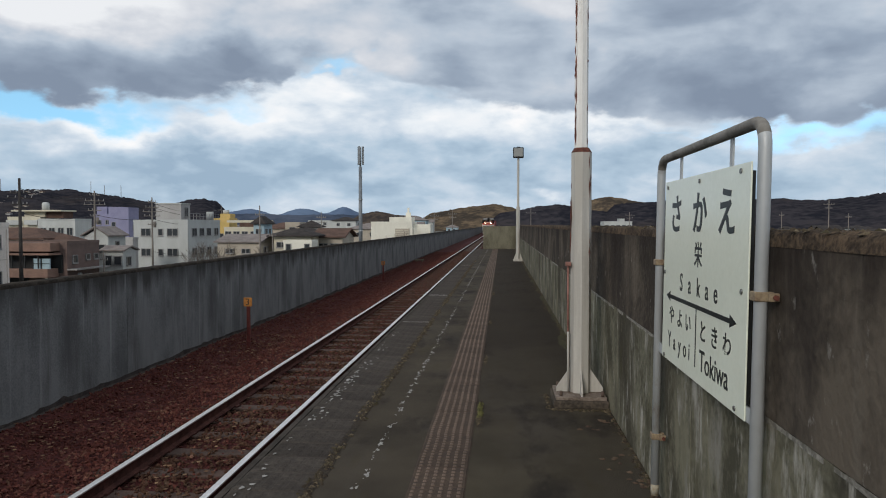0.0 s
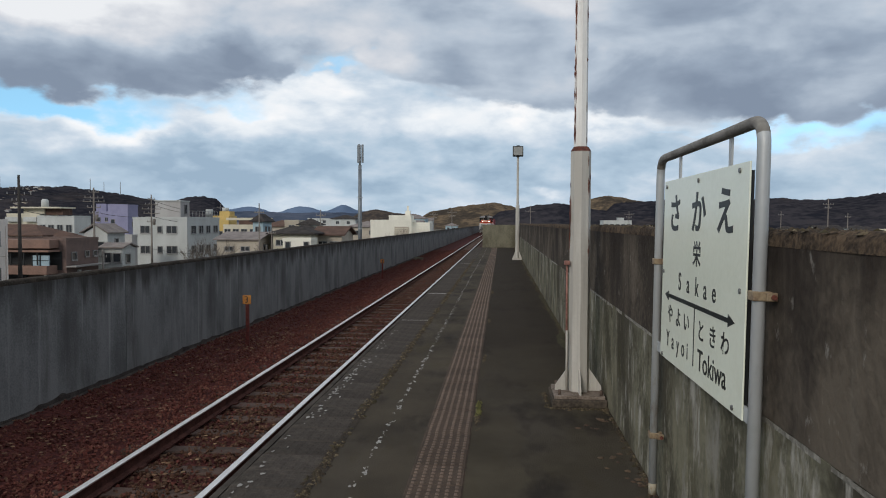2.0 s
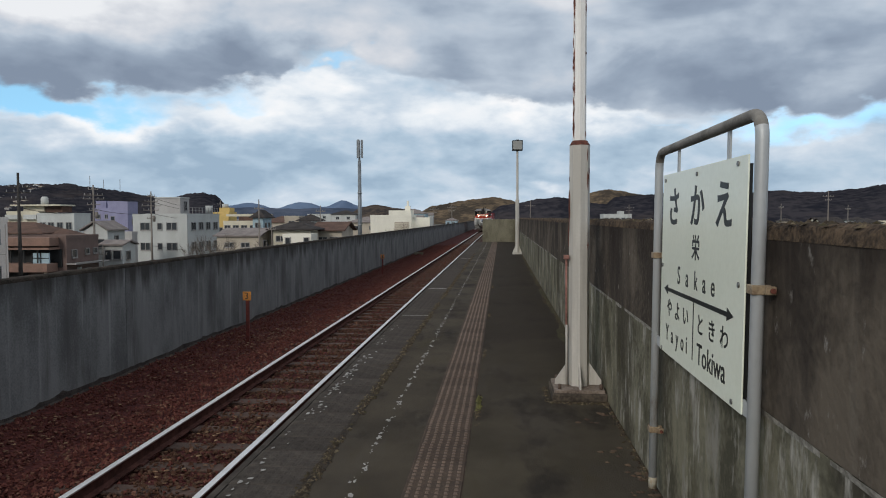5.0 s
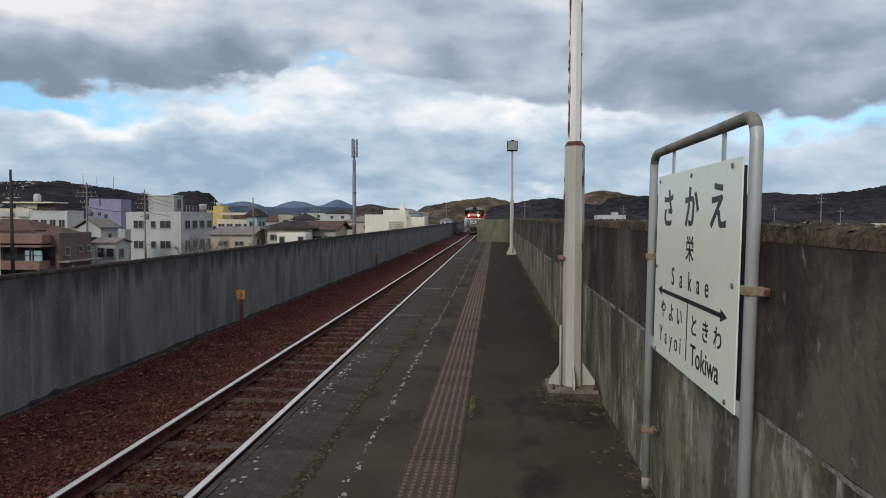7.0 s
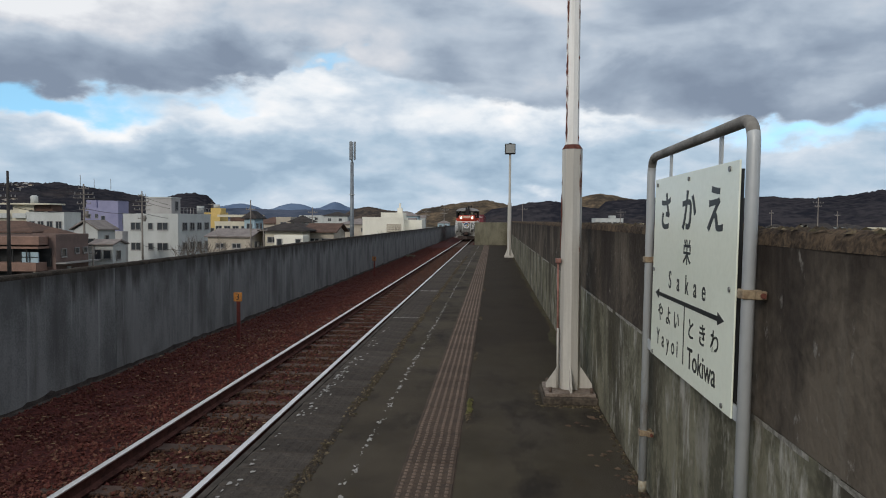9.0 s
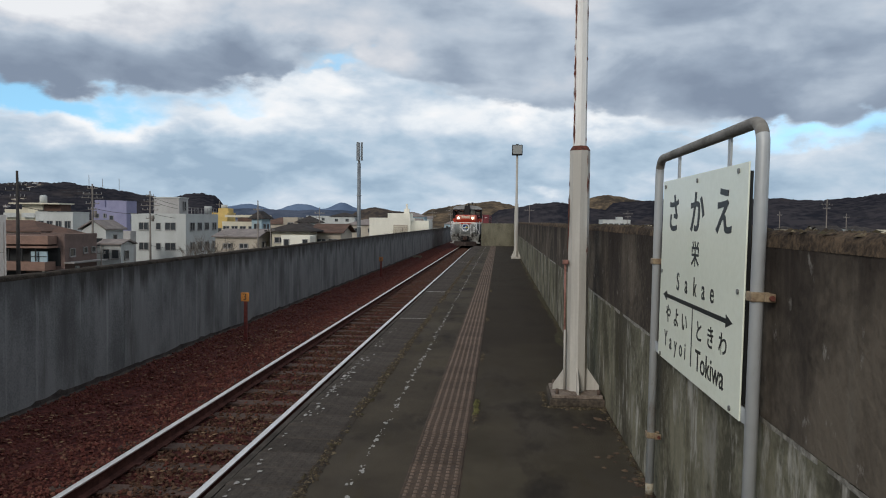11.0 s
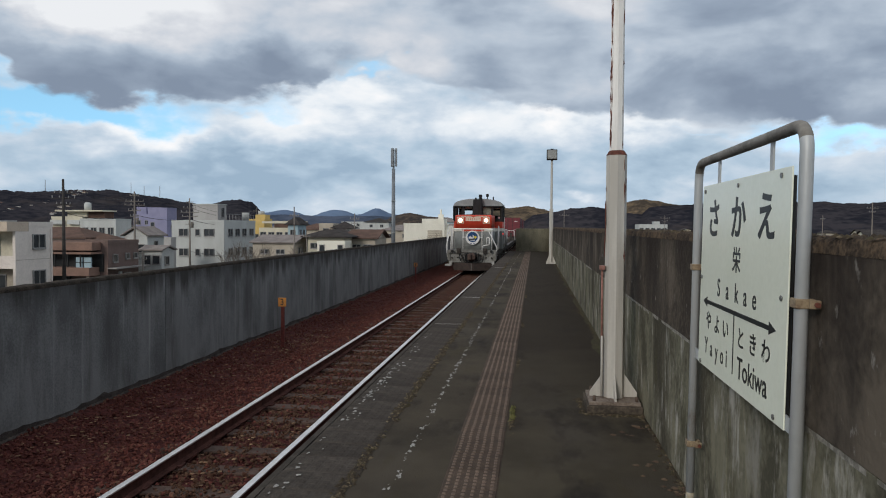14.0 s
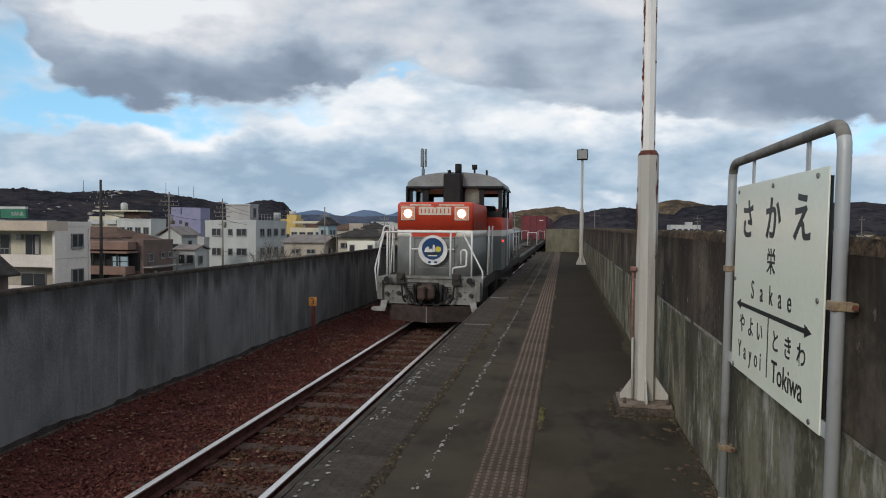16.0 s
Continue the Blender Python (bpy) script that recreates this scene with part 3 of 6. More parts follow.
def station_sign():
    s = thing("station_sign", "white enamel station name sign in a grey tube hoop", "sign")
    lean = radians(0.8)           # the hoop leans a little towards the wall
    s.rotation_euler = (0, lean, 0)
    s.location = (0.852 * (1 - math.cos(lean)) - 1.31 * math.sin(lean), 0, 1.31 * (1 - math.cos(lean)) + 0.852 * math.sin(lean))
    x, ya, yb = 0.858, 2.381, 3.872
    bm = tube(bmesh.new(), bent([(x, ya, 0.0), (x, ya, 1.896), (x, yb, 1.896), (x, yb - 0.025, 0.08)], 0.095, 7), 0.0218, 16)
    for fc in bm.faces:
        fc.material_index = 1 if fc.calc_center_median().z > 1.845 else 0
    part("tube_frame", bm, (M_galv, M_galv_dirty), s, "grey galvanised steel tube bent into a hoop")
    part("post_foot", tube(bmesh.new(), [(x, yb - 0.025, 0.07), (x, yb - 0.0245, 0.13)], 0.0221, 16), M_foot_rust, s, "rust-stained foot of the post")
    part("panel", boxes((0.852, 0.858, 2.487, 3.733, 0.862, 1.768), bevel=0.0015), M_sign, s, "white enamelled plate")
    part("back_frame", boxes((0.8585, 0.884, 2.53, 2.56, 0.90, 1.74), (0.8585, 0.884, 3.69, 3.72, 0.90, 1.74), (0.8585, 0.884, 2.561, 3.689, 0.90, 0.93), (0.8585, 0.884, 2.561, 3.689, 1.71, 1.74)), M_dark, s, "dark steel backing frame")
    for y in (2.73, 3.475):
        part("hanger", boxes((0.86, 0.868, y - 0.015, y + 0.015, 1.72, 1.88)), M_galv, s)
    for y0, y1 in ((2.385, 2.50), (3.725, 3.86)):
        part("side_bracket", boxes((0.8585, 0.866, y0, y1, 0.862, 0.915)), M_galv, s)
    for y, z in ((ya, 1.312), (yb - 0.006, 1.345), (yb - 0.02, 0.395), (ya, 0.395)):
        c = part("clamp", boxes((x - 0.028, x + 0.030, y - 0.028, y + 0.028, z - 0.016, z + 0.016), (x + 0.031, WALL_R - 0.006, y + 0.002, y + 0.028, z - 0.014, z + 0.014), bevel=0.004), M_tan, s, "tan-painted wall clamp")
        part("ear", boxes((x + 0.010, WALL_R - 0.008, y - 0.048, y - 0.030, z - 0.014, z + 0.014), bevel=0.003), M_tan, c)
        part("bolt", disc(bmesh.new(), (x + 0.030, y - 0.052, z), (0, 1, 0), 0.009, 0.012, 8), M_rust, c)
    for y, z in ((2.585, 1.742), (3.11, 1.738), (3.68, 1.738), (2.545, 1.311), (3.70, 1.305), (2.585, 0.882), (3.68, 0.877)):
        part("screw", disc(bmesh.new(), (0.850, y, z), (1, 0, 0), 0.010, 0.006, 10), M_bolt, s)
    # lettering: reads along -y, faces -x
    face = Matrix(((0, 0, -1, 0.8512), (-1, 0, 0, 0), (0, 1, 0, 0), (0, 0, 0, 1)))

    def put(text, y, z, size, name, squeeze=1.0, weight=0.0):
        m = face.copy()
        m[1][3], m[2][3] = y, z
        return lettering(text, size, M_ink, name, s, m, 0.0006, squeeze, weight)
    for ch, y in (("さ", 3.50), ("か", 3.10), ("え", 2.738)):
        put(ch, y, 1.5875, 0.20, "name_character", 1.12, 0.022)
    put("栄", 3.105, 1.410, 0.118, "name_character", 1.05, 0.012)
    for ch, y in zip("Sakae", (3.375, 3.23, 3.09, 2.965, 2.845)):
        put(ch, y, 1.272, 0.118, "letter", 0.95, 0.008)
    for ch, y in zip("やよい", (3.54, 3.385, 3.24)):
        put(ch, y, 1.095, 0.098, "name_character", 1.05, 0.012)
    for ch, y in zip("ときわ", (3.005, 2.845, 2.69)):
        put(ch, y, 1.09, 0.098, "name_character", 1.05, 0.012)
    for ch, y in zip("Yayoi", (3.575, 3.475, 3.38, 3.285, 3.21)):
        put(ch, y, 0.970, 0.112, "letter", 0.9, 0.008)
    put("Tokiwa", 2.855, 0.965, 0.128, "letters", 1.0, 0.008)
    part("arrow", boxes((0.8507, 0.8522, 2.65, 3.61, 1.180, 1.199)), M_ink, s, "black two-headed arrow line")
    for y, d in ((2.59, 1), (3.655, -1)):
        bm = prism(bmesh.new(), [(y, 1.1895), (y + d * 0.075, 1.214), (y + d * 0.075, 1.165)], 0.8504, 0.8519, "x")
        part("arrow_head", bm, M_ink, s)
    part("divider", boxes((0.8507, 0.8522, 3.108, 3.118, 0.925, 1.180)), M_ink, s)


station_sign()


# ---- poles on the platform ----
def octo(bm, cx, cy, r0, r1, z0, z1, sides=8):
    tube(bm, [(cx, cy, z0), (cx, cy, z1)], [r0, r1], sides)
    for fc in bm.faces:
        fc.smooth = False
    return bm


M_pad = material("earthy_concrete_pad", (0.105, 0.085, 0.066), (0.05, 0.042, 0.034), 0.95, scale=6, fine=50, bump=0.5, spec=0.1)
M_under_bolt = material("dull_brown_bolt", (0.12, 0.085, 0.066), (0.07, 0.05, 0.04), 0.8, scale=20, fine=60)
M_conduit = material("faded_red_conduit", (0.30, 0.155, 0.125), (0.19, 0.09, 0.07), 0.8, scale=12, fine=60)
M_pole_base = material("dirty_base_plate", (0.24, 0.195, 0.16), (0.11, 0.082, 0.064), 0.8, scale=7, fine=60, bump=0.3)


def platform_pole():
    p = thing("platform_pole", "tall white-painted steel pole with flaking paint on the platform", "pole", at=(0.685, 6.12, 0))
    part("lower_shaft", octo(bmesh.new(), 0.004, 0, 0.090, 0.087, 0.09, 2.17), M_white_pole, p)
    bm = octo(bmesh.new(), 0.004, 0, 0.089, 0.064, 2.17, 2.21)
    part("collar", bm, M_rust, p, "rusted joint between the two shafts")
    part("upper_shaft", octo(bmesh.new(), 0, 0, 0.058, 0.055, 2.208, 6.3), M_upper_pole, p)
    base = part("base_plate", boxes((-0.22, 0.205, -0.22, 0.22, 0.062, 0.09), bevel=0.004), M_pole_base, p, "square steel base plate with rusty bolts")
    for a in range(4):
        bm = prism(bmesh.new(), [(0.085, 0.09), (0.20, 0.09), (0.20, 0.13), (0.085, 0.30)], -0.007, 0.007)
        bm.transform(Matrix.Rotation(radians(90 * a), 4, "Z"))
        part("gusset", bm, M_white_pole, p)
    for sx in (-1, 1):
        for sy in (-1, 1):
            part("bolt", disc(bmesh.new(), (sx * 0.175, sy * 0.175, 0.11), (0, 0, 1), 0.014, 0.045, 8), M_under_bolt, base)
    part("concrete_pad", boxes((-0.24, 0.222, -0.25, 0.25, -0.004, 0.062), bevel=0.012), M_pad, p)
    c = part("conduit", tube(bmesh.new(), [(-0.105, -0.02, 0.5), (-0.108, -0.02, 1.22)], 0.0095, 8), M_conduit, p, "faded red conduit on the shaft")
    part("conduit_box", boxes((-0.13, -0.085, -0.05, 0.02, 1.19, 1.225)), M_conduit, c)
    g_ = random.Random(3)
    for k in range(46):
        a, z = radians(g_.choice((186, 192, 198, 204, 210, 330)) + g_.uniform(-5, 5)), 2.23 + 1.3 * g_.random() ** 1.6
        r, h = 0.0575, g_.uniform(0.02, 0.16)
        bm = bmesh.new()
        tube(bm, [(r * 0.93 * math.cos(a), r * 0.93 * math.sin(a), z), (r * 0.94 * math.cos(a), r * 0.94 * math.sin(a), z + h / 2), (r * 0.93 * math.cos(a), r * 0.93 * math.sin(a), z + h)], [0.001, g_.uniform(0.004, 0.009), 0.001], 6)
        part("rust_patch", bm, M_rust, p)
    for k in range(22):
        a, z, h = radians(g_.choice((190, 200, 322, 330)) + g_.uniform(-9, 9)), 1.2 + 0.85 * g_.random(), g_.uniform(0.04, 0.2)
        bm = bmesh.new()
        tube(bm, [(0.088 * math.cos(a), 0.088 * math.sin(a), z), (0.0885 * math.cos(a), 0.0885 * math.sin(a), z + h / 2), (0.0865 * math.cos(a), 0.0865 * math.sin(a), z + h)], [0.001, g_.uniform(0.003, 0.005), 0.001], 6)
        part("rust_patch", bm, M_rust, p)
    part("white_conduit", tube(bmesh.new(), [(-0.103, -0.045, 0.1), (-0.105, -0.045, 0.62)], 0.010, 8), M_white_pole, p)


platform_pole()


def lamp_post():
    p = thing("platform_lamp", "white-painted lamp post with a box floodlight at the wall", "lamp post", at=(0.70, 29.6, 0))
    part("lower_shaft", octo(bmesh.new(), 0, 0, 0.085, 0.08, 0.08, 2.3), M_white_pole, p)
    part("upper_shaft", octo(bmesh.new(), 0, 0, 0.05, 0.045, 2.3, 4.36), M_white_pole, p)
    part("base_plate", boxes((-0.2, 0.19, -0.2, 0.2, 0.0, 0.08)), M_white_pole, p)
    for a in range(4):
        bm = prism(bmesh.new(), [(0.075, 0.08), (0.19, 0.08), (0.075, 0.38)], -0.01, 0.01)
        bm.transform(Matrix.Rotation(radians(90 * a), 4, "Z"))
        part("gusset", bm, M_white_pole, p)
    h = part("lamp_head", boxes((-0.22, 0.22, -0.18, 0.18, 4.36, 4.78), bevel=0.02), M_dark, p, "dark metal floodlight housing")
    part("lens", boxes((-0.185, 0.185, -0.20, -0.181, 4.395, 4.745)), M_lamp_glass, h, "pale frosted glass front")
    part("lug", boxes((-0.06, 0.06, -0.05, 0.05, 4.78, 4.82)), M_dark, h)


lamp_post()


M_faded = material("faded_orange", (0.34, 0.15, 0.05), (0.20, 0.08, 0.035), 0.8, scale=14, fine=60, bump=0.05)


def marker(x, y, z_top, number):
    m = thing("track_marker", "orange square marker plate on a red-brown post in the ballast" if number else "small faded orange marker plate on a post in the ballast", "marker", "markers beside the track", (x, y, 0))
    part("post", boxes((-0.035, 0.035, 0.0, 0.05, -1.02, z_top - 0.19), bevel=0.006), M_marker_post, m)
    pl = part("plate", boxes((-0.088, 0.088, -0.02, 0.0, z_top - 0.195, z_top - 0.01), bevel=0.004), M_orange if number else M_faded, m)
    if number:
        lettering(number, 0.19, M_ink, "number", pl, pose(0, -0.0215, z_top - 0.105, 90, 0, 0), 0.0008)
    else:
        part("number_bar", boxes((-0.02, 0.02, -0.0225, -0.0205, z_top - 0.17, z_top - 0.04)), M_ink, pl)


marker(-5.24, 14.0, 0.045, "3")
marker(-5.35, 31.2, -0.10, "")
t = thing("cable_trough", "pale concrete cable trough lid in the ballast at the wall", "trough")
part("lid", boxes((-5.95, -5.35, 47.5, 48.0, -0.93, -0.86), bevel=0.01), M_end, t)
for x in (-5.9, -5.5):
    part("foot", boxes((x, x + 0.1, 47.6, 47.9, -1.1, -0.93)), M_end, t)

# ---- the train ----
M_red = material("locomotive_red", (0.52, 0.052, 0.022), (0.40, 0.040, 0.018), 0.42, scale=2, fine=40, bump=0.02, spec=0.4)
M_grey = material("locomotive_grey", (0.20, 0.21, 0.20), (0.14, 0.145, 0.135), 0.55, scale=2.5, fine=40, bump=0.04, stretch=(1, 1, 0.4))
M_band = material("cream_white_band", (0.72, 0.70, 0.62), (0.58, 0.56, 0.5), 0.5, scale=4, fine=40, bump=0.02)
M_roof = material("grey_roof", (0.27, 0.285, 0.285), (0.19, 0.2, 0.2), 0.6, scale=2, fine=40, bump=0.04)
M_black = material("soot_black", (0.014, 0.014, 0.015), (0.008, 0.008, 0.008), 0.7, scale=5, fine=50, bump=0.03)
M_under = material("grimy_underframe", (0.06, 0.052, 0.045), (0.028, 0.024, 0.021), 0.85, scale=5, fine=60)
M_beam = material("dirty_grey_beam", (0.24, 0.24, 0.225), (0.13, 0.125, 0.11), 0.65, scale=4, fine=60,
                  extra=stain((0.06, 0.05, 0.04), 4, (1, 1, 0.4), 0.52, 0.7, 0.7))
M_plough = material("black_brown_steel", (0.060, 0.042, 0.036), (0.022, 0.017, 0.015), 0.75, scale=5, fine=50)
M_handrail = material("white_handrail", (0.72, 0.71, 0.69), (0.58, 0.57, 0.55), 0.5, scale=9, fine=60, bump=0.02)
M_light = glow("lit_headlight", (1.0, 0.84, 0.66), 9.0)
# Reflector emits a little, standing in for the bulb's light on it.
M_reflector = glow("glowing_reflector", (0.30, 0.13, 0.08), 0.5)
M_tail = glow("red_marker_light", (1.0, 0.05, 0.04), 1.6)
M_bezel = material("cream_bezel", (0.62, 0.56, 0.44), (0.5, 0.45, 0.36), 0.5, scale=8, fine=50, bump=0.0)
M_blue = material("headmark_blue", (0.012, 0.06, 0.17), (0.01, 0.045, 0.12), 0.4, scale=9, fine=50, bump=0.0)
M_yellow = material("headmark_yellow", (0.6, 0.5, 0.05), (0.5, 0.4, 0.04), 0.4, scale=9, fine=50, bump=0.0)
M_container = material("dark_red_container", (0.17, 0.032, 0.040), (0.12, 0.024, 0.030), 0.6, scale=2, fine=30, bump=0.05)
M_container2 = material("plum_container", (0.10, 0.028, 0.036), (0.07, 0.02, 0.026), 0.6, scale=2, fine=30, bump=0.05)


def rail_pipe(p, pts, r=0.021, name="handrail"):
    return part(name, tube(bmesh.new(), bent(pts, 0.06, 3), r, 8), M_handrail, p)


def hood(p, name, y0, y1, w, top):
    """A bonnet with rounded corners: grey below, a pale band, red above."""
    h = None
    for nm, z0, z1, mat, grow in (("lower_panel", 1.12, 2.09, M_grey, 0.0), ("band", 2.09, 2.26, M_band, 0.003), ("upper_panel", 2.26, top, M_red, 0.0)):
        bm = bmesh.new()
        r, ww = 0.085, w + grow
        out = []
        for cx, cy, a0 in ((ww - r, y1 - r, 0), (-ww + r, y1 - r, 90), (-ww + r, y0 - grow + r, 180), (ww - r, y0 - grow + r, 270)):
            for k in range(5):
                a = radians(a0 + 22.5 * k)
                out.append((cx + r * math.cos(a), cy + r * math.sin(a)))
        levels = [(z0, 0.0), (z1, 0.0)] if nm != "upper_panel" else [(z0, 0.0), (z1 - 0.10, 0.0), (z1 - 0.045, 0.012), (z1 - 0.012, 0.045), (z1, 0.10)]
        rings = []
        for z, ins in levels:
            rings.append([bm.verts.new((x * (1 - ins / w), (y - (y0 + y1) / 2) * (1 - 2 * ins / (y1 - y0)) + (y0 + y1) / 2, z)) for x, y in out])
        for a, b in zip(rings, rings[1:]):
            for k in range(len(out)):
                bm.faces.new((a[k], a[(k + 1) % len(out)], b[(k + 1) % len(out)], b[k])).smooth = True
        bm.faces.new(rings[-1])
        bm.faces.new(rings[0][::-1])
        h = part(nm, bm, mat, p)
    return h


M_coupler = material("brown_cast_coupler", (0.075, 0.046, 0.036), (0.028, 0.018, 0.015), 0.7, scale=6, fine=60)
M_bezel_grey = material("pale_grey_step", (0.36, 0.36, 0.34), (0.20, 0.19, 0.18), 0.7, scale=6, fine=60)


def locomotive():
    p = thing("locomotive", "red and grey diesel locomotive with cream band and lit headlights", "locomotive")
    # frame and deck
    part("frame", boxes((-1.22, 1.22, -0.62, 13.0, 0.86, 1.12), bevel=0.01), M_under, p)
    beam = part("front_beam", prism(bmesh.new(), [(-1.25, 1.12), (-1.25, 0.70), (-1.22, 0.64), (-1.08, 0.53), (1.08, 0.53), (1.22, 0.64), (1.25, 0.70), (1.25, 1.12)], -0.72, -0.62), M_beam, p, "dirty grey buffer beam")
    part("deck", boxes((-1.25, 1.25, -0.72, 0.1, 1.122, 1.15)), M_beam, p)
    hood(p, "short_hood", 0.0, 3.0, 0.95, 2.95)
    hood(p, "long_hood", 5.72, 12.2, 1.0, 2.95)
    # front of the hood
    part("grille", boxes(*[(-0.42, 0.42, -0.012, 0.0, 1.34 + 0.05 * k, 1.365 + 0.05 * k) for k in range(9)]), M_grey, p)
    part("top_trim", boxes((-0.62, -0.1, -0.012, 0.02, 2.86, 2.89), (0.1, 0.72, -0.012, 0.02, 2.86, 2.89)), M_bezel, p)
    part("top_lamp", disc(bmesh.new(), (0, -0.005, 2.86), (0, 1, 0), 0.05, 0.04, 12), M_red, p)
    for s in (-1, 1):
        b = part("headlight", boxes((s * 0.665 - 0.178, s * 0.665 + 0.178, -0.03, 0.02, 2.495, 2.835), bevel=0.02), M_bezel, p, "square cream headlight housing")
        part("reflector", boxes((s * 0.665 - 0.152, s * 0.665 + 0.152, -0.034, -0.028, 2.521, 2.809)), M_reflector, b)
        part("bulb", disc(bmesh.new(), (s * 0.665, -0.045, 2.665), (0, 1, 0), 0.094, 0.03, 20), M_light, b, "lit round lamp")
    n = part("number_plate", boxes((-0.40, 0.40, -0.016, 0.005, 2.63, 2.83), bevel=0.004), M_bezel, p, "cream plate with red characters")
    for k in range(8):
        x = -0.335 + 0.096 * k
        part("number_bar", boxes((x - 0.013, x + 0.013, -0.021, -0.0165, 2.675, 2.785)), M_red, n)
    part("band_inset", prism(bmesh.new(), [(-0.54, 2.10), (0.50, 2.10), (0.57, 2.232), (-0.61, 2.232)], -0.009, -0.0035), M_red, p, "red field let into the cream band")
    # headmark
    hm = part("headmark", disc(bmesh.new(), (-0.02, -0.14, 1.78), (0, 1, 0), 0.36, 0.03, 32), M_handrail, p, "round white-rimmed blue emblem board")
    part("emblem", disc(bmesh.new(), (-0.02, -0.158, 1.81), (0, 1, 0), 0.265, 0.012, 28), M_blue, hm)
    part("emblem_shape", prism(bmesh.new(), [(-0.23, 1.73), (-0.02, 1.73), (-0.05, 1.82), (-0.10, 1.80), (-0.13, 1.87), (-0.19, 1.83)], -0.169, -0.164), M_handrail, hm)
    part("emblem_shape", prism(bmesh.new(), [(-0.22, 1.72), (-0.10, 1.64), (0.06, 1.64), (0.19, 1.72)], -0.1675, -0.1645), M_dark, hm)
    part("emblem_shape", prism(bmesh.new(), [(-0.03, 1.74), (0.05, 1.74), (0.03, 1.90), (-0.01, 1.92)], -0.1695, -0.1645), M_handrail, hm)
    part("emblem_shape", disc(bmesh.new(), (0.12, -0.167, 1.80), (0, 1, 0), 0.07, 0.006, 14), M_yellow, hm)
    part("emblem_bar", boxes((-0.13, 0.09, -0.169, -0.164, 1.63, 1.66)), M_handrail, hm)
    for x in (-0.13, 0.02):
        part("emblem_mark", boxes((x, x + 0.07, -0.16, -0.155, 1.46, 1.51)), M_blue, hm)
    part("headmark_bracket", boxes((-0.55, 0.5, -0.122, -0.09, 1.79, 1.815)), M_handrail, p)
    # handrails
    rail_pipe(p, [(-1.26, -0.66, 1.9), (-1.10, -0.66, 2.22), (0.78, -0.66, 2.22), (1.26, -0.66, 1.30), (1.24, -0.66, 0.75)])
    for x in (-1.02, -0.46, 0.5, 1.0):
        rail_pipe(p, [(x, -0.66, 1.15), (x, -0.66, 2.22)])
    rail_pipe(p, [(-1.26, -0.66, 0.8), (-1.32, -0.66, 1.35), (-1.10, -0.66, 2.2)])
    rail_pipe(p, [(-1.27, -0.62, 1.15), (-1.34, -0.1, 1.9), (-1.30, 0.1, 2.35), (-1.16, 0.12, 2.38), (-1.16, 0.12, 1.15)])
    rail_pipe(p, [(0.54, -0.6, 1.12), (0.54, -0.6, 1.38), (0.86, -0.55, 1.42), (0.86, -0.5, 1.8), (0.72, -0.45, 1.8), (0.72, -0.45, 1.45)], 0.024, "pipe")
    for y in (0.55, 1.35):
        rail_pipe(p, [(1.24, y, 1.15), (1.24, y + 0.28, 2.35), (1.24, y + 0.34, 2.36), (1.24, y + 0.36, 1.15)])
        rail_pipe(p, [(-1.24, y, 1.15), (-1.24, y + 0.28, 2.35), (-1.24, y + 0.34, 2.36), (-1.24, y + 0.36, 1.15)])
    # buffer beam gear
    cp = part("coupler", boxes((-0.17, 0.17, -1.0, -0.70, 0.62, 1.02), bevel=0.09), M_coupler, p, "brown cast knuckle coupler")
    part("knuckle", boxes((-0.20, -0.01, -1.13, -0.97, 0.66, 0.98), (0.05, 0.21, -1.09, -0.97, 0.68, 0.96), bevel=0.05), M_coupler, cp)
    part("draft_gear", boxes((-0.27, 0.25, -0.765, -0.723, 0.545, 1.04), bevel=0.02), M_black, p)
    part("coupler_yoke", boxes((-0.36, -0.28, -0.80, -0.7, 0.60, 1.0), (0.26, 0.34, -0.80, -0.7, 0.60, 1.0), (0.40, 0.45, -0.77, -0.7, 0.66, 0.94), bevel=0.02), M_under, p)
    for s in (-1, 1):
        part("lamp_box", boxes((s * 0.66 - 0.10, s * 0.66 + 0.10, -0.84, -0.70, 0.98, 1.26), bevel=0.03), M_under, p)
        bl = part("tail_lamp", disc(bmesh.new(), (s * 0.98, -0.78, 1.10), (0, 1, 0), 0.085, 0.14, 14), M_beam, p)
        part("lens", disc(bmesh.new(), (s * 0.98, -0.855, 1.10), (0, 1, 0), 0.074, 0.02, 14), M_black, bl)
        for x, z in ((0.45, 0.75), (0.55, 0.70), (0.72, 0.78), (1.0, 0.76)):
            part("cock", disc(bmesh.new(), (s * x, -0.75, z), (0, 1, 0), 0.045, 0.08, 10), M_under, p)
        part("hose", tube(bmesh.new(), bent([(s * 0.42, -0.76, 0.80), (s * 0.42, -0.88, 0.60), (s * 0.2, -0.9, 0.5), (s * 0.08, -0.84, 0.62)], 0.08, 4), 0.024, 8), M_black, p)
        foot = [(s * x, z) for x, z in ((0.97, 0.60), (1.13, 0.60), (1.15, 0.46), (1.35, 0.44), (1.38, 0.39), (1.32, 0.35), (1.04, 0.35))]
        st = part("step", prism(bmesh.new(), foot if s > 0 else foot[::-1], -0.80, -0.722), M_bezel_grey, p, "pale grey footstep under the beam")
        part("tread", boxes((s * 1.23 - 0.11, s * 1.23 + 0.11, -0.721, -0.56, 0.36, 0.39), bevel=0.005), M_bezel_grey, st)
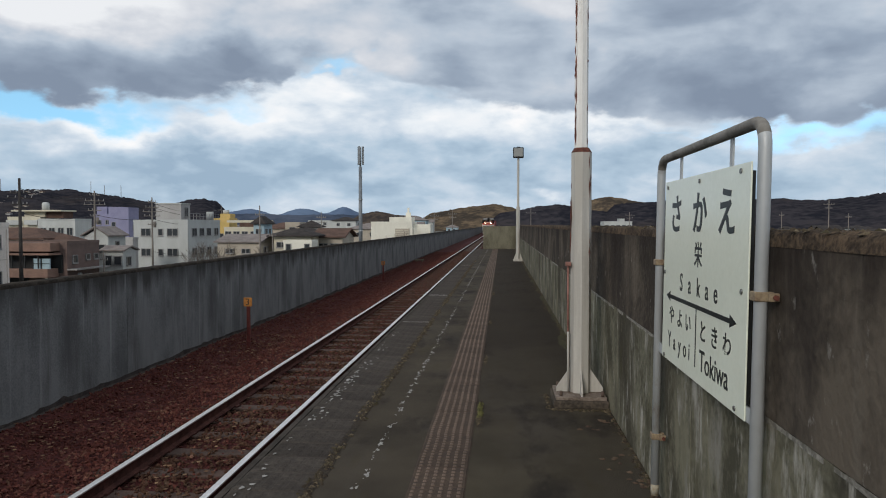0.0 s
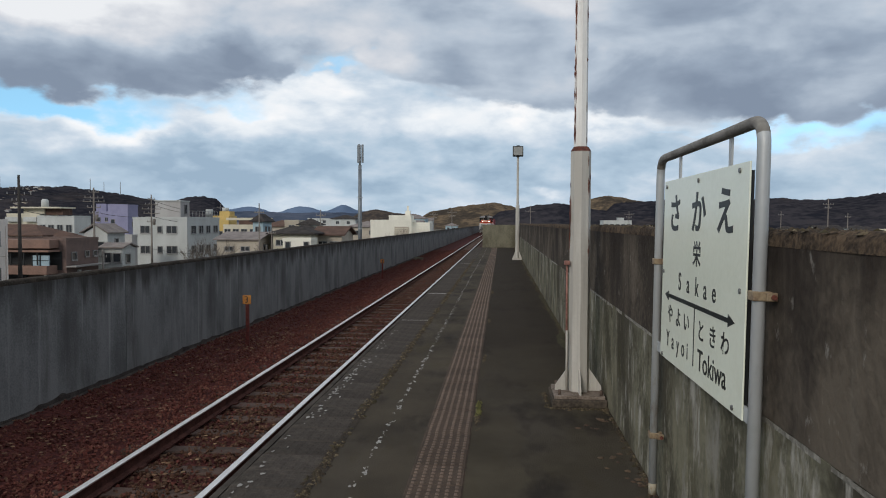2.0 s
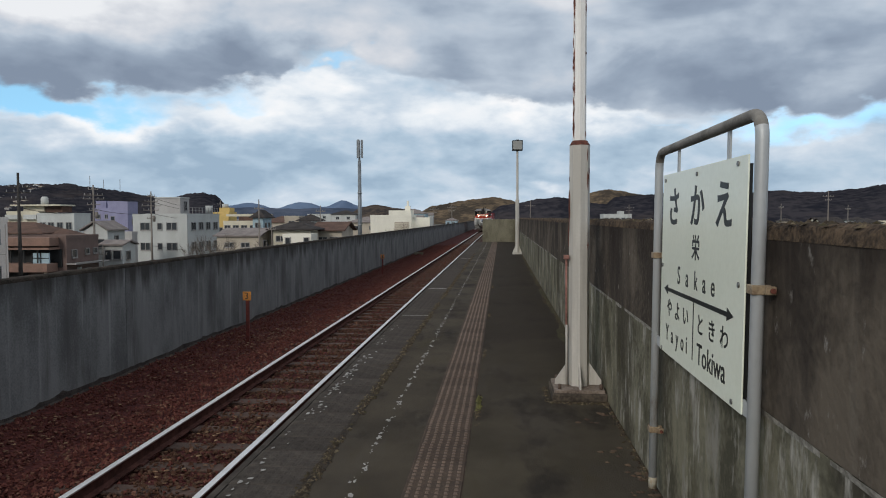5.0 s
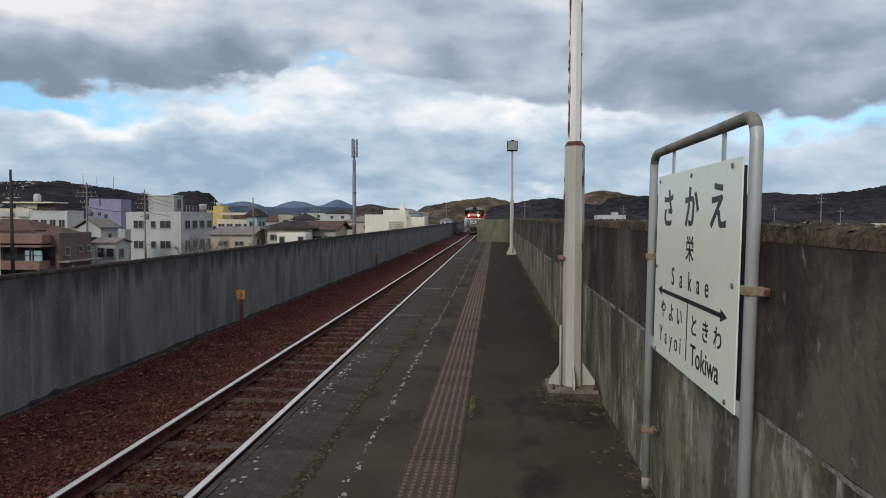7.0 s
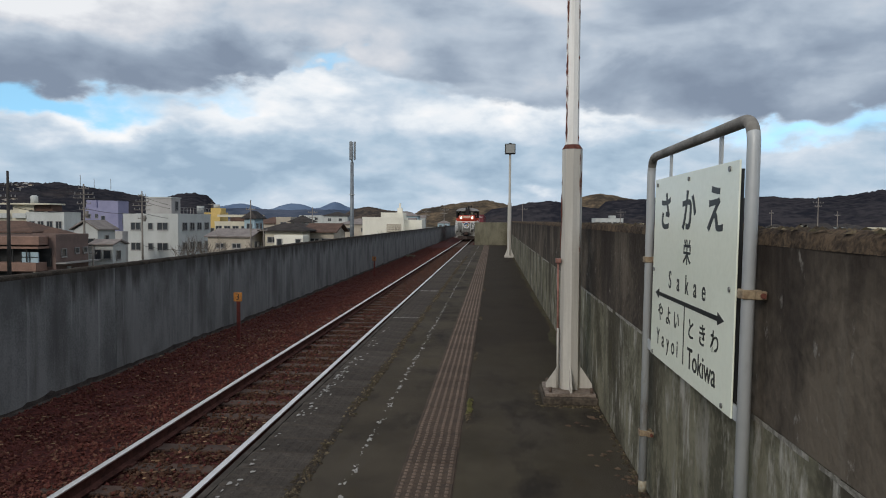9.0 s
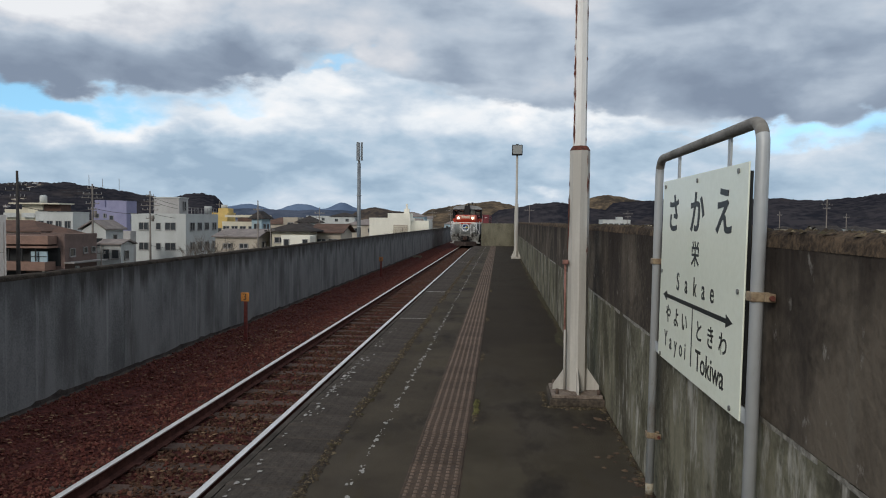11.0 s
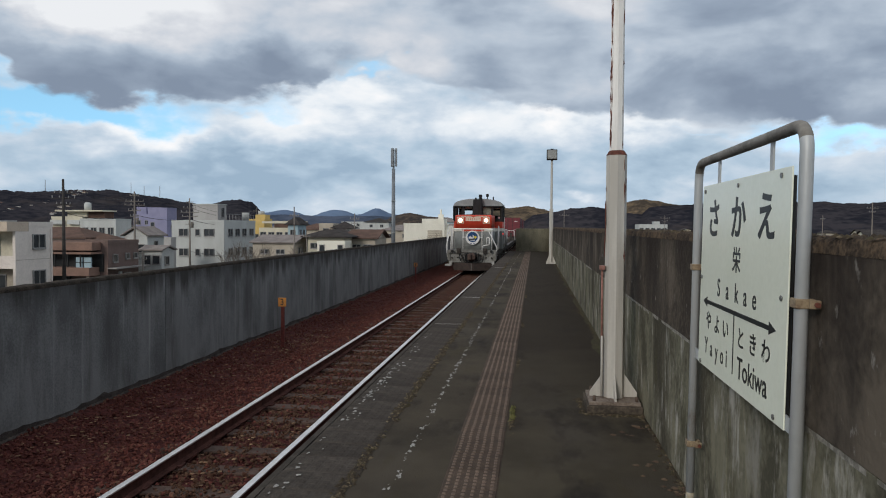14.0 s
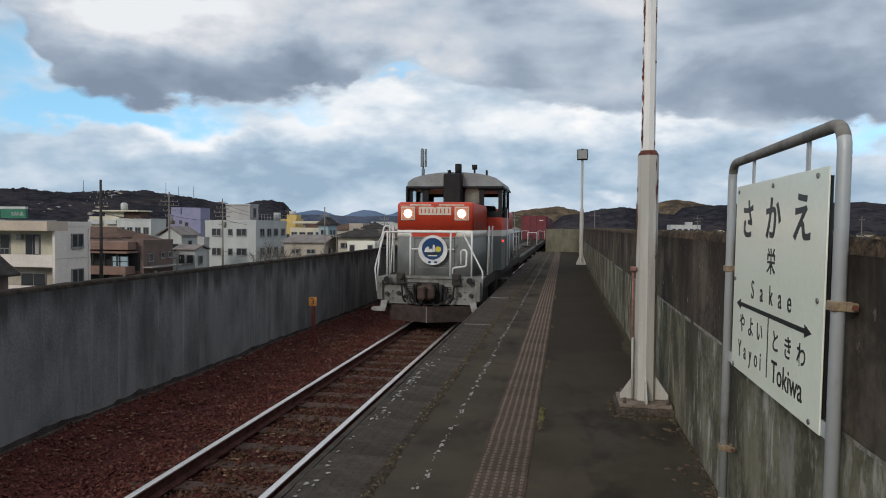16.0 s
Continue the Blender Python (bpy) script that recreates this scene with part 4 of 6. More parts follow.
    part("cable", tube(bmesh.new(), bent([(-0.6, -0.80, 1.0), (-0.3, -0.86, 0.55), (0.3, -0.86, 0.52), (0.55, -0.80, 0.78)], 0.2, 6), 0.018, 8), M_black, p)
    for k, (x, z) in enumerate(((-0.62, 0.98), (-0.34, 0.98), (0.34, 0.98), (0.62, 0.98))):
        part("brake_hose", tube(bmesh.new(), bent([(x, -0.74, z), (x, -0.86, z - 0.02), (x + 0.03 * (1 if x < 0 else -1), -0.88, z - 0.30), (x + 0.10 * (1 if x < 0 else -1), -0.86, z - 0.40)], 0.05, 4), 0.022, 8), M_black, p)
    part("uncoupling_lever", tube(bmesh.new(), bent([(-1.15, -0.78, 0.86), (-1.15, -0.80, 1.0), (-0.2, -0.80, 1.04), (-0.1, -0.9, 1.02)], 0.05, 3), 0.014, 6), M_under, p)
    for s in (-1, 1):
        part("jumper_socket", disc(bmesh.new(), (s * 0.66, -0.86, 1.18), (0, 1, 0), 0.07, 0.05, 12), M_under, p)
        part("corner_bracket", boxes((s * 1.16 - 0.06, s * 1.16 + 0.06, -0.80, -0.722, 0.62, 1.08), bevel=0.01), M_beam, p)
        for z in (0.66, 0.82, 0.98):
            part("rivet", disc(bmesh.new(), (s * 0.86, -0.728, z), (0, 1, 0), 0.016, 0.02, 8), M_under, p)
        part("vent_slats", boxes(*[(s * 0.40 - 0.14, s * 0.40 + 0.14, -0.735, -0.722, 0.80 + 0.04 * k, 0.82 + 0.04 * k) for k in range(4)]), M_under, p)
    for x0, x1, z0, z1 in ((-0.5, -0.488, 1.16, 2.08), (0.488, 0.5, 1.16, 2.08), (-0.5, 0.5, 2.055, 2.067)):
        part("door_seam", boxes((x0, x1, -0.006, 0.0, z0, z1)), M_under, p)
    for z in (1.4, 1.85):
        part("hinge", boxes((0.5, 0.56, -0.02, 0.0, z, z + 0.07)), M_grey, p)
    part("top_rail", boxes((-0.8, 0.8, -0.76, -0.72, 1.13, 1.18)), M_beam, p)
    bm2 = bmesh.new()
    for s in (-1, 1):
        vs = [bm2.verts.new(v) for v in ((0, -0.95, 0.50), (s * 1.02, -0.60, 0.50), (s * 0.92, -0.60, 0.13), (0, -0.95, 0.13))]
        bm2.faces.new(vs if s > 0 else vs[::-1])
    sn = part("snow_plough", bm2, M_plough, p, "dark steel snow plough above the rails")
    sol = sn.modifiers.new("thickness", "SOLIDIFY")
    sol.thickness = 0.03
    part("plough_ridge", boxes((-0.012, 0.012, -0.985, -0.955, 0.13, 0.50)), M_beam, sn)
    for x in (-0.6, 0.5):
        part("plough_stay", boxes((x, x + 0.1, -0.7, -0.62, 0.2, 0.58)), M_plough, sn)
    # cab
    W, Y0, Y1 = 1.36, 3.02, 5.7
    part("cab_lower", boxes((-W, W, Y0, Y1, 1.12, 2.09)), M_grey, p)
    part("cab_band", boxes((-W - 0.003, W + 0.003, Y0 - 0.003, Y1 + 0.003, 2.09, 2.26)), M_band, p)
    part("cab_upper", boxes((-W, W, Y0, Y1, 2.26, 2.62)), M_red, p)
    part("side_shade", boxes((-W - 0.04, -W + 0.02, Y0 - 0.12, Y0 + 0.3, 2.7, 3.46), bevel=0.02), M_black, p)
    part("cab_ceiling", boxes((-W + 0.05, W - 0.05, Y0 + 0.1, Y1 - 0.1, 3.40, 3.46)), M_bezel, p)
    for x0, x1, y0, y1 in ((-W, -W + 0.13, Y1 - 0.13, Y1), (W - 0.13, W, Y1 - 0.13, Y1), (W - 0.1, W, 4.1, 4.35), (-W, -W + 0.1, 4.1, 4.35)):
        part("pillar", boxes((x0, x1, y0, y1, 2.62, 3.46), bevel=0.01), M_black, p)
    panes = ((-1.23, -0.93, 2.80, 3.42), (-0.755, -0.315, 2.80, 3.44), (0.29, 0.715, 2.80, 3.44), (0.85, 1.26, 2.78, 3.38))
    rows, left = [], -W
    for x0, x1, z0, z1 in panes:
        rows += [(left, x0, Y0, Y0 + 0.07, 2.62, 3.47), (x0, x1, Y0, Y0 + 0.07, 2.62, z0), (x0, x1, Y0, Y0 + 0.07, z1, 3.47)]
        left = x1
    rows.append((left, W, Y0, Y0 + 0.07, 2.62, 3.47))
    front = part("cab_front", boxes(*rows), M_black, p, "black window surround of the cab")
    for x0, x1, z0, z1 in panes:
        part("windscreen", boxes((x0, x1, Y0 + 0.02, Y0 + 0.035, z0, z1)), M_clear, front)
        for sx, sz in ((0, 0), (0, 1), (1, 0), (1, 1)):
            cx, cz, dx_, dz_ = (x1 if sx else x0), (z1 if sz else z0), (-0.07 if sx else 0.07), (-0.07 if sz else 0.07)
            part("corner_fillet", prism(bmesh.new(), [(cx, cz), (cx + dx_, cz), (cx + dx_ * 0.3, cz + dz_ * 0.3), (cx, cz + dz_)], Y0 - 0.002, Y0 + 0.068), M_black, front)
    part("sun_blind", boxes((0.27, 0.73, Y0 + 0.10, Y0 + 0.11, 3.02, 3.45)), M_bezel, p, "cream sun blind behind the windscreen")
    for y0, y1 in ((3.15, 4.1), (4.35, 5.57)):
        for s in (-1, 1):
            part("side_window", boxes((s * (W - 0.04) - 0.008, s * (W - 0.04) + 0.008, y0, y1, 2.62, 3.46)), M_clear, p)
    part("cab_rear", boxes((-W + 0.13, W - 0.13, Y1 - 0.05, Y1, 2.62, 2.75), (-W + 0.13, W - 0.13, Y1 - 0.05, Y1, 3.3, 3.46), (-0.5, 0.5, Y1 - 0.05, Y1, 2.75, 3.3), (-W + 0.13, -1.1, Y1 - 0.05, Y1, 2.75, 3.3), (1.1, W - 0.13, Y1 - 0.05, Y1, 2.75, 3.3)), M_black, p)
    part("seat", boxes((0.55, 1.05, 4.2, 4.5, 2.0, 2.98), bevel=0.05), M_dark, p)
    part("desk", boxes((-1.25, 1.25, 3.2, 3.5, 2.3, 2.68), bevel=0.03), M_dark, p)
    # arched roof with a dark gutter
    outline = []
    for k in range(13):
        a = math.pi * k / 12
        outline.append((1.38 * math.cos(a), 3.48 + 0.42 * math.sin(a) ** 0.75))
    roof = part("cab_roof", prism(bmesh.new(), outline, Y0 - 0.10, Y1 + 0.1), M_roof, p, "grey arched cab roof")
    part("gutter", boxes((-1.39, 1.39, Y0 - 0.12, Y0 - 0.101, 3.44, 3.50), (1.381, 1.40, Y0 - 0.1, Y1 + 0.1, 3.44, 3.5), (-1.40, -1.381, Y0 - 0.1, Y1 + 0.1, 3.44, 3.5)), M_black, roof)
    # black exhaust duct before the cab
    part("exhaust_duct", boxes((-0.25, 0.25, Y0 - 0.45, Y0 - 0.02, 2.9, 3.84), bevel=0.04), M_black, p, "soot-black exhaust duct against the cab front")
    part("exhaust_pipe", tube(bmesh.new(), [(0.14, Y0 - 0.2, 3.8), (0.14, Y0 - 0.2, 4.12)], 0.095, 12), M_black, p)
    part("whistle", tube(bmesh.new(), [(0.45, 4.0, 3.85), (0.45, 4.0, 4.05), (0.45, 4.0, 4.06), (0.45, 4.0, 4.2)], [0.03, 0.03, 0.08, 0.08], 8), M_black, p)
    part("antenna", tube(bmesh.new(), [(0.75, 4.6, 3.8), (0.75, 4.6, 4.08)], 0.035, 8), M_black, p)
    part("antenna", tube(bmesh.new(), [(-0.12, Y0 - 0.2, 3.8), (-0.12, Y0 - 0.2, 3.95)], 0.05, 8), M_black, p)
    part("marker_light", disc(bmesh.new(), (W + 0.02, 3.2, 1.95), (1, 0, 0), 0.032, 0.05, 10), M_tail, p, "small red side light")
    part("cab_door", boxes((W, W + 0.012, 4.5, 5.2, 1.15, 2.07)), M_grey, p)
    part("cab_step", boxes((1.1, 1.42, 4.4, 5.3, 0.35, 0.4), (1.1, 1.42, 4.4, 5.3, 0.72, 0.77)), M_under, p)
    part("grab_rail", tube(bmesh.new(), [(W + 0.05, 4.4, 1.2), (W + 0.05, 4.4, 2.9)], 0.018, 8), M_handrail, p)
    rail_pipe(p, [(1.24, 5.9, 1.15), (1.24, 5.9, 2.15), (1.24, 12.6, 2.15), (1.24, 12.6, 1.15)])
    for y in (7.5, 9.2, 10.9):
        rail_pipe(p, [(1.24, y, 1.15), (1.24, y, 2.15)])
    for y0, y1 in ((0.3, 2.9), (7.4, 12.4)):
        part("bogie", boxes((-1.0, -0.78, y0, y1, 0.35, 0.78), (0.78, 1.0, y0, y1, 0.35, 0.78), (-0.7, 0.7, (y0 + y1) / 2 - 0.3, (y0 + y1) / 2 + 0.3, 0.4, 0.8), bevel=0.03), M_under, p)
    part("fuel_tank", boxes((-1.15, 1.15, 3.6, 6.6, 0.3, 0.86), bevel=0.06), M_under, p)
    sets = []
    for y in (0.75, 2.45, 7.9, 9.9, 11.9):
        bm = bmesh.new()
        for s in (-1, 1):
            disc(bm, (s * 0.59, 0, 0), (1, 0, 0), 0.43, 0.11, 24)
            disc(bm, (s * 0.545, 0, 0), (1, 0, 0), 0.455, 0.03, 24)
            box(bm, s * 0.66 - 0.01, s * 0.66 + 0.01, -0.33, 0.33, -0.05, 0.05)
        disc(bm, (0, 0, 0), (1, 0, 0), 0.08, 1.0, 10)
        w = part("wheelset", bm, M_under, p)
        w.location = (0, y, 0.43)
        sets.append((w, y))
    return p, sets


def flat_wagon():
    p = thing("container_wagon", "long dark container flat wagon coupled in the train", "wagon", "wagons of the train")
    part("frame", boxes((-1.2, -0.95, 0.3, 19.7, 0.72, 1.0), (0.95, 1.2, 0.3, 19.7, 0.72, 1.0), (-0.3, 0.3, 0.3, 19.7, 0.6, 1.0), bevel=0.01), M_under, p)
    for k in range(9):
        part("cross_member", boxes((-0.95, 0.95, 0.5 + 2.36 * k, 0.75 + 2.36 * k, 0.75, 0.99)), M_under, p)
    part("deck", boxes((-1.2, 1.2, 0.3, 1.3, 1.002, 1.03), (-1.2, 1.2, 18.7, 19.7, 1.002, 1.03)), M_under, p)
    for s in (-1, 1):
        rail_pipe(p, [(s * 1.16, 0.35, 0.95), (s * 1.16, 0.35, 1.95), (s * 0.5, 0.35, 1.95), (s * 0.5, 0.35, 1.0)])
        rail_pipe(p, [(s * 1.16, 0.35, 1.9), (s * 1.16, 1.2, 1.05)])
    part("brake_stand", boxes((0.7, 0.9, 0.4, 0.55, 1.03, 1.75)), M_under, p)
    part("coupler", boxes((-0.13, 0.13, -0.05, 0.3, 0.75, 1.0), (-0.13, 0.13, 19.7, 20.1, 0.75, 1.0), bevel=0.02), M_under, p)
    part("tank", tube(bmesh.new(), [(0.7, 9, 0.62), (0.7, 11, 0.62)], 0.2, 12), M_under, p)
    for y in (3.0, 17.0):
        part("bogie", boxes((0.72, 0.95, y - 1.2, y + 1.2, 0.32, 0.72), (-0.95, -0.72, y - 1.2, y + 1.2, 0.32, 0.72), (-0.7, 0.7, y - 0.2, y + 0.2, 0.4, 0.72), bevel=0.03), M_under, p)
        for d in (-0.95, 0.95):
            bm = bmesh.new()
            for s in (-1, 1):
                disc(bm, (s * 0.59, y + d, 0.43), (1, 0, 0), 0.43, 0.11, 20)
            part("wheelset", disc(bm, (0, y + d, 0.43), (1, 0, 0), 0.08, 1.0, 8), M_under, p)
    return p


def container(mat, label):
    p = thing("freight_container", label, "container", "containers on the train")
    bm = boxes((-1.21, 1.21, 0.04, 3.66, 0.06, 2.48))
    for s in (-1, 1):
        for k in range(14):
            y = 0.25 + 0.24 * k
            box(bm, s * 1.212 - 0.022, s * 1.212 + 0.022, y, y + 0.12, 0.2, 2.34)
    part("body", bm, mat, p, "corrugated steel sides")
    for sx in (-1, 1):
        for y in (0.0, 3.58):
            part("corner_post", boxes((sx * 1.18 - 0.06, sx * 1.18 + 0.06, y, y + 0.12, 0.0, 2.5), bevel=0.01), mat, p)
    part("end_panel", boxes((-1.05, 1.05, 0.02, 0.04, 0.2, 2.3)), mat, p)
    part("marking", boxes((0.55, 0.95, 0.012, 0.018, 1.95, 2.03)), M_handrail, p)
    part("door_bar", boxes((-0.35, -0.31, -0.005, 0.02, 0.15, 2.4), (0.28, 0.32, -0.005, 0.02, 0.15, 2.4)), M_under, p)
    return p


M_clear = clear_glass("cab_window_glass")
loco, wheelsets = locomotive()
TRAIN = [(loco, 0.0, 0.0)]
wagons = [flat_wagon()]
for k in range(3):
    wagons.append(copy_thing(wagons[0], Matrix()))
for k, w in enumerate(wagons):
    TRAIN.append((w, 13.2 + 20.4 * k, 0.0))
boxes_ = [container(M_container, "dark red ribbed steel freight container on a wagon"), container(M_container2, "plum-coloured ribbed steel freight container on a wagon")]
for k in range(10):
    c = boxes_[k] if k < 2 else copy_thing(boxes_[(k // 2) % 2], Matrix())
    TRAIN.append((c, 13.2 + 20.4 * (2 + k // 5) + 1.35 + 3.78 * (k % 5), 1.03))


def train_y(t):
    """Where the headlights stand along the track."""
    return 162.4 - 8.62 * t - 0.0305 * t * t


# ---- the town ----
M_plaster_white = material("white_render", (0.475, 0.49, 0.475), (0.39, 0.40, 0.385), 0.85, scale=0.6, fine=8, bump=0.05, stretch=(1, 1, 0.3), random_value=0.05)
# Brighter copy of the white render, with sunlight put into the colour.
M_sunlit_white = material("sunlit_white_render", (0.74, 0.715, 0.62), (0.64, 0.62, 0.53), 0.85, scale=0.6, fine=8, bump=0.05, stretch=(1, 1, 0.3))
M_plaster_grey = material("pale_grey_render", (0.40, 0.39, 0.375), (0.32, 0.31, 0.30), 0.85, scale=0.6, fine=8, bump=0.05, stretch=(1, 1, 0.3))
M_plaster_pink = material("pinkish_grey_render", (0.70, 0.635, 0.575), (0.60, 0.545, 0.495), 0.85, scale=0.6, fine=8, bump=0.05, stretch=(1, 1, 0.3))
M_fascia = material("tan_fascia", (0.52, 0.43, 0.34), (0.43, 0.36, 0.29), 0.8, scale=0.6, fine=8, bump=0.05)
M_cream = material("cream_render", (0.60, 0.56, 0.44), (0.50, 0.46, 0.36), 0.85, scale=0.5, fine=8, bump=0.05, stretch=(1, 1, 0.3))
M_purple = material("lilac_render", (0.265, 0.262, 0.385), (0.215, 0.212, 0.32), 0.85, scale=0.5, fine=8, bump=0.05)
M_yellow_wall = material("yellow_render", (0.62, 0.44, 0.16), (0.5, 0.36, 0.13), 0.85, scale=0.5, fine=8, bump=0.05)
M_blue_wall = material("pale_blue_render", (0.36, 0.47, 0.52), (0.29, 0.39, 0.44), 0.85, scale=0.5, fine=8, bump=0.05)
M_brown_wall = material("brown_cladding", (0.165, 0.115, 0.10), (0.115, 0.082, 0.072), 0.85, scale=0.8, fine=10, bump=0.1)
M_brown_trim = material("red_brown_fascia", (0.25, 0.155, 0.12), (0.18, 0.115, 0.09), 0.8, scale=1, fine=10, bump=0.05)
M_beige = material("beige_render", (0.44, 0.39, 0.32), (0.36, 0.32, 0.26), 0.85, scale=0.6, fine=8, bump=0.05)
M_tile_dark = material("dark_roof_tiles", (0.060, 0.053, 0.050), (0.032, 0.029, 0.028), 0.9, spec=0.1, scale=1, fine=9, bump=0.4)
M_tile_brown = material("brown_roof_tiles", (0.135, 0.085, 0.066), (0.085, 0.056, 0.046), 0.9, spec=0.1, scale=1, fine=9, bump=0.4)
M_tile_grey = material("grey_roof_tiles", (0.23, 0.20, 0.185), (0.15, 0.13, 0.12), 0.8, scale=1, fine=9, bump=0.4)
M_flat_roof = material("flat_roof_felt", (0.24, 0.24, 0.235), (0.17, 0.17, 0.165), 0.9, scale=0.7, fine=8, bump=0.1)
M_pane = glass("window_pane", (0.035, 0.04, 0.045), 0.08)
M_wframe = material("aluminium_window_frame", (0.30, 0.29, 0.28), (0.22, 0.215, 0.21), 0.5, 0.3, scale=6, fine=30, bump=0.0)
M_util = material("weathered_utility_pole", (0.22, 0.195, 0.17), (0.14, 0.125, 0.11), 0.9, scale=2, fine=20, stretch=(1, 1, 0.2))
M_util_dark = material("dark_utility_pole", (0.05, 0.045, 0.042), (0.03, 0.027, 0.025), 0.9, scale=2, fine=20)
M_wire = material("black_cable", (0.03, 0.03, 0.032), None, 0.7, scale=2, fine=20, bump=0)
M_green = material("green_sign", (0.03, 0.17, 0.10), (0.025, 0.13, 0.08), 0.5, scale=1, fine=10, bump=0)


def window(p, face, u, z, w, h, plane, split=True):
    """A framed window on a wall: face 's' looks along -y at y = plane, face 'e' along +x at x = plane."""
    def put(a0, a1, d0, d1, z0, z1):
        return (a0, a1, plane - d1, plane - d0, z0, z1) if face == "s" else (plane + d0, plane + d1, a0, a1, z0, z1)
    f = 0.07
    rows = [put(u - w / 2, u + w / 2, 0.0, 0.10, z + h / 2 - f, z + h / 2), put(u - w / 2, u + w / 2, 0.0, 0.14, z - h / 2 - f, z - h / 2 + f),
            put(u - w / 2, u - w / 2 + f, 0.0, 0.10, z - h / 2 + f, z + h / 2 - f), put(u + w / 2 - f, u + w / 2, 0.0, 0.10, z - h / 2 + f, z + h / 2 - f)]
    if split:
        rows.append(put(u - f / 2, u + f / 2, 0.0, 0.09, z - h / 2 + f, z + h / 2 - f))
    fr = part("window", boxes(*rows), M_wframe, p)
    part("pane", boxes(put(u - w / 2 + f, u + w / 2 - f, 0.002, 0.03, z - h / 2 + f, z + h / 2 - f)), M_pane, fr)


def roof_on(p, kind, x0, x1, y0, y1, z, rise, mat, eave=0.5):
    a, b, c, d = x0 - eave, x1 + eave, y0 - eave, y1 + eave
    if kind == "flat":
        r = part("roof", boxes((x0 + 0.2, x1 - 0.2, y0 + 0.2, y1 - 0.2, z - 0.3, z - 0.18)), M_flat_roof, p)
        part("parapet", boxes((x0 - 0.03, x1 + 0.03, y0 - 0.03, y0 + 0.2, z - 0.35, z), (x0 - 0.03, x1 + 0.03, y1 - 0.2, y1 + 0.03, z - 0.35, z), (x0 - 0.03, x0 + 0.2, y0 + 0.2, y1 - 0.2, z - 0.35, z), (x1 - 0.2, x1 + 0.03, y0 + 0.2, y1 - 0.2, z - 0.35, z)), mat, r)
        return r
    bm = bmesh.new()
    t = 0.14
    if kind == "gable_s":      # gable towards -y, ridge along y
        m = (a + b) / 2
        r = part("roof", prism(bm, [(a, z), (m, z + rise), (b, z), (b, z + t), (m, z + rise + t), (a, z + t)], c, d), mat, p)
        part("gable", prism(bmesh.new(), [(x0, z - 0.02), (x1, z - 0.02), (m, z + rise * 0.86)], y0, y1), p["wall_mat"] and WALLS[p["wall_mat"]], p)
        return r
    if kind == "gable_e":      # gable towards +x, ridge along x
        m = (c + d) / 2
        r = part("roof", prism(bm, [(c, z), (m, z + rise), (d, z), (d, z + t), (m, z + rise + t), (c, z + t)], a, b, "x"), mat, p)
        part("gable", prism(bmesh.new(), [(y0, z - 0.02), (y1, z - 0.02), (m, z + rise * 0.86)], x0, x1, "x"), WALLS[p["wall_mat"]], p)
        return r
    # hipped
    inset = min(b - a, d - c) / 2 * 0.98
    if (b - a) >= (d - c):
        top = [(a + inset, (c + d) / 2), (b - inset, (c + d) / 2)]
    else:
        top = [((a + b) / 2, c + inset), ((a + b) / 2, d - inset)]
    lo = [bm.verts.new(v) for v in ((a, c, z), (b, c, z), (b, d, z), (a, d, z))]
    lo2 = [bm.verts.new(v) for v in ((a, c, z + t), (b, c, z + t), (b, d, z + t), (a, d, z + t))]
    t0, t1 = [bm.verts.new((x, y, z + rise + t)) for x, y in top]
    bm.faces.new(lo[::-1])
    for k in range(4):
        bm.faces.new((lo[k], lo[(k + 1) % 4], lo2[(k + 1) % 4], lo2[k]))
    if (b - a) >= (d - c):
        for f in ((lo2[0], lo2[1], t1, t0), (lo2[1], lo2[2], t1), (lo2[2], lo2[3], t0, t1), (lo2[3], lo2[0], t0)):
            bm.faces.new(f)
    else:
        for f in ((lo2[0], lo2[1], t0), (lo2[1], lo2[2], t1, t0), (lo2[2], lo2[3], t1), (lo2[3], lo2[0], t0, t1)):
            bm.faces.new(f)
    return part("roof", bm, mat, p)


WALLS = {}


def building(name, label, x0, x1, y0, y1, z1, wall, roof="flat", roof_mat=None, rise=1.4, south=(), east=(), category="house", eave=0.5, group=""):
    """south, east: rows of (fraction along the face, height of the centre, width, height)."""
    p = thing(name, label, category, group)
    WALLS[wall.name] = wall
    p["wall_mat"] = wall.name
    part("wall", boxes((x0, x1, y0, y1, GROUND_Z - 0.2, z1 - (0.35 if roof == "flat" else 0))), wall, p)
    roof_on(p, roof, x0, x1, y0, y1, z1, rise, roof_mat or wall, eave)
    for u, z, w, h in south:
        window(p, "s", x0 + u * (x1 - x0), z, w, h, y0, w > 0.9)
    for u, z, w, h in east:
        window(p, "e", y0 + u * (y1 - y0), z, w, h, x1, w > 0.9)
    return p


def rows_of(us, zs, w, h):
    return [(u, z, w, h) for z in zs for u in us]


# white three-storey block with a stair tower
a = building("apartment_block", "white three-storey apartment block with a flat roof and stair tower", -52.2, -44.2, 95, 106.3, 2.25, M_plaster_white, category="apartment block",
             south=[(0.23, 0.45, 1.45, 1.1), (0.50, 0.45, 0.75, 1.0), (0.72, 0.45, 1.6, 1.1), (0.23, -2.4, 1.45, 1.1), (0.50, -2.4, 0.75, 1.0), (0.72, -2.4, 1.6, 1.1), (0.5, -5.4, 1.5, 1.2)],
             east=rows_of((0.18, 0.40, 0.62, 0.86), (0.45, -2.4, -5.4), 1.5, 1.15))
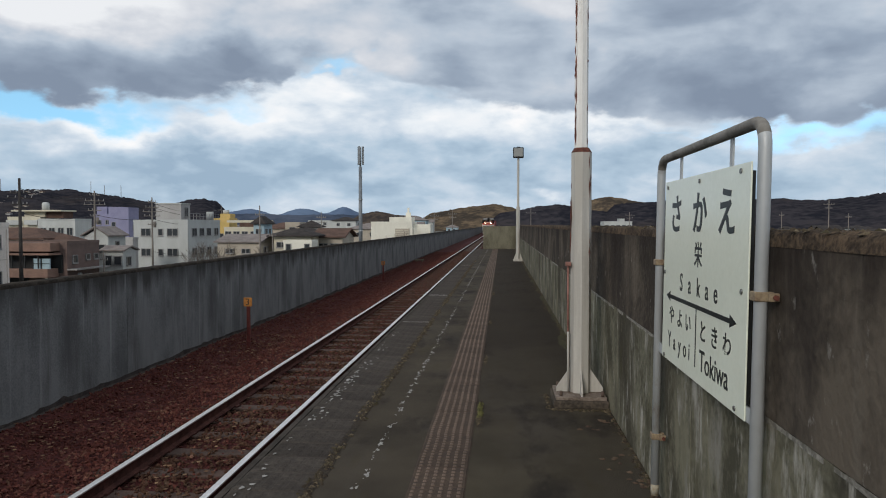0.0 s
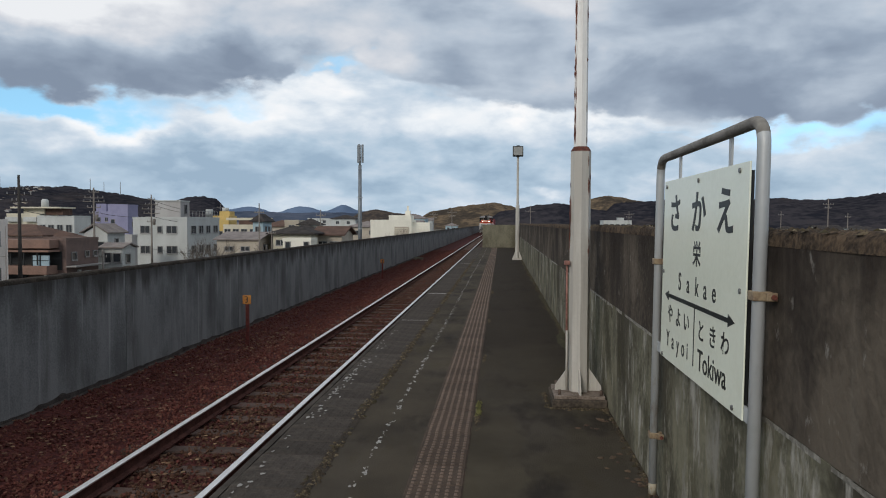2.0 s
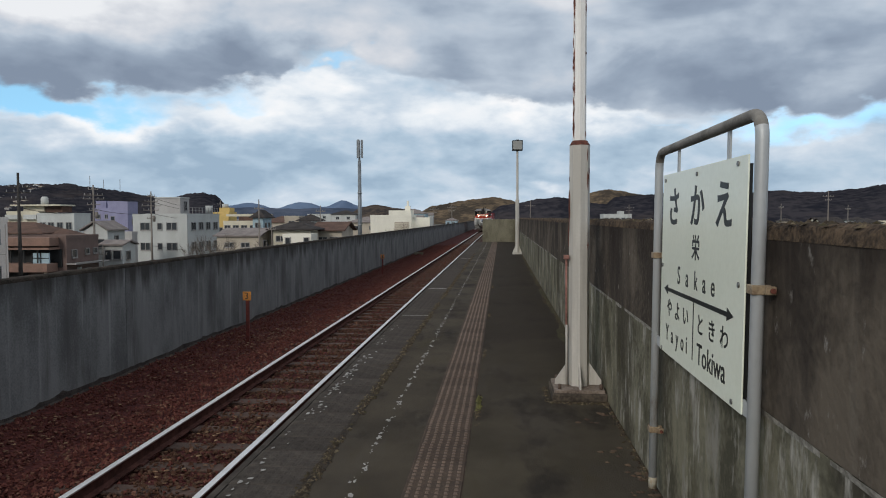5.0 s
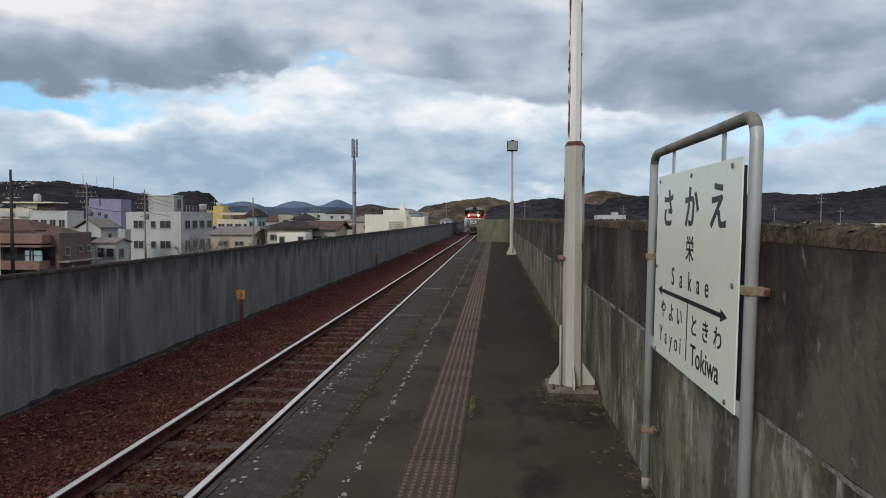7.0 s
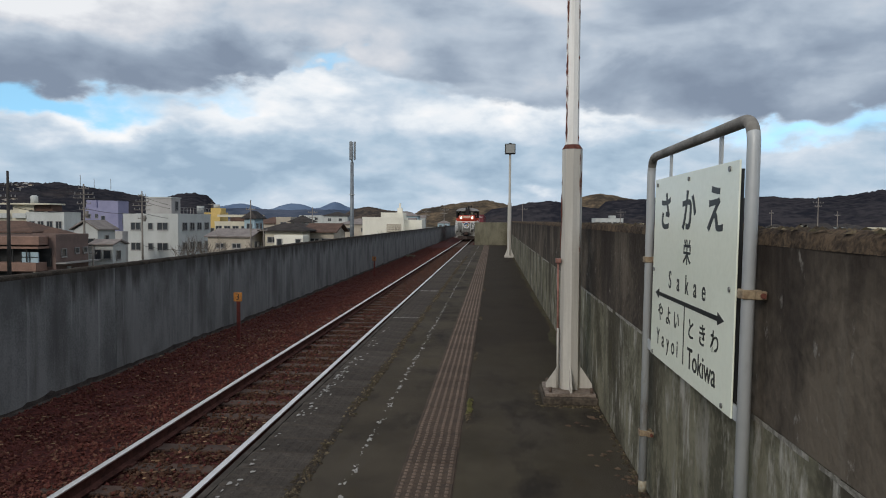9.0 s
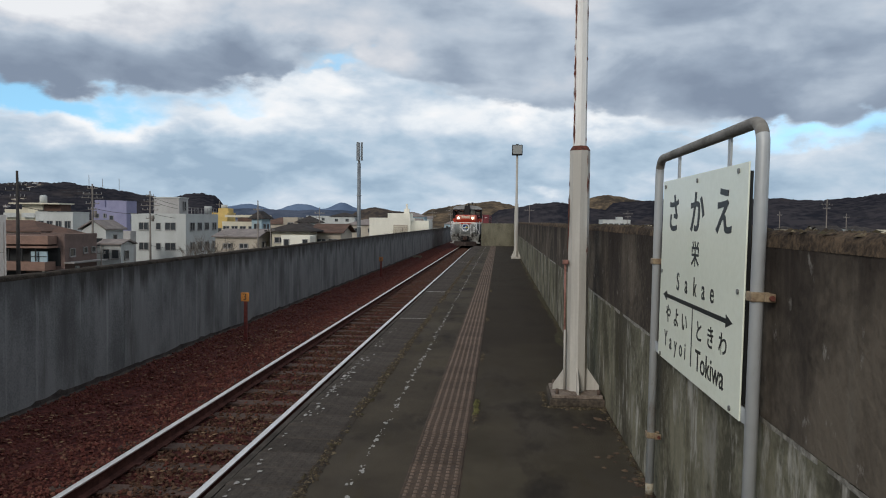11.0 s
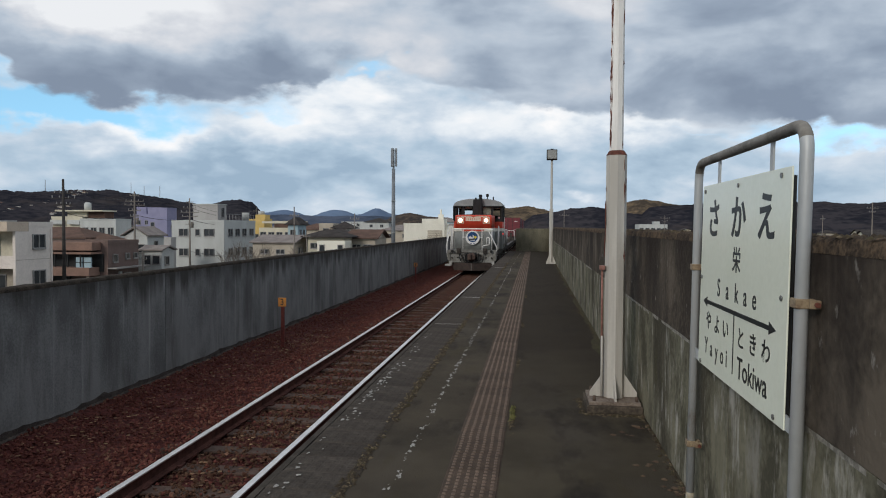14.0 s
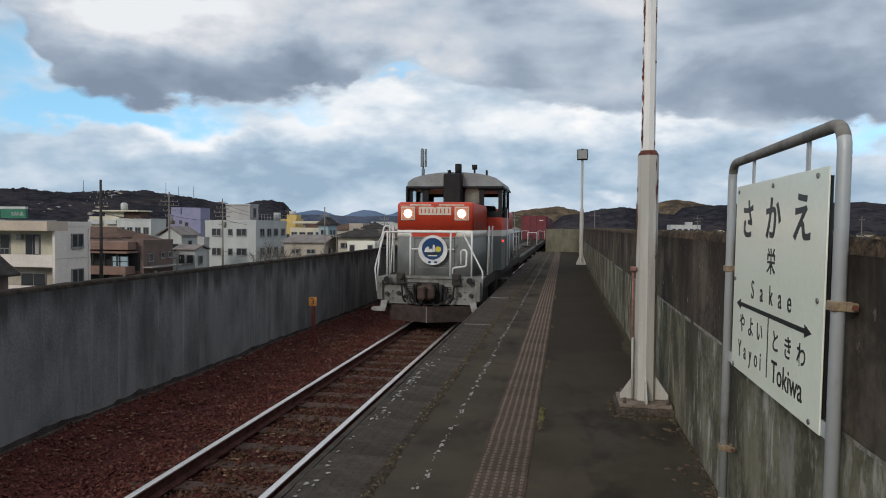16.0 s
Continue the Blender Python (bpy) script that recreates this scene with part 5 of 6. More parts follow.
part("stair_tower", boxes((-49.9, -46.1, 97, 99.9, 1.9, 4.5)), M_plaster_grey, a)
part("tower_cap", boxes((-50.0, -46.0, 96.9, 100.0, 4.502, 4.65)), M_plaster_white, a)
window(a, "e", 98.6, 3.4, 1.0, 1.4, -46.1)
for k in range(10):
    part("rail_post", boxes((-44.35, -44.3, 96 + k * 1.1, 96.05 + k * 1.1, 2.25, 3.1)), M_wframe, a)
part("guard_rail", boxes((-44.36, -44.3, 95.2, 106.2, 3.1, 3.15), (-44.35, -44.31, 95.2, 106.2, 2.7, 2.73)), M_wframe, a)
part("water_tank", tube(bmesh.new(), [(-44.9, 104.2, 2.2), (-44.9, 104.2, 3.5)], 0.55, 14), M_plaster_white, a)

# house with balconies nearest the viaduct
b = building("balcony_house", "pale pinkish three-storey house with recessed balconies", -50.0, -35.8, 45.4, 47.86, 1.70, M_plaster_pink, category="house",
             east=[(0.39, 0.29, 1.3, 1.05), (0.39, -2.32, 1.3, 1.05), (0.39, -5.2, 1.3, 1.05)])
part("roof_slab", boxes((-51, -35.78, 43.3, 45.36, 1.02, 1.70), bevel=0.02), M_fascia, b, "cream fascia of the overhanging roof")
part("end_wall", boxes((-36.0, -35.8, 44.08, 45.39, GROUND_Z, 1.019)), M_plaster_pink, b)
part("recess_wall", boxes((-50, -36.01, 45.30, 45.385, -0.9, 1.018)), M_cream, b)
# Lower storey's wall is darker beige: the recess's shade put into the colour.
part("lower_recess_wall", boxes((-50, -36.01, 45.30, 45.385, -3.9, -1.1)), M_beige, b)
for z0, z1, floor_z in ((-1.60, -0.70, -0.95), (-3.95, -2.95, -3.9), (-7.0, -5.9, -6.9)):
    part("balcony", boxes((-50, -36.01, 44.08, 44.24, z0, z1), bevel=0.01), M_plaster_pink, b)
    part("balcony_floor", boxes((-50, -36.01, 44.245, 45.29, floor_z - 0.12, floor_z)), M_plaster_grey, b)
for z, spans in ((0.0, ((-39.2, -37.95), (-42.0, -40.5), (-45.5, -44.0))), (-2.85, ((-39.6, -37.5), (-43.0, -41.0)))):
    for x0, x1 in spans:
        y_ = 45.30
        fr = part("balcony_door", boxes((x0, x1, y_ - 0.06, y_ - 0.002, z - 0.95, z + 0.78)), M_wframe, b)
        mid_x = (x0 + x1) / 2
        part("pane", boxes((x0 + 0.06, mid_x - 0.03, y_ - 0.085, y_ - 0.062, z - 0.88, z + 0.70)), M_pane, fr)
        part("pane", boxes((mid_x + 0.03, x1 - 0.06, y_ - 0.085, y_ - 0.062, z - 0.88, z + 0.70)), M_pane, fr)
part("curtain", boxes((-38.35, -38.05, 45.20, 45.213, -0.7, 0.6)), M_plaster_grey, b)
part("air_conditioner", boxes((-39.75, -39.35, 45.0, 45.29, 0.35, 0.72), bevel=0.02), M_wframe, b)
for k in range(22):
    part("baluster", boxes((-48.0 + 0.4 * k, -47.97 + 0.4 * k, 44.14, 44.17, -0.70, -0.30)), M_wframe, b)
part("balcony_rail", boxes((-48.1, -39.5, 44.12, 44.19, -0.30, -0.25)), M_wframe, b)
part("storey_joint", boxes((-35.8, -35.785, 44.1, 47.84, -1.02, -0.98)), M_beige, b)
part("downpipe", boxes((-35.79, -35.71, 47.6, 47.68, -7.5, 1.2)), M_plaster_pink, b)
n_ = building("near_house", "house with a dark weathered gable roof close below the viaduct", -39.0, -35.6, 38.2, 39.6, -1.9, M_brown_wall, "gable_s", M_tile_dark, 1.7)

# brown house with a long fascia
c = building("brown_house", "brown clad two-storey house with a dark veranda", -46.6, -40.6, 62, 67.2, 0.0, M_brown_wall, "flat", M_brown_wall,
             east=[(0.22, -1.75, 0.8, 0.8), (0.62, -1.6, 0.7, 0.6), (0.88, -1.6, 0.7, 0.6), (0.2, -4.0, 0.9, 1.2), (0.62, -3.6, 1.1, 0.7)])
part("fascia", boxes((-47.6, -41.3, 60.6, 61.97, -0.95, -0.15), bevel=0.03), M_brown_trim, c)
part("lower_fascia", boxes((-47.9, -41.2, 60.3, 61.97, -1.28, -1.1)), M_brown_trim, c)
# Near-black sheet standing in for the shade inside the veranda.
part("veranda_shade", boxes((-46.6, -41.0, 61.85, 61.97, -3.0, -1.28)), M_dark, c)
for k in range(4):
    part("veranda_post", boxes((-46.4 + 1.3 * k, -46.3 + 1.3 * k, 60.5, 60.6, -2.5, -1.28)), M_dark, c)
part("veranda_window", boxes((-43.1, -41.5, 60.75, 60.9, -2.55, -1.6)), M_blue_wall, c)
part("window_grid", boxes((-43.12, -41.48, 60.7, 60.745, -2.1, -2.04), (-42.3, -42.24, 60.7, 60.745, -2.55, -1.6), (-43.14, -43.06, 60.7, 60.745, -2.55, -1.6)), M_dark, c)
part("balcony", boxes((-47.9, -41.4, 60.3, 61.97, -3.35, -2.55), bevel=0.03), M_brown_trim, c)
# Another near-black sheet for the shade below the balcony.
part("lower_shade", boxes((-46.6, -44.4, 61.85, 61.97, -7.5, -3.36)), M_dark, c)
part("corner_post", boxes((-41.75, -41.55, 60.4, 60.55, -7.5, -3.35)), M_beige, c)
part("awning", boxes((-40.59, -39.6, 61.9, 67.4, -2.75, -2.62)), M_wframe, c)
part("wall_sign", boxes((-40.59, -40.4, 63.6, 64.0, -4.4, -3.1)), M_plaster_white, c)
window(c, "s", -43.2, -4.5, 1.4, 1.3, 61.97)
building("tiled_house", "two-storey house with a low brown tiled hip roof", -47.8, -44.8, 69, 71.6, -0.35, M_brown_wall, "hip", M_tile_brown, 0.7)
building("tiled_house", "dark-roofed house with a weathered tile roof", -56.0, -47.2, 68, 73, 0.0, M_beige, "hip", M_tile_brown, 1.1, south=rows_of((0.3, 0.7), (-1.3,), 1.2, 1.0))

# gabled white houses behind it
building("gabled_house", "white two-storey house with a grey gable roof", -47.0, -44.2, 75, 78.6, 0.2, M_plaster_white, "gable_s", M_tile_grey, 1.0,
         south=[(0.3, -1.2, 0.9, 1.0), (0.72, -1.2, 0.9, 1.0)], east=[(0.5, -0.9, 0.8, 1.1)], eave=0.35)
building("gabled_house", "white rendered house with a tiled eave facing the tracks", -42.5, -40.2, 71, 73.6, -1.3, M_plaster_white, "gable_e", M_tile_grey, 0.45,
         south=[(0.3, -2.3, 0.8, 1.1), (0.74, -2.3, 0.9, 1.0), (0.4, -4.6, 1.5, 1.0)], east=[(0.4, -2.4, 0.9, 1.0)], eave=0.3)
building("grey_annex", "plain grey rendered annex between the houses", -51.2, -48.5, 88, 89.4, -0.15, M_plaster_grey, "flat", M_plaster_grey, south=[(0.6, -3.0, 1.2, 1.0)])

# cream apartment house with water tank
e = building("cream_apartments", "cream apartment building with roof tank and stepped terraces", -85.4, -79.4, 114, 119, 2.9, M_cream, category="apartment block",
             south=rows_of((0.2, 0.55, 0.86), (0.2, -2.6), 1.3, 1.3))
part("roof_house", boxes((-83.0, -79.2, 115, 118, 2.7, 3.8)), M_cream, e)
part("roof_slab", boxes((-84.6, -75.5, 113.8, 118.2, 3.8, 4.05)), M_cream, e)
# Solid block; its brown stands in for the shade in the opening.
part("dark_opening", boxes((-79.1, -76.0, 115.2, 118, 2.7, 3.8)), M_tile_brown, e)
part("water_tank", tube(bmesh.new(), [(-79.4, 115.5, 4.05), (-79.4, 115.5, 5.2), (-79.4, 115.5, 5.45)], [0.6, 0.6, 0.35], 16), M_plaster_white, e)
for x in (-85.2, -81.9):
    part("terrace_screen", boxes((x, x + 2.4, 113.3, 113.96, 1.5, 2.3)), M_plaster_white, e)
building("cream_apartments", "pale apartment wing with a row of square windows", -79.3, -72.6, 113.2, 118, 2.55, M_plaster_white, category="apartment block",
         south=rows_of((0.15, 0.38, 0.62, 0.86), (0.35, -2.6), 1.1, 1.3))

# lilac block
f_ = building("lilac_block", "lilac rendered flat-roofed block", -79.4, -75.2, 135, 139, 5.1, M_purple, category="apartment block", south=[(0.25, 1.6, 0.9, 0.9), (0.25, -0.6, 0.9, 0.9)], east=[(0.5, 1.0, 1.0, 1.1)])
part("recessed_wing", boxes((-83.2, -79.45, 136, 139, -7.5, 3.7), (-82.8, -80.6, 136.5, 139, 3.7, 5.2)), M_purple, f_)
for x, z in ((-80.2, 2.0), (-82.0, 2.0), (-80.6, -0.2), (-82.2, -0.2)):
    window(f_, "s", x, z, 0.9, 0.9, 136)

# yellow building and beige annex
y_ = building("yellow_building", "yellow rendered building with a roof tank", -54.6, -51.4, 128, 132, 2.75, M_yellow_wall, category="building", south=rows_of((0.4,), (-0.8,), 1.6, 1.3))
part("roof_room", boxes((-53.6, -51.6, 129, 131.5, 2.5, 3.6)), M_yellow_wall, y_)
part("water_tank", tube(bmesh.new(), [(-52.8, 130.0, 3.6), (-52.8, 130.0, 4.3)], 0.6, 14), M_plaster_white, y_)
g = building("beige_building", "beige building with a dark clad upper storey", -51.2, -44.6, 125, 128, 1.1, M_cream, category="building", south=rows_of((0.12, 0.36, 0.6, 0.85), (-0.4, -2.8), 1.2, 1.4))
part("dark_storey", boxes((-48.4, -43.4, 125.4, 128, 0.9, 1.9)), M_tile_brown, g)
part("roof_slab", boxes((-50.8, -43.0, 125.3, 128.4, 1.9, 2.35)), M_cream, g)
building("pale_blue_house", "pale blue rendered house with a dark hip roof", -43.4, -41.6, 119, 123.6, 1.6, M_blue_wall, "hip", M_tile_dark, 1.3, south=rows_of((0.5,), (0.3, -2.2), 1.0, 1.0), east=rows_of((0.3, 0.7), (0.3, -2.2), 1.0, 1.0))

# houses in front of the far town
building("workshop", "low cream workshop with a grey gable roof", -33.6, -28.5, 80, 87.6, -0.6, M_beige, "gable_e", M_tile_grey, 0.85, south=rows_of((0.3, 0.68), (-1.6, -4.0), 1.1, 0.6), east=[(0.3, -1.7, 1.6, 1.2), (0.72, -1.7, 1.6, 1.2)], eave=0.35)
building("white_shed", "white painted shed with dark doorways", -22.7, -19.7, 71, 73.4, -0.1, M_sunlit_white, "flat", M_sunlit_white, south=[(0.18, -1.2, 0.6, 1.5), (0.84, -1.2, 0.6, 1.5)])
building("tiled_house", "house with a broad dark tiled roof and deep eaves", -27.4, -22.8, 82, 85.6, 0.1, M_cream, "hip", M_tile_dark, 0.85, south=rows_of((0.2, 0.5, 0.8), (-0.9,), 1.2, 0.7), eave=0.7)
building("gabled_house", "beige house with a large brown tiled gable roof", -23.4, -19.9, 86, 92.6, -0.1, M_beige, "gable_e", M_tile_brown, 1.05, south=rows_of((0.3, 0.72), (-1.3,), 1.2, 1.0), east=[(0.5, -1.3, 1.6, 1.0)])
building("tiled_house", "small white house with a black tiled roof", -37.8, -34.2, 128, 131.6, 1.0, M_plaster_white, "hip", M_tile_dark, 1.2, south=rows_of((0.2, 0.75), (0.2,), 0.8, 0.7))
building("tiled_house", "house with a dark roof beyond the shed", -33.0, -27.6, 104, 109, 0.0, M_beige, "hip", M_tile_dark, 1.0, south=rows_of((0.3, 0.7), (-1.0,), 1.2, 0.9))
building("grey_house", "plain beige block among the houses", -41.2, -38.4, 130, 134, 2.0, M_beige, south=[(0.5, 0.6, 1.2, 0.9)])

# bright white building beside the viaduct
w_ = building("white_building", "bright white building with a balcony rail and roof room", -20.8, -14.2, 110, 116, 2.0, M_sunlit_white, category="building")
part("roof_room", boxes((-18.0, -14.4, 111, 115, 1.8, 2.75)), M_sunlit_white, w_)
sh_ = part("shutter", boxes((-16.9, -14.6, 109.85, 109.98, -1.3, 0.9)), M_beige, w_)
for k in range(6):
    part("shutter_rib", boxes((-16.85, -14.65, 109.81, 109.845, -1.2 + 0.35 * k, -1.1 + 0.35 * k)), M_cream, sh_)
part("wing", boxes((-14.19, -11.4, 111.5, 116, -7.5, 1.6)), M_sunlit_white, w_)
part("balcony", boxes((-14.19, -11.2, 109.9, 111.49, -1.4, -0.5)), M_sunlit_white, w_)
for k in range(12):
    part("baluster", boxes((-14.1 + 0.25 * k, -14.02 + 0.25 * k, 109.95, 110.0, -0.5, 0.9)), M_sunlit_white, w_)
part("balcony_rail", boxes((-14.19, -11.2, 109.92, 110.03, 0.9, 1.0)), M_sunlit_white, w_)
part("antenna_stand", boxes((-15.6, -14.8, 113, 113.6, 2.75, 3.5), (-15.35, -15.05, 113.1, 113.4, 3.5, 4.3)), M_sunlit_white, w_)

# the green-topped building seen over the balcony house
sh = building("bank_building", "grey building with a green roof sign", -140, -113.2, 132, 140, 2.3, M_plaster_grey, category="building")
part("roof_sign", boxes((-119.4, -113.3, 131.0, 131.6, 2.6, 4.6)), M_green, sh, "green sign board with white lettering")
part("sign_rim", boxes((-119.5, -113.2, 130.95, 131.65, 4.6, 5.1)), M_plaster_white, sh)
lettering("BANK", 1.15, M_plaster_white, "sign_lettering", sh, pose(-115.2, 130.97, 3.5, 90, 0, 0), 0.02)

# smaller buildings towards the hills
rnd = random.Random(11)
far_walls = (M_plaster_white, M_beige, M_plaster_grey, M_cream, M_blue_wall)
far_roofs = (M_tile_dark, M_tile_brown, M_tile_grey)
spots = [(-140 + 11.5 * k, 165 + 30 * rnd.random()) for k in range(12)] + [(-150 + 14 * k, 235 + 50 * rnd.random()) for k in range(11)] + [(-170 + 20 * k, 330 + 90 * rnd.random()) for k in range(9)]
spots += [(-75 + 8.5 * k, 150 + 34 * rnd.random()) for k in range(8)]
spots += [(12 + 13 * k, 210 + 60 * rnd.random()) for k in range(14)] + [(20 + 24 * k, 330 + 120 * rnd.random()) for k in range(13)]
for x, y in spots:
    w, d, st = 6 + 6 * rnd.random(), 6 + 4 * rnd.random(), rnd.choice((2, 2, 2, 3))
    if x > 0:
        st = 2
    top = GROUND_Z + 3.0 * st + rnd.random() * 0.6 + (1.2 if x < 0 else 0.6)
    if -26 < x < 9 and y < 300 or abs(x + 3) < 12:
        continue
    if x < 0 and y < 220:
        top = GROUND_Z + 7.0 + 1.2 * rnd.random()
    wall, kind = rnd.choice(far_walls), rnd.choice(("hip", "gable_s", "gable_e", "flat"))
    building("far_house", {"flat": "distant flat-roofed house in the town", "hip": "distant house with a hipped tile roof", "gable_s": "distant house with a tiled gable roof", "gable_e": "distant house with a tiled gable roof"}[kind],
             x, x + w, y, y + d, top, wall, kind, wall if kind == "flat" else rnd.choice(far_roofs), 1.5, south=rows_of((0.25, 0.7), (top - 1.4,), 1.3, 1.1), east=rows_of((0.5,), (top - 1.4,), 1.2, 1.1), group="houses of the town")
for k in range(34):
    deg_, r = -42.0 + 0.21 * k + 0.25 * rnd.random(), 880 + 90 * rnd.random() + (55 if k > 28 else 0)
    az = radians(deg_)
    x, y = r * math.sin(az), r * math.cos(az)
    z = GROUND_Z + (45 + 10 * math.exp(-((deg_ + 33.5) / 4) ** 2)) * math.sin(math.pi / 2 * (r - 820) / 420 * 9 / 5.58) + 2.4
    w_h = rnd.uniform(4.0, 7.5)
    building("hillside_house", "small pale house on the wooded hillside", x, x + w_h, y, y + 5, z, rnd.choice((M_beige, M_plaster_grey, M_plaster_white)), rnd.choice(("hip", "gable_s", "flat")), rnd.choice((M_tile_grey, M_tile_brown)), 1.2, eave=0.3, group="houses on the hillside")
l_ = building("long_white_hall", "long low white hall with a band of windows", 37.4, 47.4, 258, 268, 2.7, M_plaster_white, category="hall", south=rows_of((0.1, 0.3, 0.5, 0.7, 0.9), (0.9,), 1.4, 0.9))
part("roof_box", boxes((43, 45, 260, 264, 2.6, 3.7)), M_plaster_white, l_)


# ---- masts and poles ----
M_mast = material("blue_grey_mast_steel", (0.20, 0.22, 0.235), (0.14, 0.155, 0.17), 0.5, 0.3, scale=1, fine=12, bump=0.05)


def cell_mast():
    p = thing("antenna_mast", "tall grey steel mast with panel antennas in the town", "mast", at=(-22.5, 110, GROUND_Z))
    part("shaft", tube(bmesh.new(), [(0, 0, 0), (0, 0, 18.2)], [0.36, 0.27], 16), M_mast, p)
    part("top_shaft", tube(bmesh.new(), [(0, 0, 18.2), (0, 0, 21.4)], 0.16, 12), M_galv, p)
    for a in (20, 140, 260):
        x, y = 0.42 * math.cos(radians(a)), 0.42 * math.sin(radians(a))
        part("panel_antenna", boxes((x - 0.16, x + 0.16, y - 0.1, y + 0.1, 18.6, 21.5), bevel=0.03), M_mast, p)
        part("antenna_arm", tube(bmesh.new(), [(0, 0, 19.2), (x, y, 19.2)], 0.05, 6), M_galv, p)
    for z in (8.0, 13.0):
        part("flange", tube(bmesh.new(), [(0, 0, z), (0, 0, z + 0.1)], 0.42, 16), M_galv, p)


cell_mast()


def utility_pole(x, y, top, mat, r=0.15, arms=((-0.6, 1.6), (-1.3, 1.3)), turn=0.0, transformer=False):
    p = thing("utility_pole", "dark utility pole with crossarms and wires" if mat is M_util_dark else "grey concrete utility pole with crossarms and wires", "utility pole", "utility poles of the town", (x, y, 0))
    p.rotation_euler = (0, 0, radians(turn))
    part("pole", tube(bmesh.new(), [(0, 0, GROUND_Z), (0, 0, top)], [r, r * 0.45], 10), mat, p)
    for dz, w in arms:
        ar = part("crossarm", boxes((-w * 0.4, w * 0.4, -0.035, 0.035, top + dz, top + dz + 0.07)), mat, p)
        for k in (-0.42, -0.15, 0.2, 0.44):
            part("insulator", tube(bmesh.new(), [(w * k * 0.85, 0, top + dz + 0.07), (w * k * 0.85, 0, top + dz + 0.25)], 0.035, 6), M_wframe, ar)
    if transformer:
        part("transformer", tube(bmesh.new(), [(0.27, 0, top - 3.5), (0.27, 0, top - 2.8)], 0.16, 12), mat, p)


utility_pole(-37.9, 52, 5.2, M_util_dark, 0.20, ((-1.2, 1.7), (-1.6, 2.2), (-2.1, 1.3)), 40)
utility_pole(-42.7, 70, 5.1, M_util, 0.17, ((-0.5, 1.2), (-1.1, 2.3), (-1.5, 2.6), (-2.1, 1.6), (-2.7, 1.1)), 35, True)
utility_pole(-40.57, 78, 4.7, M_util, 0.15, ((-0.6, 1.0), (-1.2, 1.8), (-1.7, 2.6), (-2.2, 2.2), (-3.2, 1.2)), 30, True)
utility_pole(-39.4, 66, -1.2, M_util, 0.13, ((-0.8, 1.0),), 0)
utility_pole(-24.86, 70, 3.5, M_util, 0.12, ((-1.0, 1.2),), 0)
utility_pole(-24.2, 72, 1.0, M_util, 0.09, ((-0.7, 1.0),), 0)
utility_pole(-23.65, 90, 3.2, M_util, 0.10, ((-0.8, 1.6), (-1.4, 1.2)), 0)
utility_pole(-62, 150, 5.6, M_util, 0.13, ((-0.9, 2.0),), 0)
utility_pole(-13.5, 140, 4.0, M_util, 0.11, ((-0.8, 2.2), (-1.5, 1.6)), 0)
utility_pole(-9.5, 135, 4.3, M_util, 0.11, ((-0.8, 2.2), (-1.5, 1.6)), 0)
utility_pole(7.1, 170, 5.7, M_util, 0.14, ((-1.4, 3.0),), 0)
utility_pole(36.0, 200, 5.0, M_util, 0.14, ((-0.9, 3.4), (-1.7, 2.0)), 0)
utility_pole(53.9, 120, 5.8, M_util, 0.14, ((-1.0, 3.4), (-1.6, 2.0)), 30)
utility_pole(61.8, 130, 3.6, M_util, 0.13, ((-0.8, 1.2),), 0)
utility_pole(58.0, 150, 4.2, M_util, 0.12, ((-0.8, 1.2),), 0)
utility_pole(75.0, 125, 3.0, M_util, 0.12, ((-0.8, 1.8),), 0)


def cable(a, b, sag, r=0.022):
    a, b = Vector(a), Vector(b)
    pts = [a.lerp(b, k / 12) - Vector((0, 0, sag * 4 * (k / 12) * (1 - k / 12))) for k in range(13)]
    ob = new("power_cable", mesh_of("power_cable", tube(bmesh.new(), pts, r, 5), M_wire))
    tagged(ob, "thin black overhead power cable between poles", "cable", "overhead cables")


for dz in (0.0, 0.5, -1.4):
    cable((-37.9, 52, 3.9 + dz), (-42.7, 70, 4.0 + dz), 0.5)
    cable((-42.7, 70, 4.0 + dz), (-40.6, 78, 3.6 + dz), 0.3)
    cable((-40.6, 78, 3.6 + dz), (-62, 150, 4.7 + dz), 1.2)
    cable((53.9, 120, 4.6 + dz), (110, 112, 3.4 + dz), 0.8)
cable((-40.6, 78, -1.6), (-24.9, 70, -1.4), 0.5)
cable((53.9, 120, 3.6), (75.0, 125, 2.2), 0.5)

# ---- bare trees ----
M_bark = material("bare_grey_bark", (0.17, 0.145, 0.12), (0.10, 0.085, 0.07), 0.95, scale=3, fine=20)


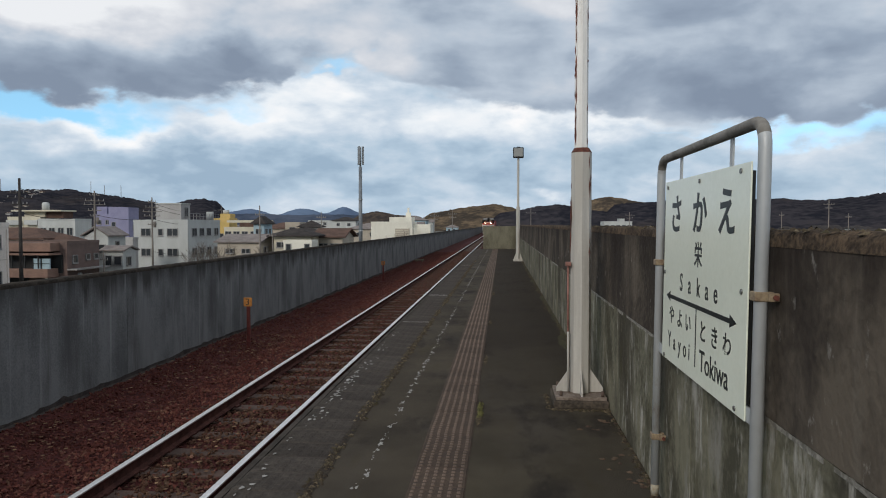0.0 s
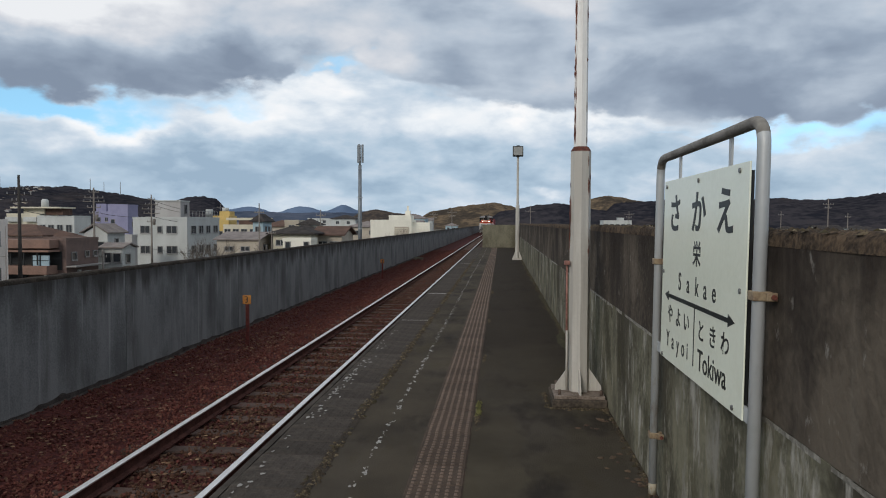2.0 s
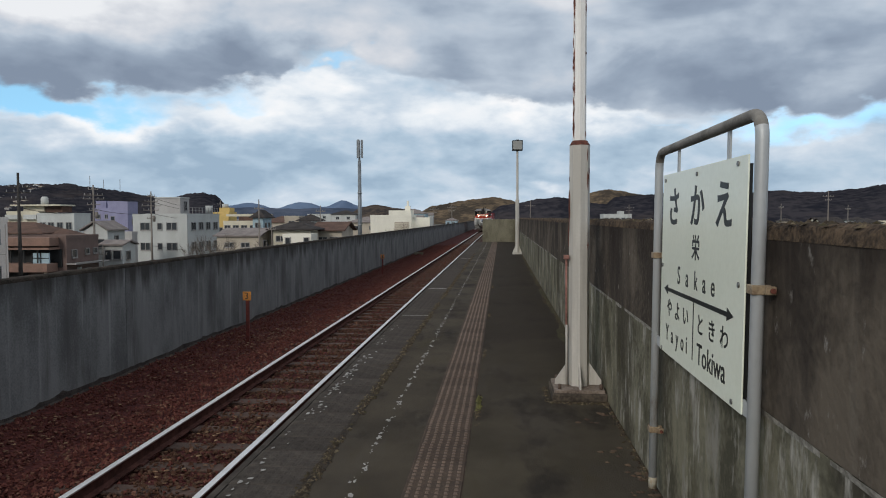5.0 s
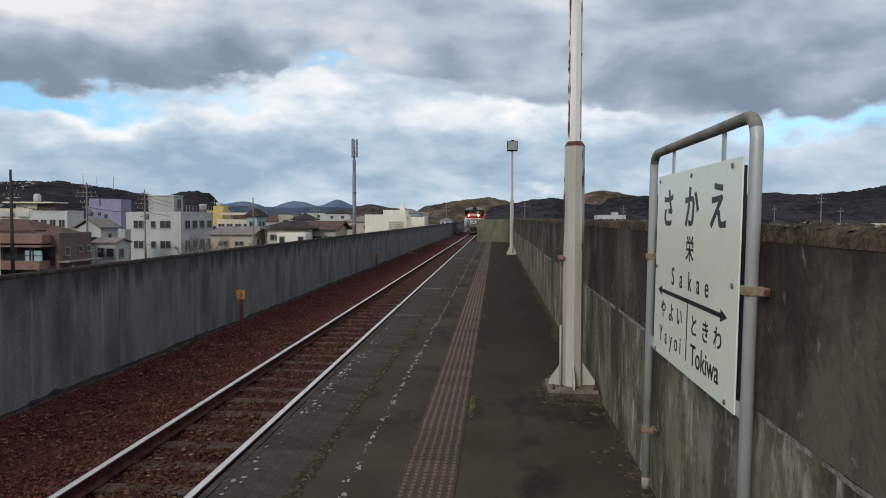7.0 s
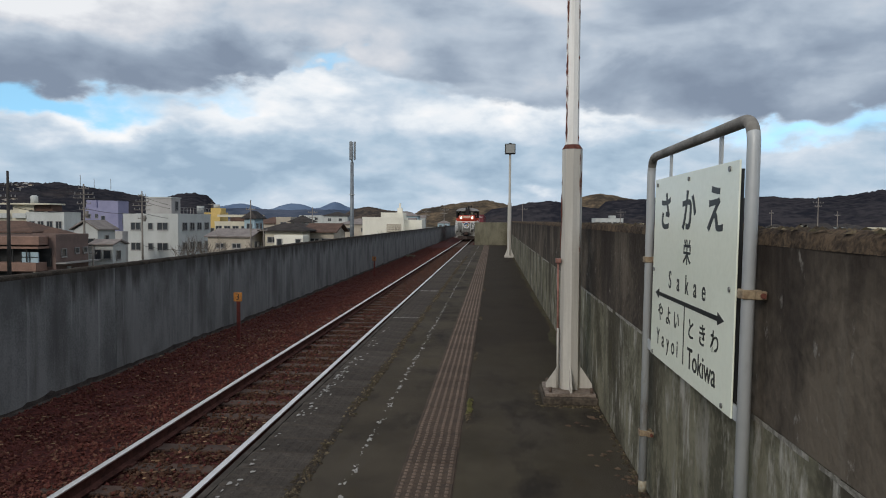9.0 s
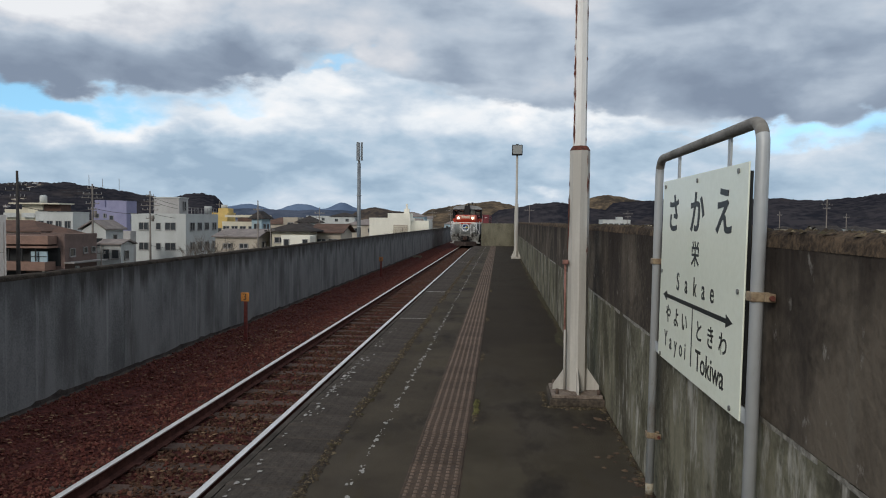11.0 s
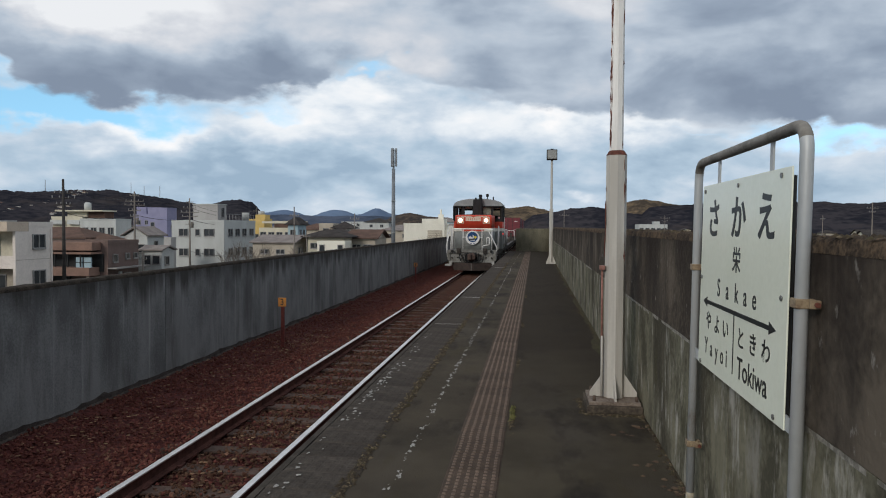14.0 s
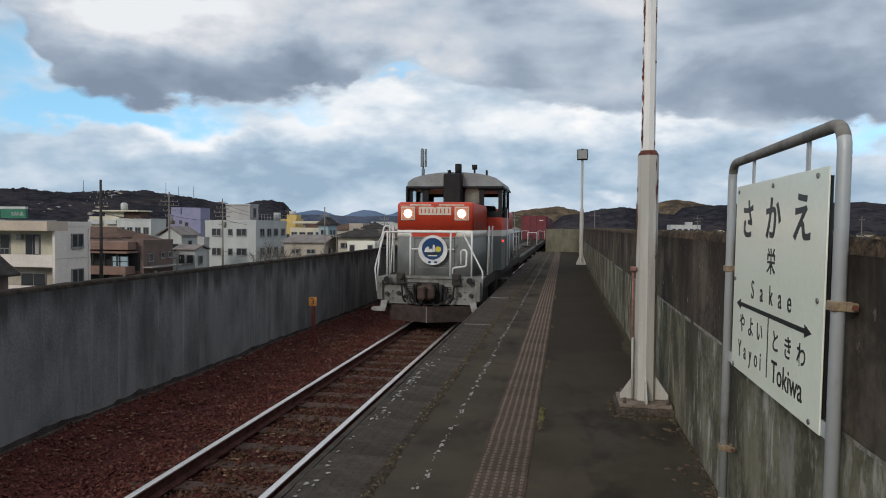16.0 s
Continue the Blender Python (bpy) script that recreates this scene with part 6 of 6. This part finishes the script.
def bare_tree(x, y, top, seed, spread=1.0):
    g_ = random.Random(seed)
    p = thing("bare_tree", "leafless winter tree with thin grey branches beside the viaduct", "tree", "bare trees", (x, y, GROUND_Z))
    h = top - GROUND_Z
    part("trunk", tube(bmesh.new(), [(0, 0, 0), (0.1, 0, h * 0.3), (0, 0.1, h * 0.6)], [0.16, 0.12, 0.08], 8), M_bark, p)
    bm = bmesh.new()

    def grow(a, d, length, r, level):
        b = a + d * length
        mid = a.lerp(b, 0.5) + Vector((g_.uniform(-1, 1), g_.uniform(-1, 1), 0.3)) * length * 0.06
        tube(bm, [a, mid, b], [r, r * 0.8, r * 0.55], 5, False)
        if level:
            for _ in range(3 if level > 1 else 4):
                q = (d + Vector((g_.uniform(-0.7, 0.7) * spread, g_.uniform(-0.7, 0.7) * spread, g_.uniform(0.0, 0.5)))).normalized()
                grow(a.lerp(b, g_.uniform(0.45, 1.0)), q, length * g_.uniform(0.55, 0.8), r * 0.55, level - 1)
    for k in range(7):
        a = 2 * math.pi * k / 7 + g_.uniform(-0.3, 0.3)
        grow(Vector((0.05, 0.05, h * g_.uniform(0.4, 0.6))), Vector((math.cos(a) * 0.6 * spread, math.sin(a) * 0.6 * spread, 1)).normalized(), h * 0.21, 0.05, 3)
    part("crown", bm, M_bark, p, "fan of thin bare branches")


bare_tree(-24.9, 60, 0.3, 1)
bare_tree(-27.4, 61, 0.0, 2)
bare_tree(-22.6, 62, 0.1, 3)
bare_tree(-13.6, 92, 0.9, 4)
bare_tree(-15.4, 95, 0.6, 5)

# ---- hills ----
M_wood_dark = material("winter_woodland", (0.044, 0.041, 0.046), (0.018, 0.019, 0.025), 1.0, scale=0.02, fine=0.12, bump=0.0, spec=0.0, mix=0.5,
                       extra=stain((0.070, 0.056, 0.048), 0.012, (1, 1, 1), 0.55, 0.7, 0.5))
# Sunlight on the tan slopes is put into this raised base colour.
M_wood_tan = material("sunlit_brown_hill", (0.165, 0.122, 0.080), (0.070, 0.056, 0.042), 1.0, scale=0.03, fine=0.12, bump=0.0, spec=0.0, mix=0.65,
                      extra=stains(stain((0.042, 0.037, 0.032), 0.02, (1, 1, 1), 0.47, 0.58, 0.85), stain((0.24, 0.17, 0.11), 0.03, (1, 1, 1), 0.58, 0.68, 0.6, 30)))
M_wood_mid = material("brown_woodland", (0.10, 0.078, 0.062), (0.045, 0.040, 0.038), 1.0, scale=0.03, fine=0.12, bump=0.0, spec=0.0, mix=0.6)
# Haze over the two distant ranges is put into these blue colours.
M_blue_low = material("hazy_blue_grey_range", (0.085, 0.10, 0.135), (0.05, 0.065, 0.095), 1.0, scale=0.006, fine=0.03, bump=0.0, spec=0.0)
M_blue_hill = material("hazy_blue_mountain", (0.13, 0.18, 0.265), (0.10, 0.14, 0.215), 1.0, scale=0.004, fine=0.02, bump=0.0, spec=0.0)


def hill(name, label, az0, az1, dist, depth, bumps, base, mat, rough=1.0, cell=0.12):
    """A ridge seen over azimuths az0 to az1 (degrees, to the right of the track); bumps: (azimuth, width, height)."""
    n, m = int((az1 - az0) / cell), 9
    vs, fs = [], []
    for i in range(n + 1):
        az = az0 + (az1 - az0) * i / n
        edge = min(1.0, (az - az0) / 1.5, (az1 - az) / 1.5)
        edge = max(0.0, edge) ** 0.6
        h = base + sum(hh * math.exp(-((az - c) / w) ** 2) for c, w, hh in bumps)
        h *= edge
        for j in range(m + 1):
            r = dist + depth * j / m
            prof = math.sin(math.pi / 2 * min(1.0, j / (m * 0.62))) if j < m * 0.62 else math.cos(math.pi / 2 * (j - m * 0.62) / (m * 0.38)) * 0.6 + 0.4
            x, y = r * math.sin(radians(az)), r * math.cos(radians(az))
            k = 0.045 * rough * noise.fractal((az * 0.9, j * 0.5, dist), 1.0, 2.0, 4) + 0.022 * rough * noise.noise((az * 7, j * 1.7, dist))
            vs.append((x, y, GROUND_Z + max(0.0, h * prof * (1 + k) + h * k * 0.6 * (j > 2))))
    for i in range(n):
        for j in range(m):
            a = i * (m + 1) + j
            fs.append((a, a + 1, a + m + 2, a + m + 1))
    me = bpy.data.meshes.new(name)
    me.from_pydata(vs, [], fs)
    me.materials.append(mat)
    for poly in me.polygons:
        poly.use_smooth = True
    ob = new(name, me)
    ob["label"], ob["category"], ob["kind"] = label, "hill", "structure"
    return ob


hill("hill_west", "dark wooded winter ridge behind the town", -62, -21.4, 820, 420, [(-33.5, 4.0, 10), (-44, 7, 10), (-24.3, 1.1, 5), (-26.2, 2.6, -6)], 45, M_wood_dark, 0.7, 0.08)
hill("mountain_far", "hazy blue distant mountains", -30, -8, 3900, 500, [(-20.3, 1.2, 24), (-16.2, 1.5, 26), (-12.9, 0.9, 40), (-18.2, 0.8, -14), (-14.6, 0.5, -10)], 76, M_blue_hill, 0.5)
hill("mountain_low", "hazy blue-grey lower range before the mountains", -27, -9, 2600, 300, [(-20, 2.0, 8), (-14, 2, 6)], 44, M_blue_low, 0.9)
hill("hill_middle", "brown low hill beyond the town", -13.2, -5.2, 1500, 300, [(-10.2, 1.3, 15), (-7.5, 1.0, 4)], 26, M_wood_mid, 0.9)
hill("hill_centre", "sunlit tan and brown hillside with patches of trees", -7.4, 4.5, 950, 350, [(-0.6, 2.2, 17), (-3.6, 1.6, 8)], 26, M_wood_tan, 0.8, 0.06)
hill("hill_east_near", "dark wooded hill slope", -1.6, 13, 760, 160, [(2.5, 2.0, 4), (5.0, 2.5, 9)], 23, M_wood_dark, 0.6, 0.06)
hill("hill_east_far", "tan hill crest beyond the dark woods", 5, 14, 1500, 200, [(8.6, 2.2, 17)], 54, M_wood_tan, 0.6)
hill("hill_east", "long dark wooded winter ridge", 7.5, 55, 700, 360, [(12.5, 3, 5), (20.5, 3.0, 6), (30, 5, 14), (42, 6, 18)], 33.5, M_wood_dark, 0.7, 0.08)
for az, h0, top in ((-31.6, 40, 62), (-30.7, 40, 57), (-29.6, 38, 58), (-37.2, 40, 62)):
    x, y = 1100 * math.sin(radians(az)), 1100 * math.cos(radians(az))
    m_ = thing("radio_mast", "thin radio mast on the wooded ridge", "mast", "masts on the ridge", (x, y, 0))
    part("mast", tube(bmesh.new(), [(0, 0, h0 - 10), (0, 0, top)], [0.45, 0.3], 6), M_util, m_)


# ---- pieces of the platform and the track ----
rng = random.Random(4)


def knob(bm, x, y, z, rx, ry, h):
    a = [bm.verts.new((x + sx * rx, y + sy * ry, z)) for sx, sy in ((-1, -1), (1, -1), (1, 1), (-1, 1))]
    b = [bm.verts.new((x + sx * rx * 0.6, y + sy * ry * 0.75, z + h)) for sx, sy in ((-1, -1), (1, -1), (1, 1), (-1, 1))]
    bm.faces.new(b)
    for k in range(4):
        bm.faces.new((a[k], a[(k + 1) % 4], b[(k + 1) % 4], b[k]))


def slab(bm, x0, x1, y0, y1, z0, z1, c=0.006):
    """A block with a chamfered top and no underside."""
    rings = [[bm.verts.new(p) for p in ((x0 + i, y0 + i, z), (x1 - i, y0 + i, z), (x1 - i, y1 - i, z), (x0 + i, y1 - i, z))] for i, z in ((0, z0), (0, z1 - c), (c, z1))]
    for a, b in zip(rings, rings[1:]):
        for k in range(4):
            bm.faces.new((a[k], a[(k + 1) % 4], b[(k + 1) % 4], b[k]))
    bm.faces.new(rings[-1])
    return bm


# ribbed paving blocks along the platform edge
blocks = []
for v in range(3):
    bm = slab(bmesh.new(), -0.225, 0.225, 0.003, 0.297, -0.03, 0.0, 0.005)
    for i in range(6):
        for j in range(4):
            knob(bm, -0.1875 + 0.075 * i, 0.0405 + 0.072 * j, 0.0, 0.027, 0.026, 0.0035)
    blocks.append(mesh_of("paving_block", bm, M_edge))
for k in range(170):
    y = -6.0 + 0.30 * k
    if y > 43.8:
        break
    piece("paving_block", blocks[k % 3], coping, pose(-1.352 + rng.uniform(-0.003, 0.003), y, rng.uniform(-0.003, 0.002), rng.uniform(-0.5, 0.5), rng.uniform(-0.5, 0.5), rng.uniform(-0.5, 0.5)))
part("edge_nosing", boxes((EDGE_X - 0.002, -1.58, -14, 44.2, -0.012, 0.0005)), M_edge, coping)

# dirt in the joint between paving and asphalt
bm = bmesh.new()
prev = None
for k in range(480):
    y = -4 + 0.1 * k
    w0, w1 = 0.018 + 0.024 * abs(noise.noise((y * 2.1, 2, 0))), 0.014 + 0.034 * abs(noise.noise((y * 1.3, 6, 0)))
    ring = [bm.verts.new((-1.118 - w0, y, 0.0065)), bm.verts.new((-1.105 + w1, y, 0.0025))]
    if prev:
        bm.faces.new((prev[0], ring[0], ring[1], prev[1]))
    prev = ring
structure("joint_dirt", bm, M_moss, "dark earth and moss filling the joint in the paving", "dirt")

# moss along the foot of the wall
M_green_moss = material("olive_moss", (0.058, 0.050, 0.020), (0.030, 0.026, 0.013), 1.0, scale=9, fine=80, bump=0.6)
bm = bmesh.new()
prev = None
for k in range(340):
    y = 6.6 + 0.1 * k
    w0 = max(0.004, (0.06 + 0.16 * noise.noise((y * 0.6, 4, 0)) + 0.07 * noise.noise((y * 3.7, 9, 0))) * min(1, (y - 6.5) / 2))
    ring = [bm.verts.new((WALL_R - 0.004, y, 0.006)), bm.verts.new((WALL_R - 0.01 - w0, y, 0.0022))]
    if prev:
        bm.faces.new((prev[0], ring[0], ring[1], prev[1]))
    prev = ring
structure("wall_foot_moss", bm, M_green_moss, "olive moss creeping out from the foot of the wall", "moss")

# ragged dark band along the foot of the other wall
M_foot_band = material("dark_foot_band", (0.078, 0.066, 0.060), (0.040, 0.033, 0.030), 1.0, scale=6, fine=60, bump=0.4, spec=0.05)
bm = bmesh.new()
prev = None
for k in range(700):
    y = 2 + 0.1 * k
    h_ = 0.055 + 0.05 * noise.noise((y * 0.9, 2, 4)) + 0.06 * max(0.0, noise.noise((y * 4.3, 7, 1)))
    z0 = bed(WALL_L + 0.01, y)
    ring = [bm.verts.new((WALL_L + 0.05, y, z0 + 0.004)), bm.verts.new((WALL_L + 0.003, y, z0 + 0.02)), bm.verts.new((WALL_L + 0.0025, y, z0 + 0.02 + h_))]
    if prev:
        for a in range(2):
            bm.faces.new((prev[a], prev[a + 1], ring[a + 1], ring[a]))
    prev = ring
structure("wall_foot_dirt", bm, M_foot_band, "ragged dark band along the foot of the wall", "dirt")

# tactile strip
tactile = structure("tactile_strip", boxes((-0.545, -0.205, -6, 44.0, -0.01, 0.0015)), M_tactile, "red-brown tactile paving strip with raised bars", "tactile paving")
bm = slab(bmesh.new(), -0.165, 0.165, 0.002, 0.328, -0.01, 0.006, 0.003)
for i in range(6):
    for j in range(6):
        knob(bm, -0.135 + 0.054 * i, 0.0275 + 0.055 * j, 0.006, 0.0115, 0.0165, 0.0042)
for f_i, fc in enumerate(bm.faces):
    fc.material_index = 1 if f_i >= 9 else 0
tile = mesh_of("tile", bm, M_tactile, M_bar)
for k in range(150):
    y = -5.21 + 0.33 * k
    if y > 43.6:
        break
    piece("tile", tile, tactile, pose(-0.375 + rng.uniform(-0.002, 0.002), y, rng.uniform(-0.001, 0.001), rng.uniform(-0.3, 0.3), 0, rng.uniform(-0.4, 0.4)))


def blot(bm, x, y, rx, ry, z=0.0035, n=9):
    pts = []
    for k in range(n):
        a = 2 * math.pi * k / n
        r = 0.45 + 0.75 * rng.random()
        pts.append(bm.verts.new((x + rx * r * math.cos(a), y + ry * r * math.sin(a), z)))
    bm.faces.new(pts)


# worn painted marks
bm = bmesh.new()
y = 1.5
while y < 43:
    step = 0.15 if y < 14 else 0.11
    for _ in range(1 if rng.random() < 0.75 else 2):
        s = rng.uniform(0.5, 1.15)
        if y > 13 and rng.random() < 0.35:
            continue
        cx, cy = -0.84 + rng.uniform(-0.015, 0.015), y + rng.uniform(-0.04, 0.04)
        for _ in range(4):
            blot(bm, cx + rng.gauss(0, 0.009), cy + rng.gauss(0, 0.020), rng.uniform(0.006, 0.015) * s, rng.uniform(0.010, 0.030) * s, 0.0035 + rng.uniform(0, 0.0006), 7)
        if rng.random() < 0.7:
            blot(bm, cx + rng.gauss(0, 0.02), cy + rng.uniform(-0.1, 0.1), rng.uniform(0.003, 0.007), rng.uniform(0.004, 0.012), 0.0035, 6)
    y += step * rng.uniform(0.7, 1.25)
tagged(structure("worn_line", bm, M_paint, "worn white dotted line on the asphalt", "line"), kind="structure")
bm = bmesh.new()
for y0, n in ((5.4, 14), (6.2, 26), (6.9, 22), (7.6, 16), (8.6, 8), (3.9, 7), (9.6, 7), (4.6, 5)):
    for k in range(n):
        blot(bm, -1.52 + abs(rng.gauss(0, 0.05)), y0 + rng.gauss(0, 0.18), rng.uniform(0.005, 0.022), rng.uniform(0.008, 0.035), 0.0075 + rng.uniform(0, 0.0006), 7)
for k in range(16):
    blot(bm, -1.55 + 0.027 * k, 10.9 + rng.uniform(-0.02, 0.02), 0.011, 0.045, 0.0075)
for y0, x0 in ((15.1, -1.57), (26.3, -1.5)):
    for k in range(26):
        blot(bm, x0 + 0.0155 * k, y0 + rng.uniform(-0.012, 0.012), 0.018, 0.06, 0.0075 + 0.0001 * (k % 3), 7)
structure("paint_marks", bm, M_paint, "flaking white paint marks on the platform edge", "paint mark")


def lumps(name, label, spots, mat, n_side=5, flat=0.5):
    """Many small irregular lumps in one mesh."""
    vs, fs = [], []
    for x, y, z, r in spots:
        b = len(vs)
        t0 = rng.uniform(0, 6.28)
        for k in range(n_side):
            a = t0 + 2 * math.pi * k / n_side
            q = r * rng.uniform(0.7, 1.25)
            vs.append((x + q * math.cos(a), y + q * math.sin(a), z - 0.3 * r * flat))
        vs.append((x + rng.uniform(-0.3, 0.3) * r, y + rng.uniform(-0.3, 0.3) * r, z + r * flat * rng.uniform(0.6, 1.3)))
        for k in range(n_side):
            fs.append((b + k, b + (k + 1) % n_side, b + n_side))
    me = bpy.data.meshes.new(name)
    me.from_pydata(vs, [], fs)
    me.materials.append(mat)
    return tagged(new(name, me), label, name.split("_")[-1], kind="stuff")


spots = []
for k in range(6500):
    y = rng.uniform(-1, 30)
    d = noise.noise((y * 0.9, 0, 3)) + 0.45 * noise.noise((y * 3.7, 0, 8))
    if d > -0.42 + 0.3 * rng.random():
        spots.append((-1.115 + rng.gauss(0, 0.017 + 0.012 * max(0, d)), y, 0.004, rng.uniform(0.007, 0.024)))
for k in range(260):
    y = rng.choice((5.55, 5.75, 7.9, 11.0, 15.5)) + rng.gauss(0, 0.14)
    spots.append((-0.19 + abs(rng.gauss(0, 0.018)), y, 0.002, rng.uniform(0.006, 0.018)))
for k in range(3600):
    y = 2 + 40 * rng.random()
    spots.append((WALL_R - 0.01 - abs(rng.gauss(0, 0.02 + 0.07 * max(0, noise.noise((y * 0.5, 4, 1)) + 0.25))), y, 0.001, rng.uniform(0.006, 0.022)))
for k in range(240):
    a = rng.uniform(0, 1)
    spots.append((0.685 + rng.uniform(-0.27, 0.24), 5.845 - abs(rng.gauss(0, 0.025)), 0.002, rng.uniform(0.006, 0.02)) if a < 0.7 else (0.42 - abs(rng.gauss(0, 0.02)), 6.12 + rng.uniform(-0.27, 0.27), 0.002, rng.uniform(0.006, 0.02)))
for k in range(1500):
    y = 1.2 + 16 * rng.random() ** 1.6
    if noise.noise((y * 1.9, 7, 2)) + rng.uniform(-0.3, 0.3) > -0.1:
        spots.append((WALL_R + rng.uniform(0.0, 0.19), y, 1.528 + rng.uniform(-0.004, 0.006), rng.uniform(0.006, 0.020)))
green = [(-0.185 + abs(rng.gauss(0, 0.014)), 5.72 + rng.gauss(0, 0.10), 0.006, rng.uniform(0.008, 0.018)) for k in range(46)]
lumps("green_weeds", "small olive-green weed tuft beside the tactile strip", green, material("olive_weed", (0.13, 0.125, 0.045), (0.07, 0.07, 0.025), 1.0, scale=12, fine=80, bump=0.4), 5, 1.1)
lumps("dry_weeds", "brown moss and dry weeds in the platform joints", spots, M_weed)
spots = []
for cx, cy, n, sp in ((0.74, 4.6, 6, 0.07), (0.83, 4.2, 14, 0.05), (0.70, 5.3, 4, 0.07), (0.83, 5.5, 9, 0.05), (0.82, 3.9, 10, 0.06)):
    for k in range(n):
        spots.append((min(0.89, cx + rng.gauss(0, sp)), cy + rng.gauss(0, sp * 1.2), 0.004, rng.uniform(0.012, 0.028)))
lumps("fallen_leaves", "dark brown fallen leaves on the asphalt by the wall", spots, M_old_leaf, 5, 0.25)

# sleepers
sl = slab(bmesh.new(), -1.0, 1.0, -0.105, 0.105, -0.14, 0.0, 0.012)
sleeper = mesh_of("sleeper", sl, M_sleeper)
fix = bmesh.new()
box(fix, -0.09, -0.045, -0.06, 0.06, 0.0, 0.022)
box(fix, 0.045, 0.09, -0.06, 0.06, 0.0, 0.022)
plate = mesh_of("rail_clip", fix, M_rail)
for k in range(-22, 190):
    y = 0.5 + 0.62 * k
    s_ = piece("sleeper", sleeper, ballast, pose(TRACK_X + rng.uniform(-0.03, 0.03), y, RAIL_Z - 0.143 + rng.uniform(-0.006, 0), 0, 0, rng.uniform(-0.8, 0.8)))
    if 0 < y < 40:
        for side in (-1, 1):
            piece("rail_clip", plate, s_, pose(side * 0.566, 0, 0))

# ballast stones
g = np.random.default_rng(7)
N = 70000
yy = 2.5 + 62 * g.random(N) ** 1.75
xx = g.uniform(WALL_L + 0.03, -1.68, N)
off = np.abs(np.abs(xx - TRACK_X) - 0.566)
near_sl = np.abs(((yy - 0.5 + 0.31) % 0.62) - 0.31)
keep = (off > 0.075) & ~((near_sl < 0.10) & (np.abs(xx - TRACK_X) < 0.98) & (g.random(N) < 0.42) & (xx - TRACK_X > -0.64))
xx, yy = xx[keep], yy[keep]
n = len(xx)
rad = g.uniform(0.012, 0.029, n)
zz = np.array([bed(a, b) for a, b in zip(xx, yy)]) + rad * g.uniform(0.0, 0.9, n) + np.where(np.abs(xx - TRACK_X) < 1.6, 0.02, 0.0) + np.where((xx - TRACK_X < -0.64) & (xx - TRACK_X > -1.4), 0.04, 0.0)
base = np.array([(1, 0, 0), (-1, 0, 0), (0, 1, 0), (0, -1, 0), (0, 0, 0.75), (0, 0, -0.75)], float)
pts = base[None] * (rad[:, None, None] * g.uniform(0.65, 1.35, (n, 6, 1)))
ang = g.uniform(0, 6.283, (n, 2))
ca, sa, cb, sb = np.cos(ang[:, 0]), np.sin(ang[:, 0]), np.cos(ang[:, 1]), np.sin(ang[:, 1])
x1 = pts[:, :, 0] * ca[:, None] - pts[:, :, 1] * sa[:, None]
y1 = pts[:, :, 0] * sa[:, None] + pts[:, :, 1] * ca[:, None]
y2 = y1 * cb[:, None] - pts[:, :, 2] * sb[:, None]
z2 = y1 * sb[:, None] + pts[:, :, 2] * cb[:, None]
vv = np.stack([x1 + xx[:, None], y2 + yy[:, None], z2 + zz[:, None]], 2).reshape(-1, 3)
tri = np.array([(0, 2, 4), (2, 1, 4), (1, 3, 4), (3, 0, 4), (2, 0, 5), (1, 2, 5), (3, 1, 5), (0, 3, 5)])
vv = vv.reshape(n, 6, 3)
inner = (xx - TRACK_X > -0.53) & (g.random(n) < 0.85)
for chosen, mat_, words in ((~inner, M_stone, "loose rust-red crushed stones of the ballast"), (inner, M_stone_brown, "loose dark brown crushed stones between the rails")):
    k = int(chosen.sum())
    me = bpy.data.meshes.new("ballast_stones")
    me.from_pydata(vv[chosen].reshape(-1, 3).tolist(), [], (tri[None] + 6 * np.arange(k)[:, None, None]).reshape(-1, 3).tolist())
    me.materials.append(mat_)
    tagged(new("ballast_stones", me), words, "ballast", kind="stuff")
spots = []
for cx, cy, n, sp in ((-5.0, 14.3, 150, 0.45), (-4.9, 15.6, 70, 0.5), (-5.6, 7.6, 50, 0.4), (-5.2, 8.5, 50, 0.5), (-5.5, 11.5, 60, 0.5), (-2.9, 8.0, 40, 0.3), (-3.2, 11, 60, 0.9), (-5.7, 20, 60, 1.2), (-3.1, 6.5, 30, 0.3)):
    for k in range(n):
        x, y = cx + rng.gauss(0, sp), cy + rng.gauss(0, sp * 1.5)
        if WALL_L + 0.05 < x < -1.7:
            spots.append((x, y, bed(x, y) + 0.045, rng.uniform(0.014, 0.03)))
lumps("leaf_litter", "ochre dead leaves scattered over the ballast", spots, M_leaf, 5, 0.2)


# ---- motion ----
def motions():
    for ob, back, height in TRAIN:
        walk(ob, [(t * 0.5, pose(TRACK_X, train_y(t * 0.5) + back, RAIL_Z + height)) for t in range(33)])
    for w, y in wheelsets:
        walk(w, [(k / 30, pose(0, y, 0.43, math.degrees((train_y(0) - train_y(k / 30)) / 0.43))) for k in range(481)])


motions()
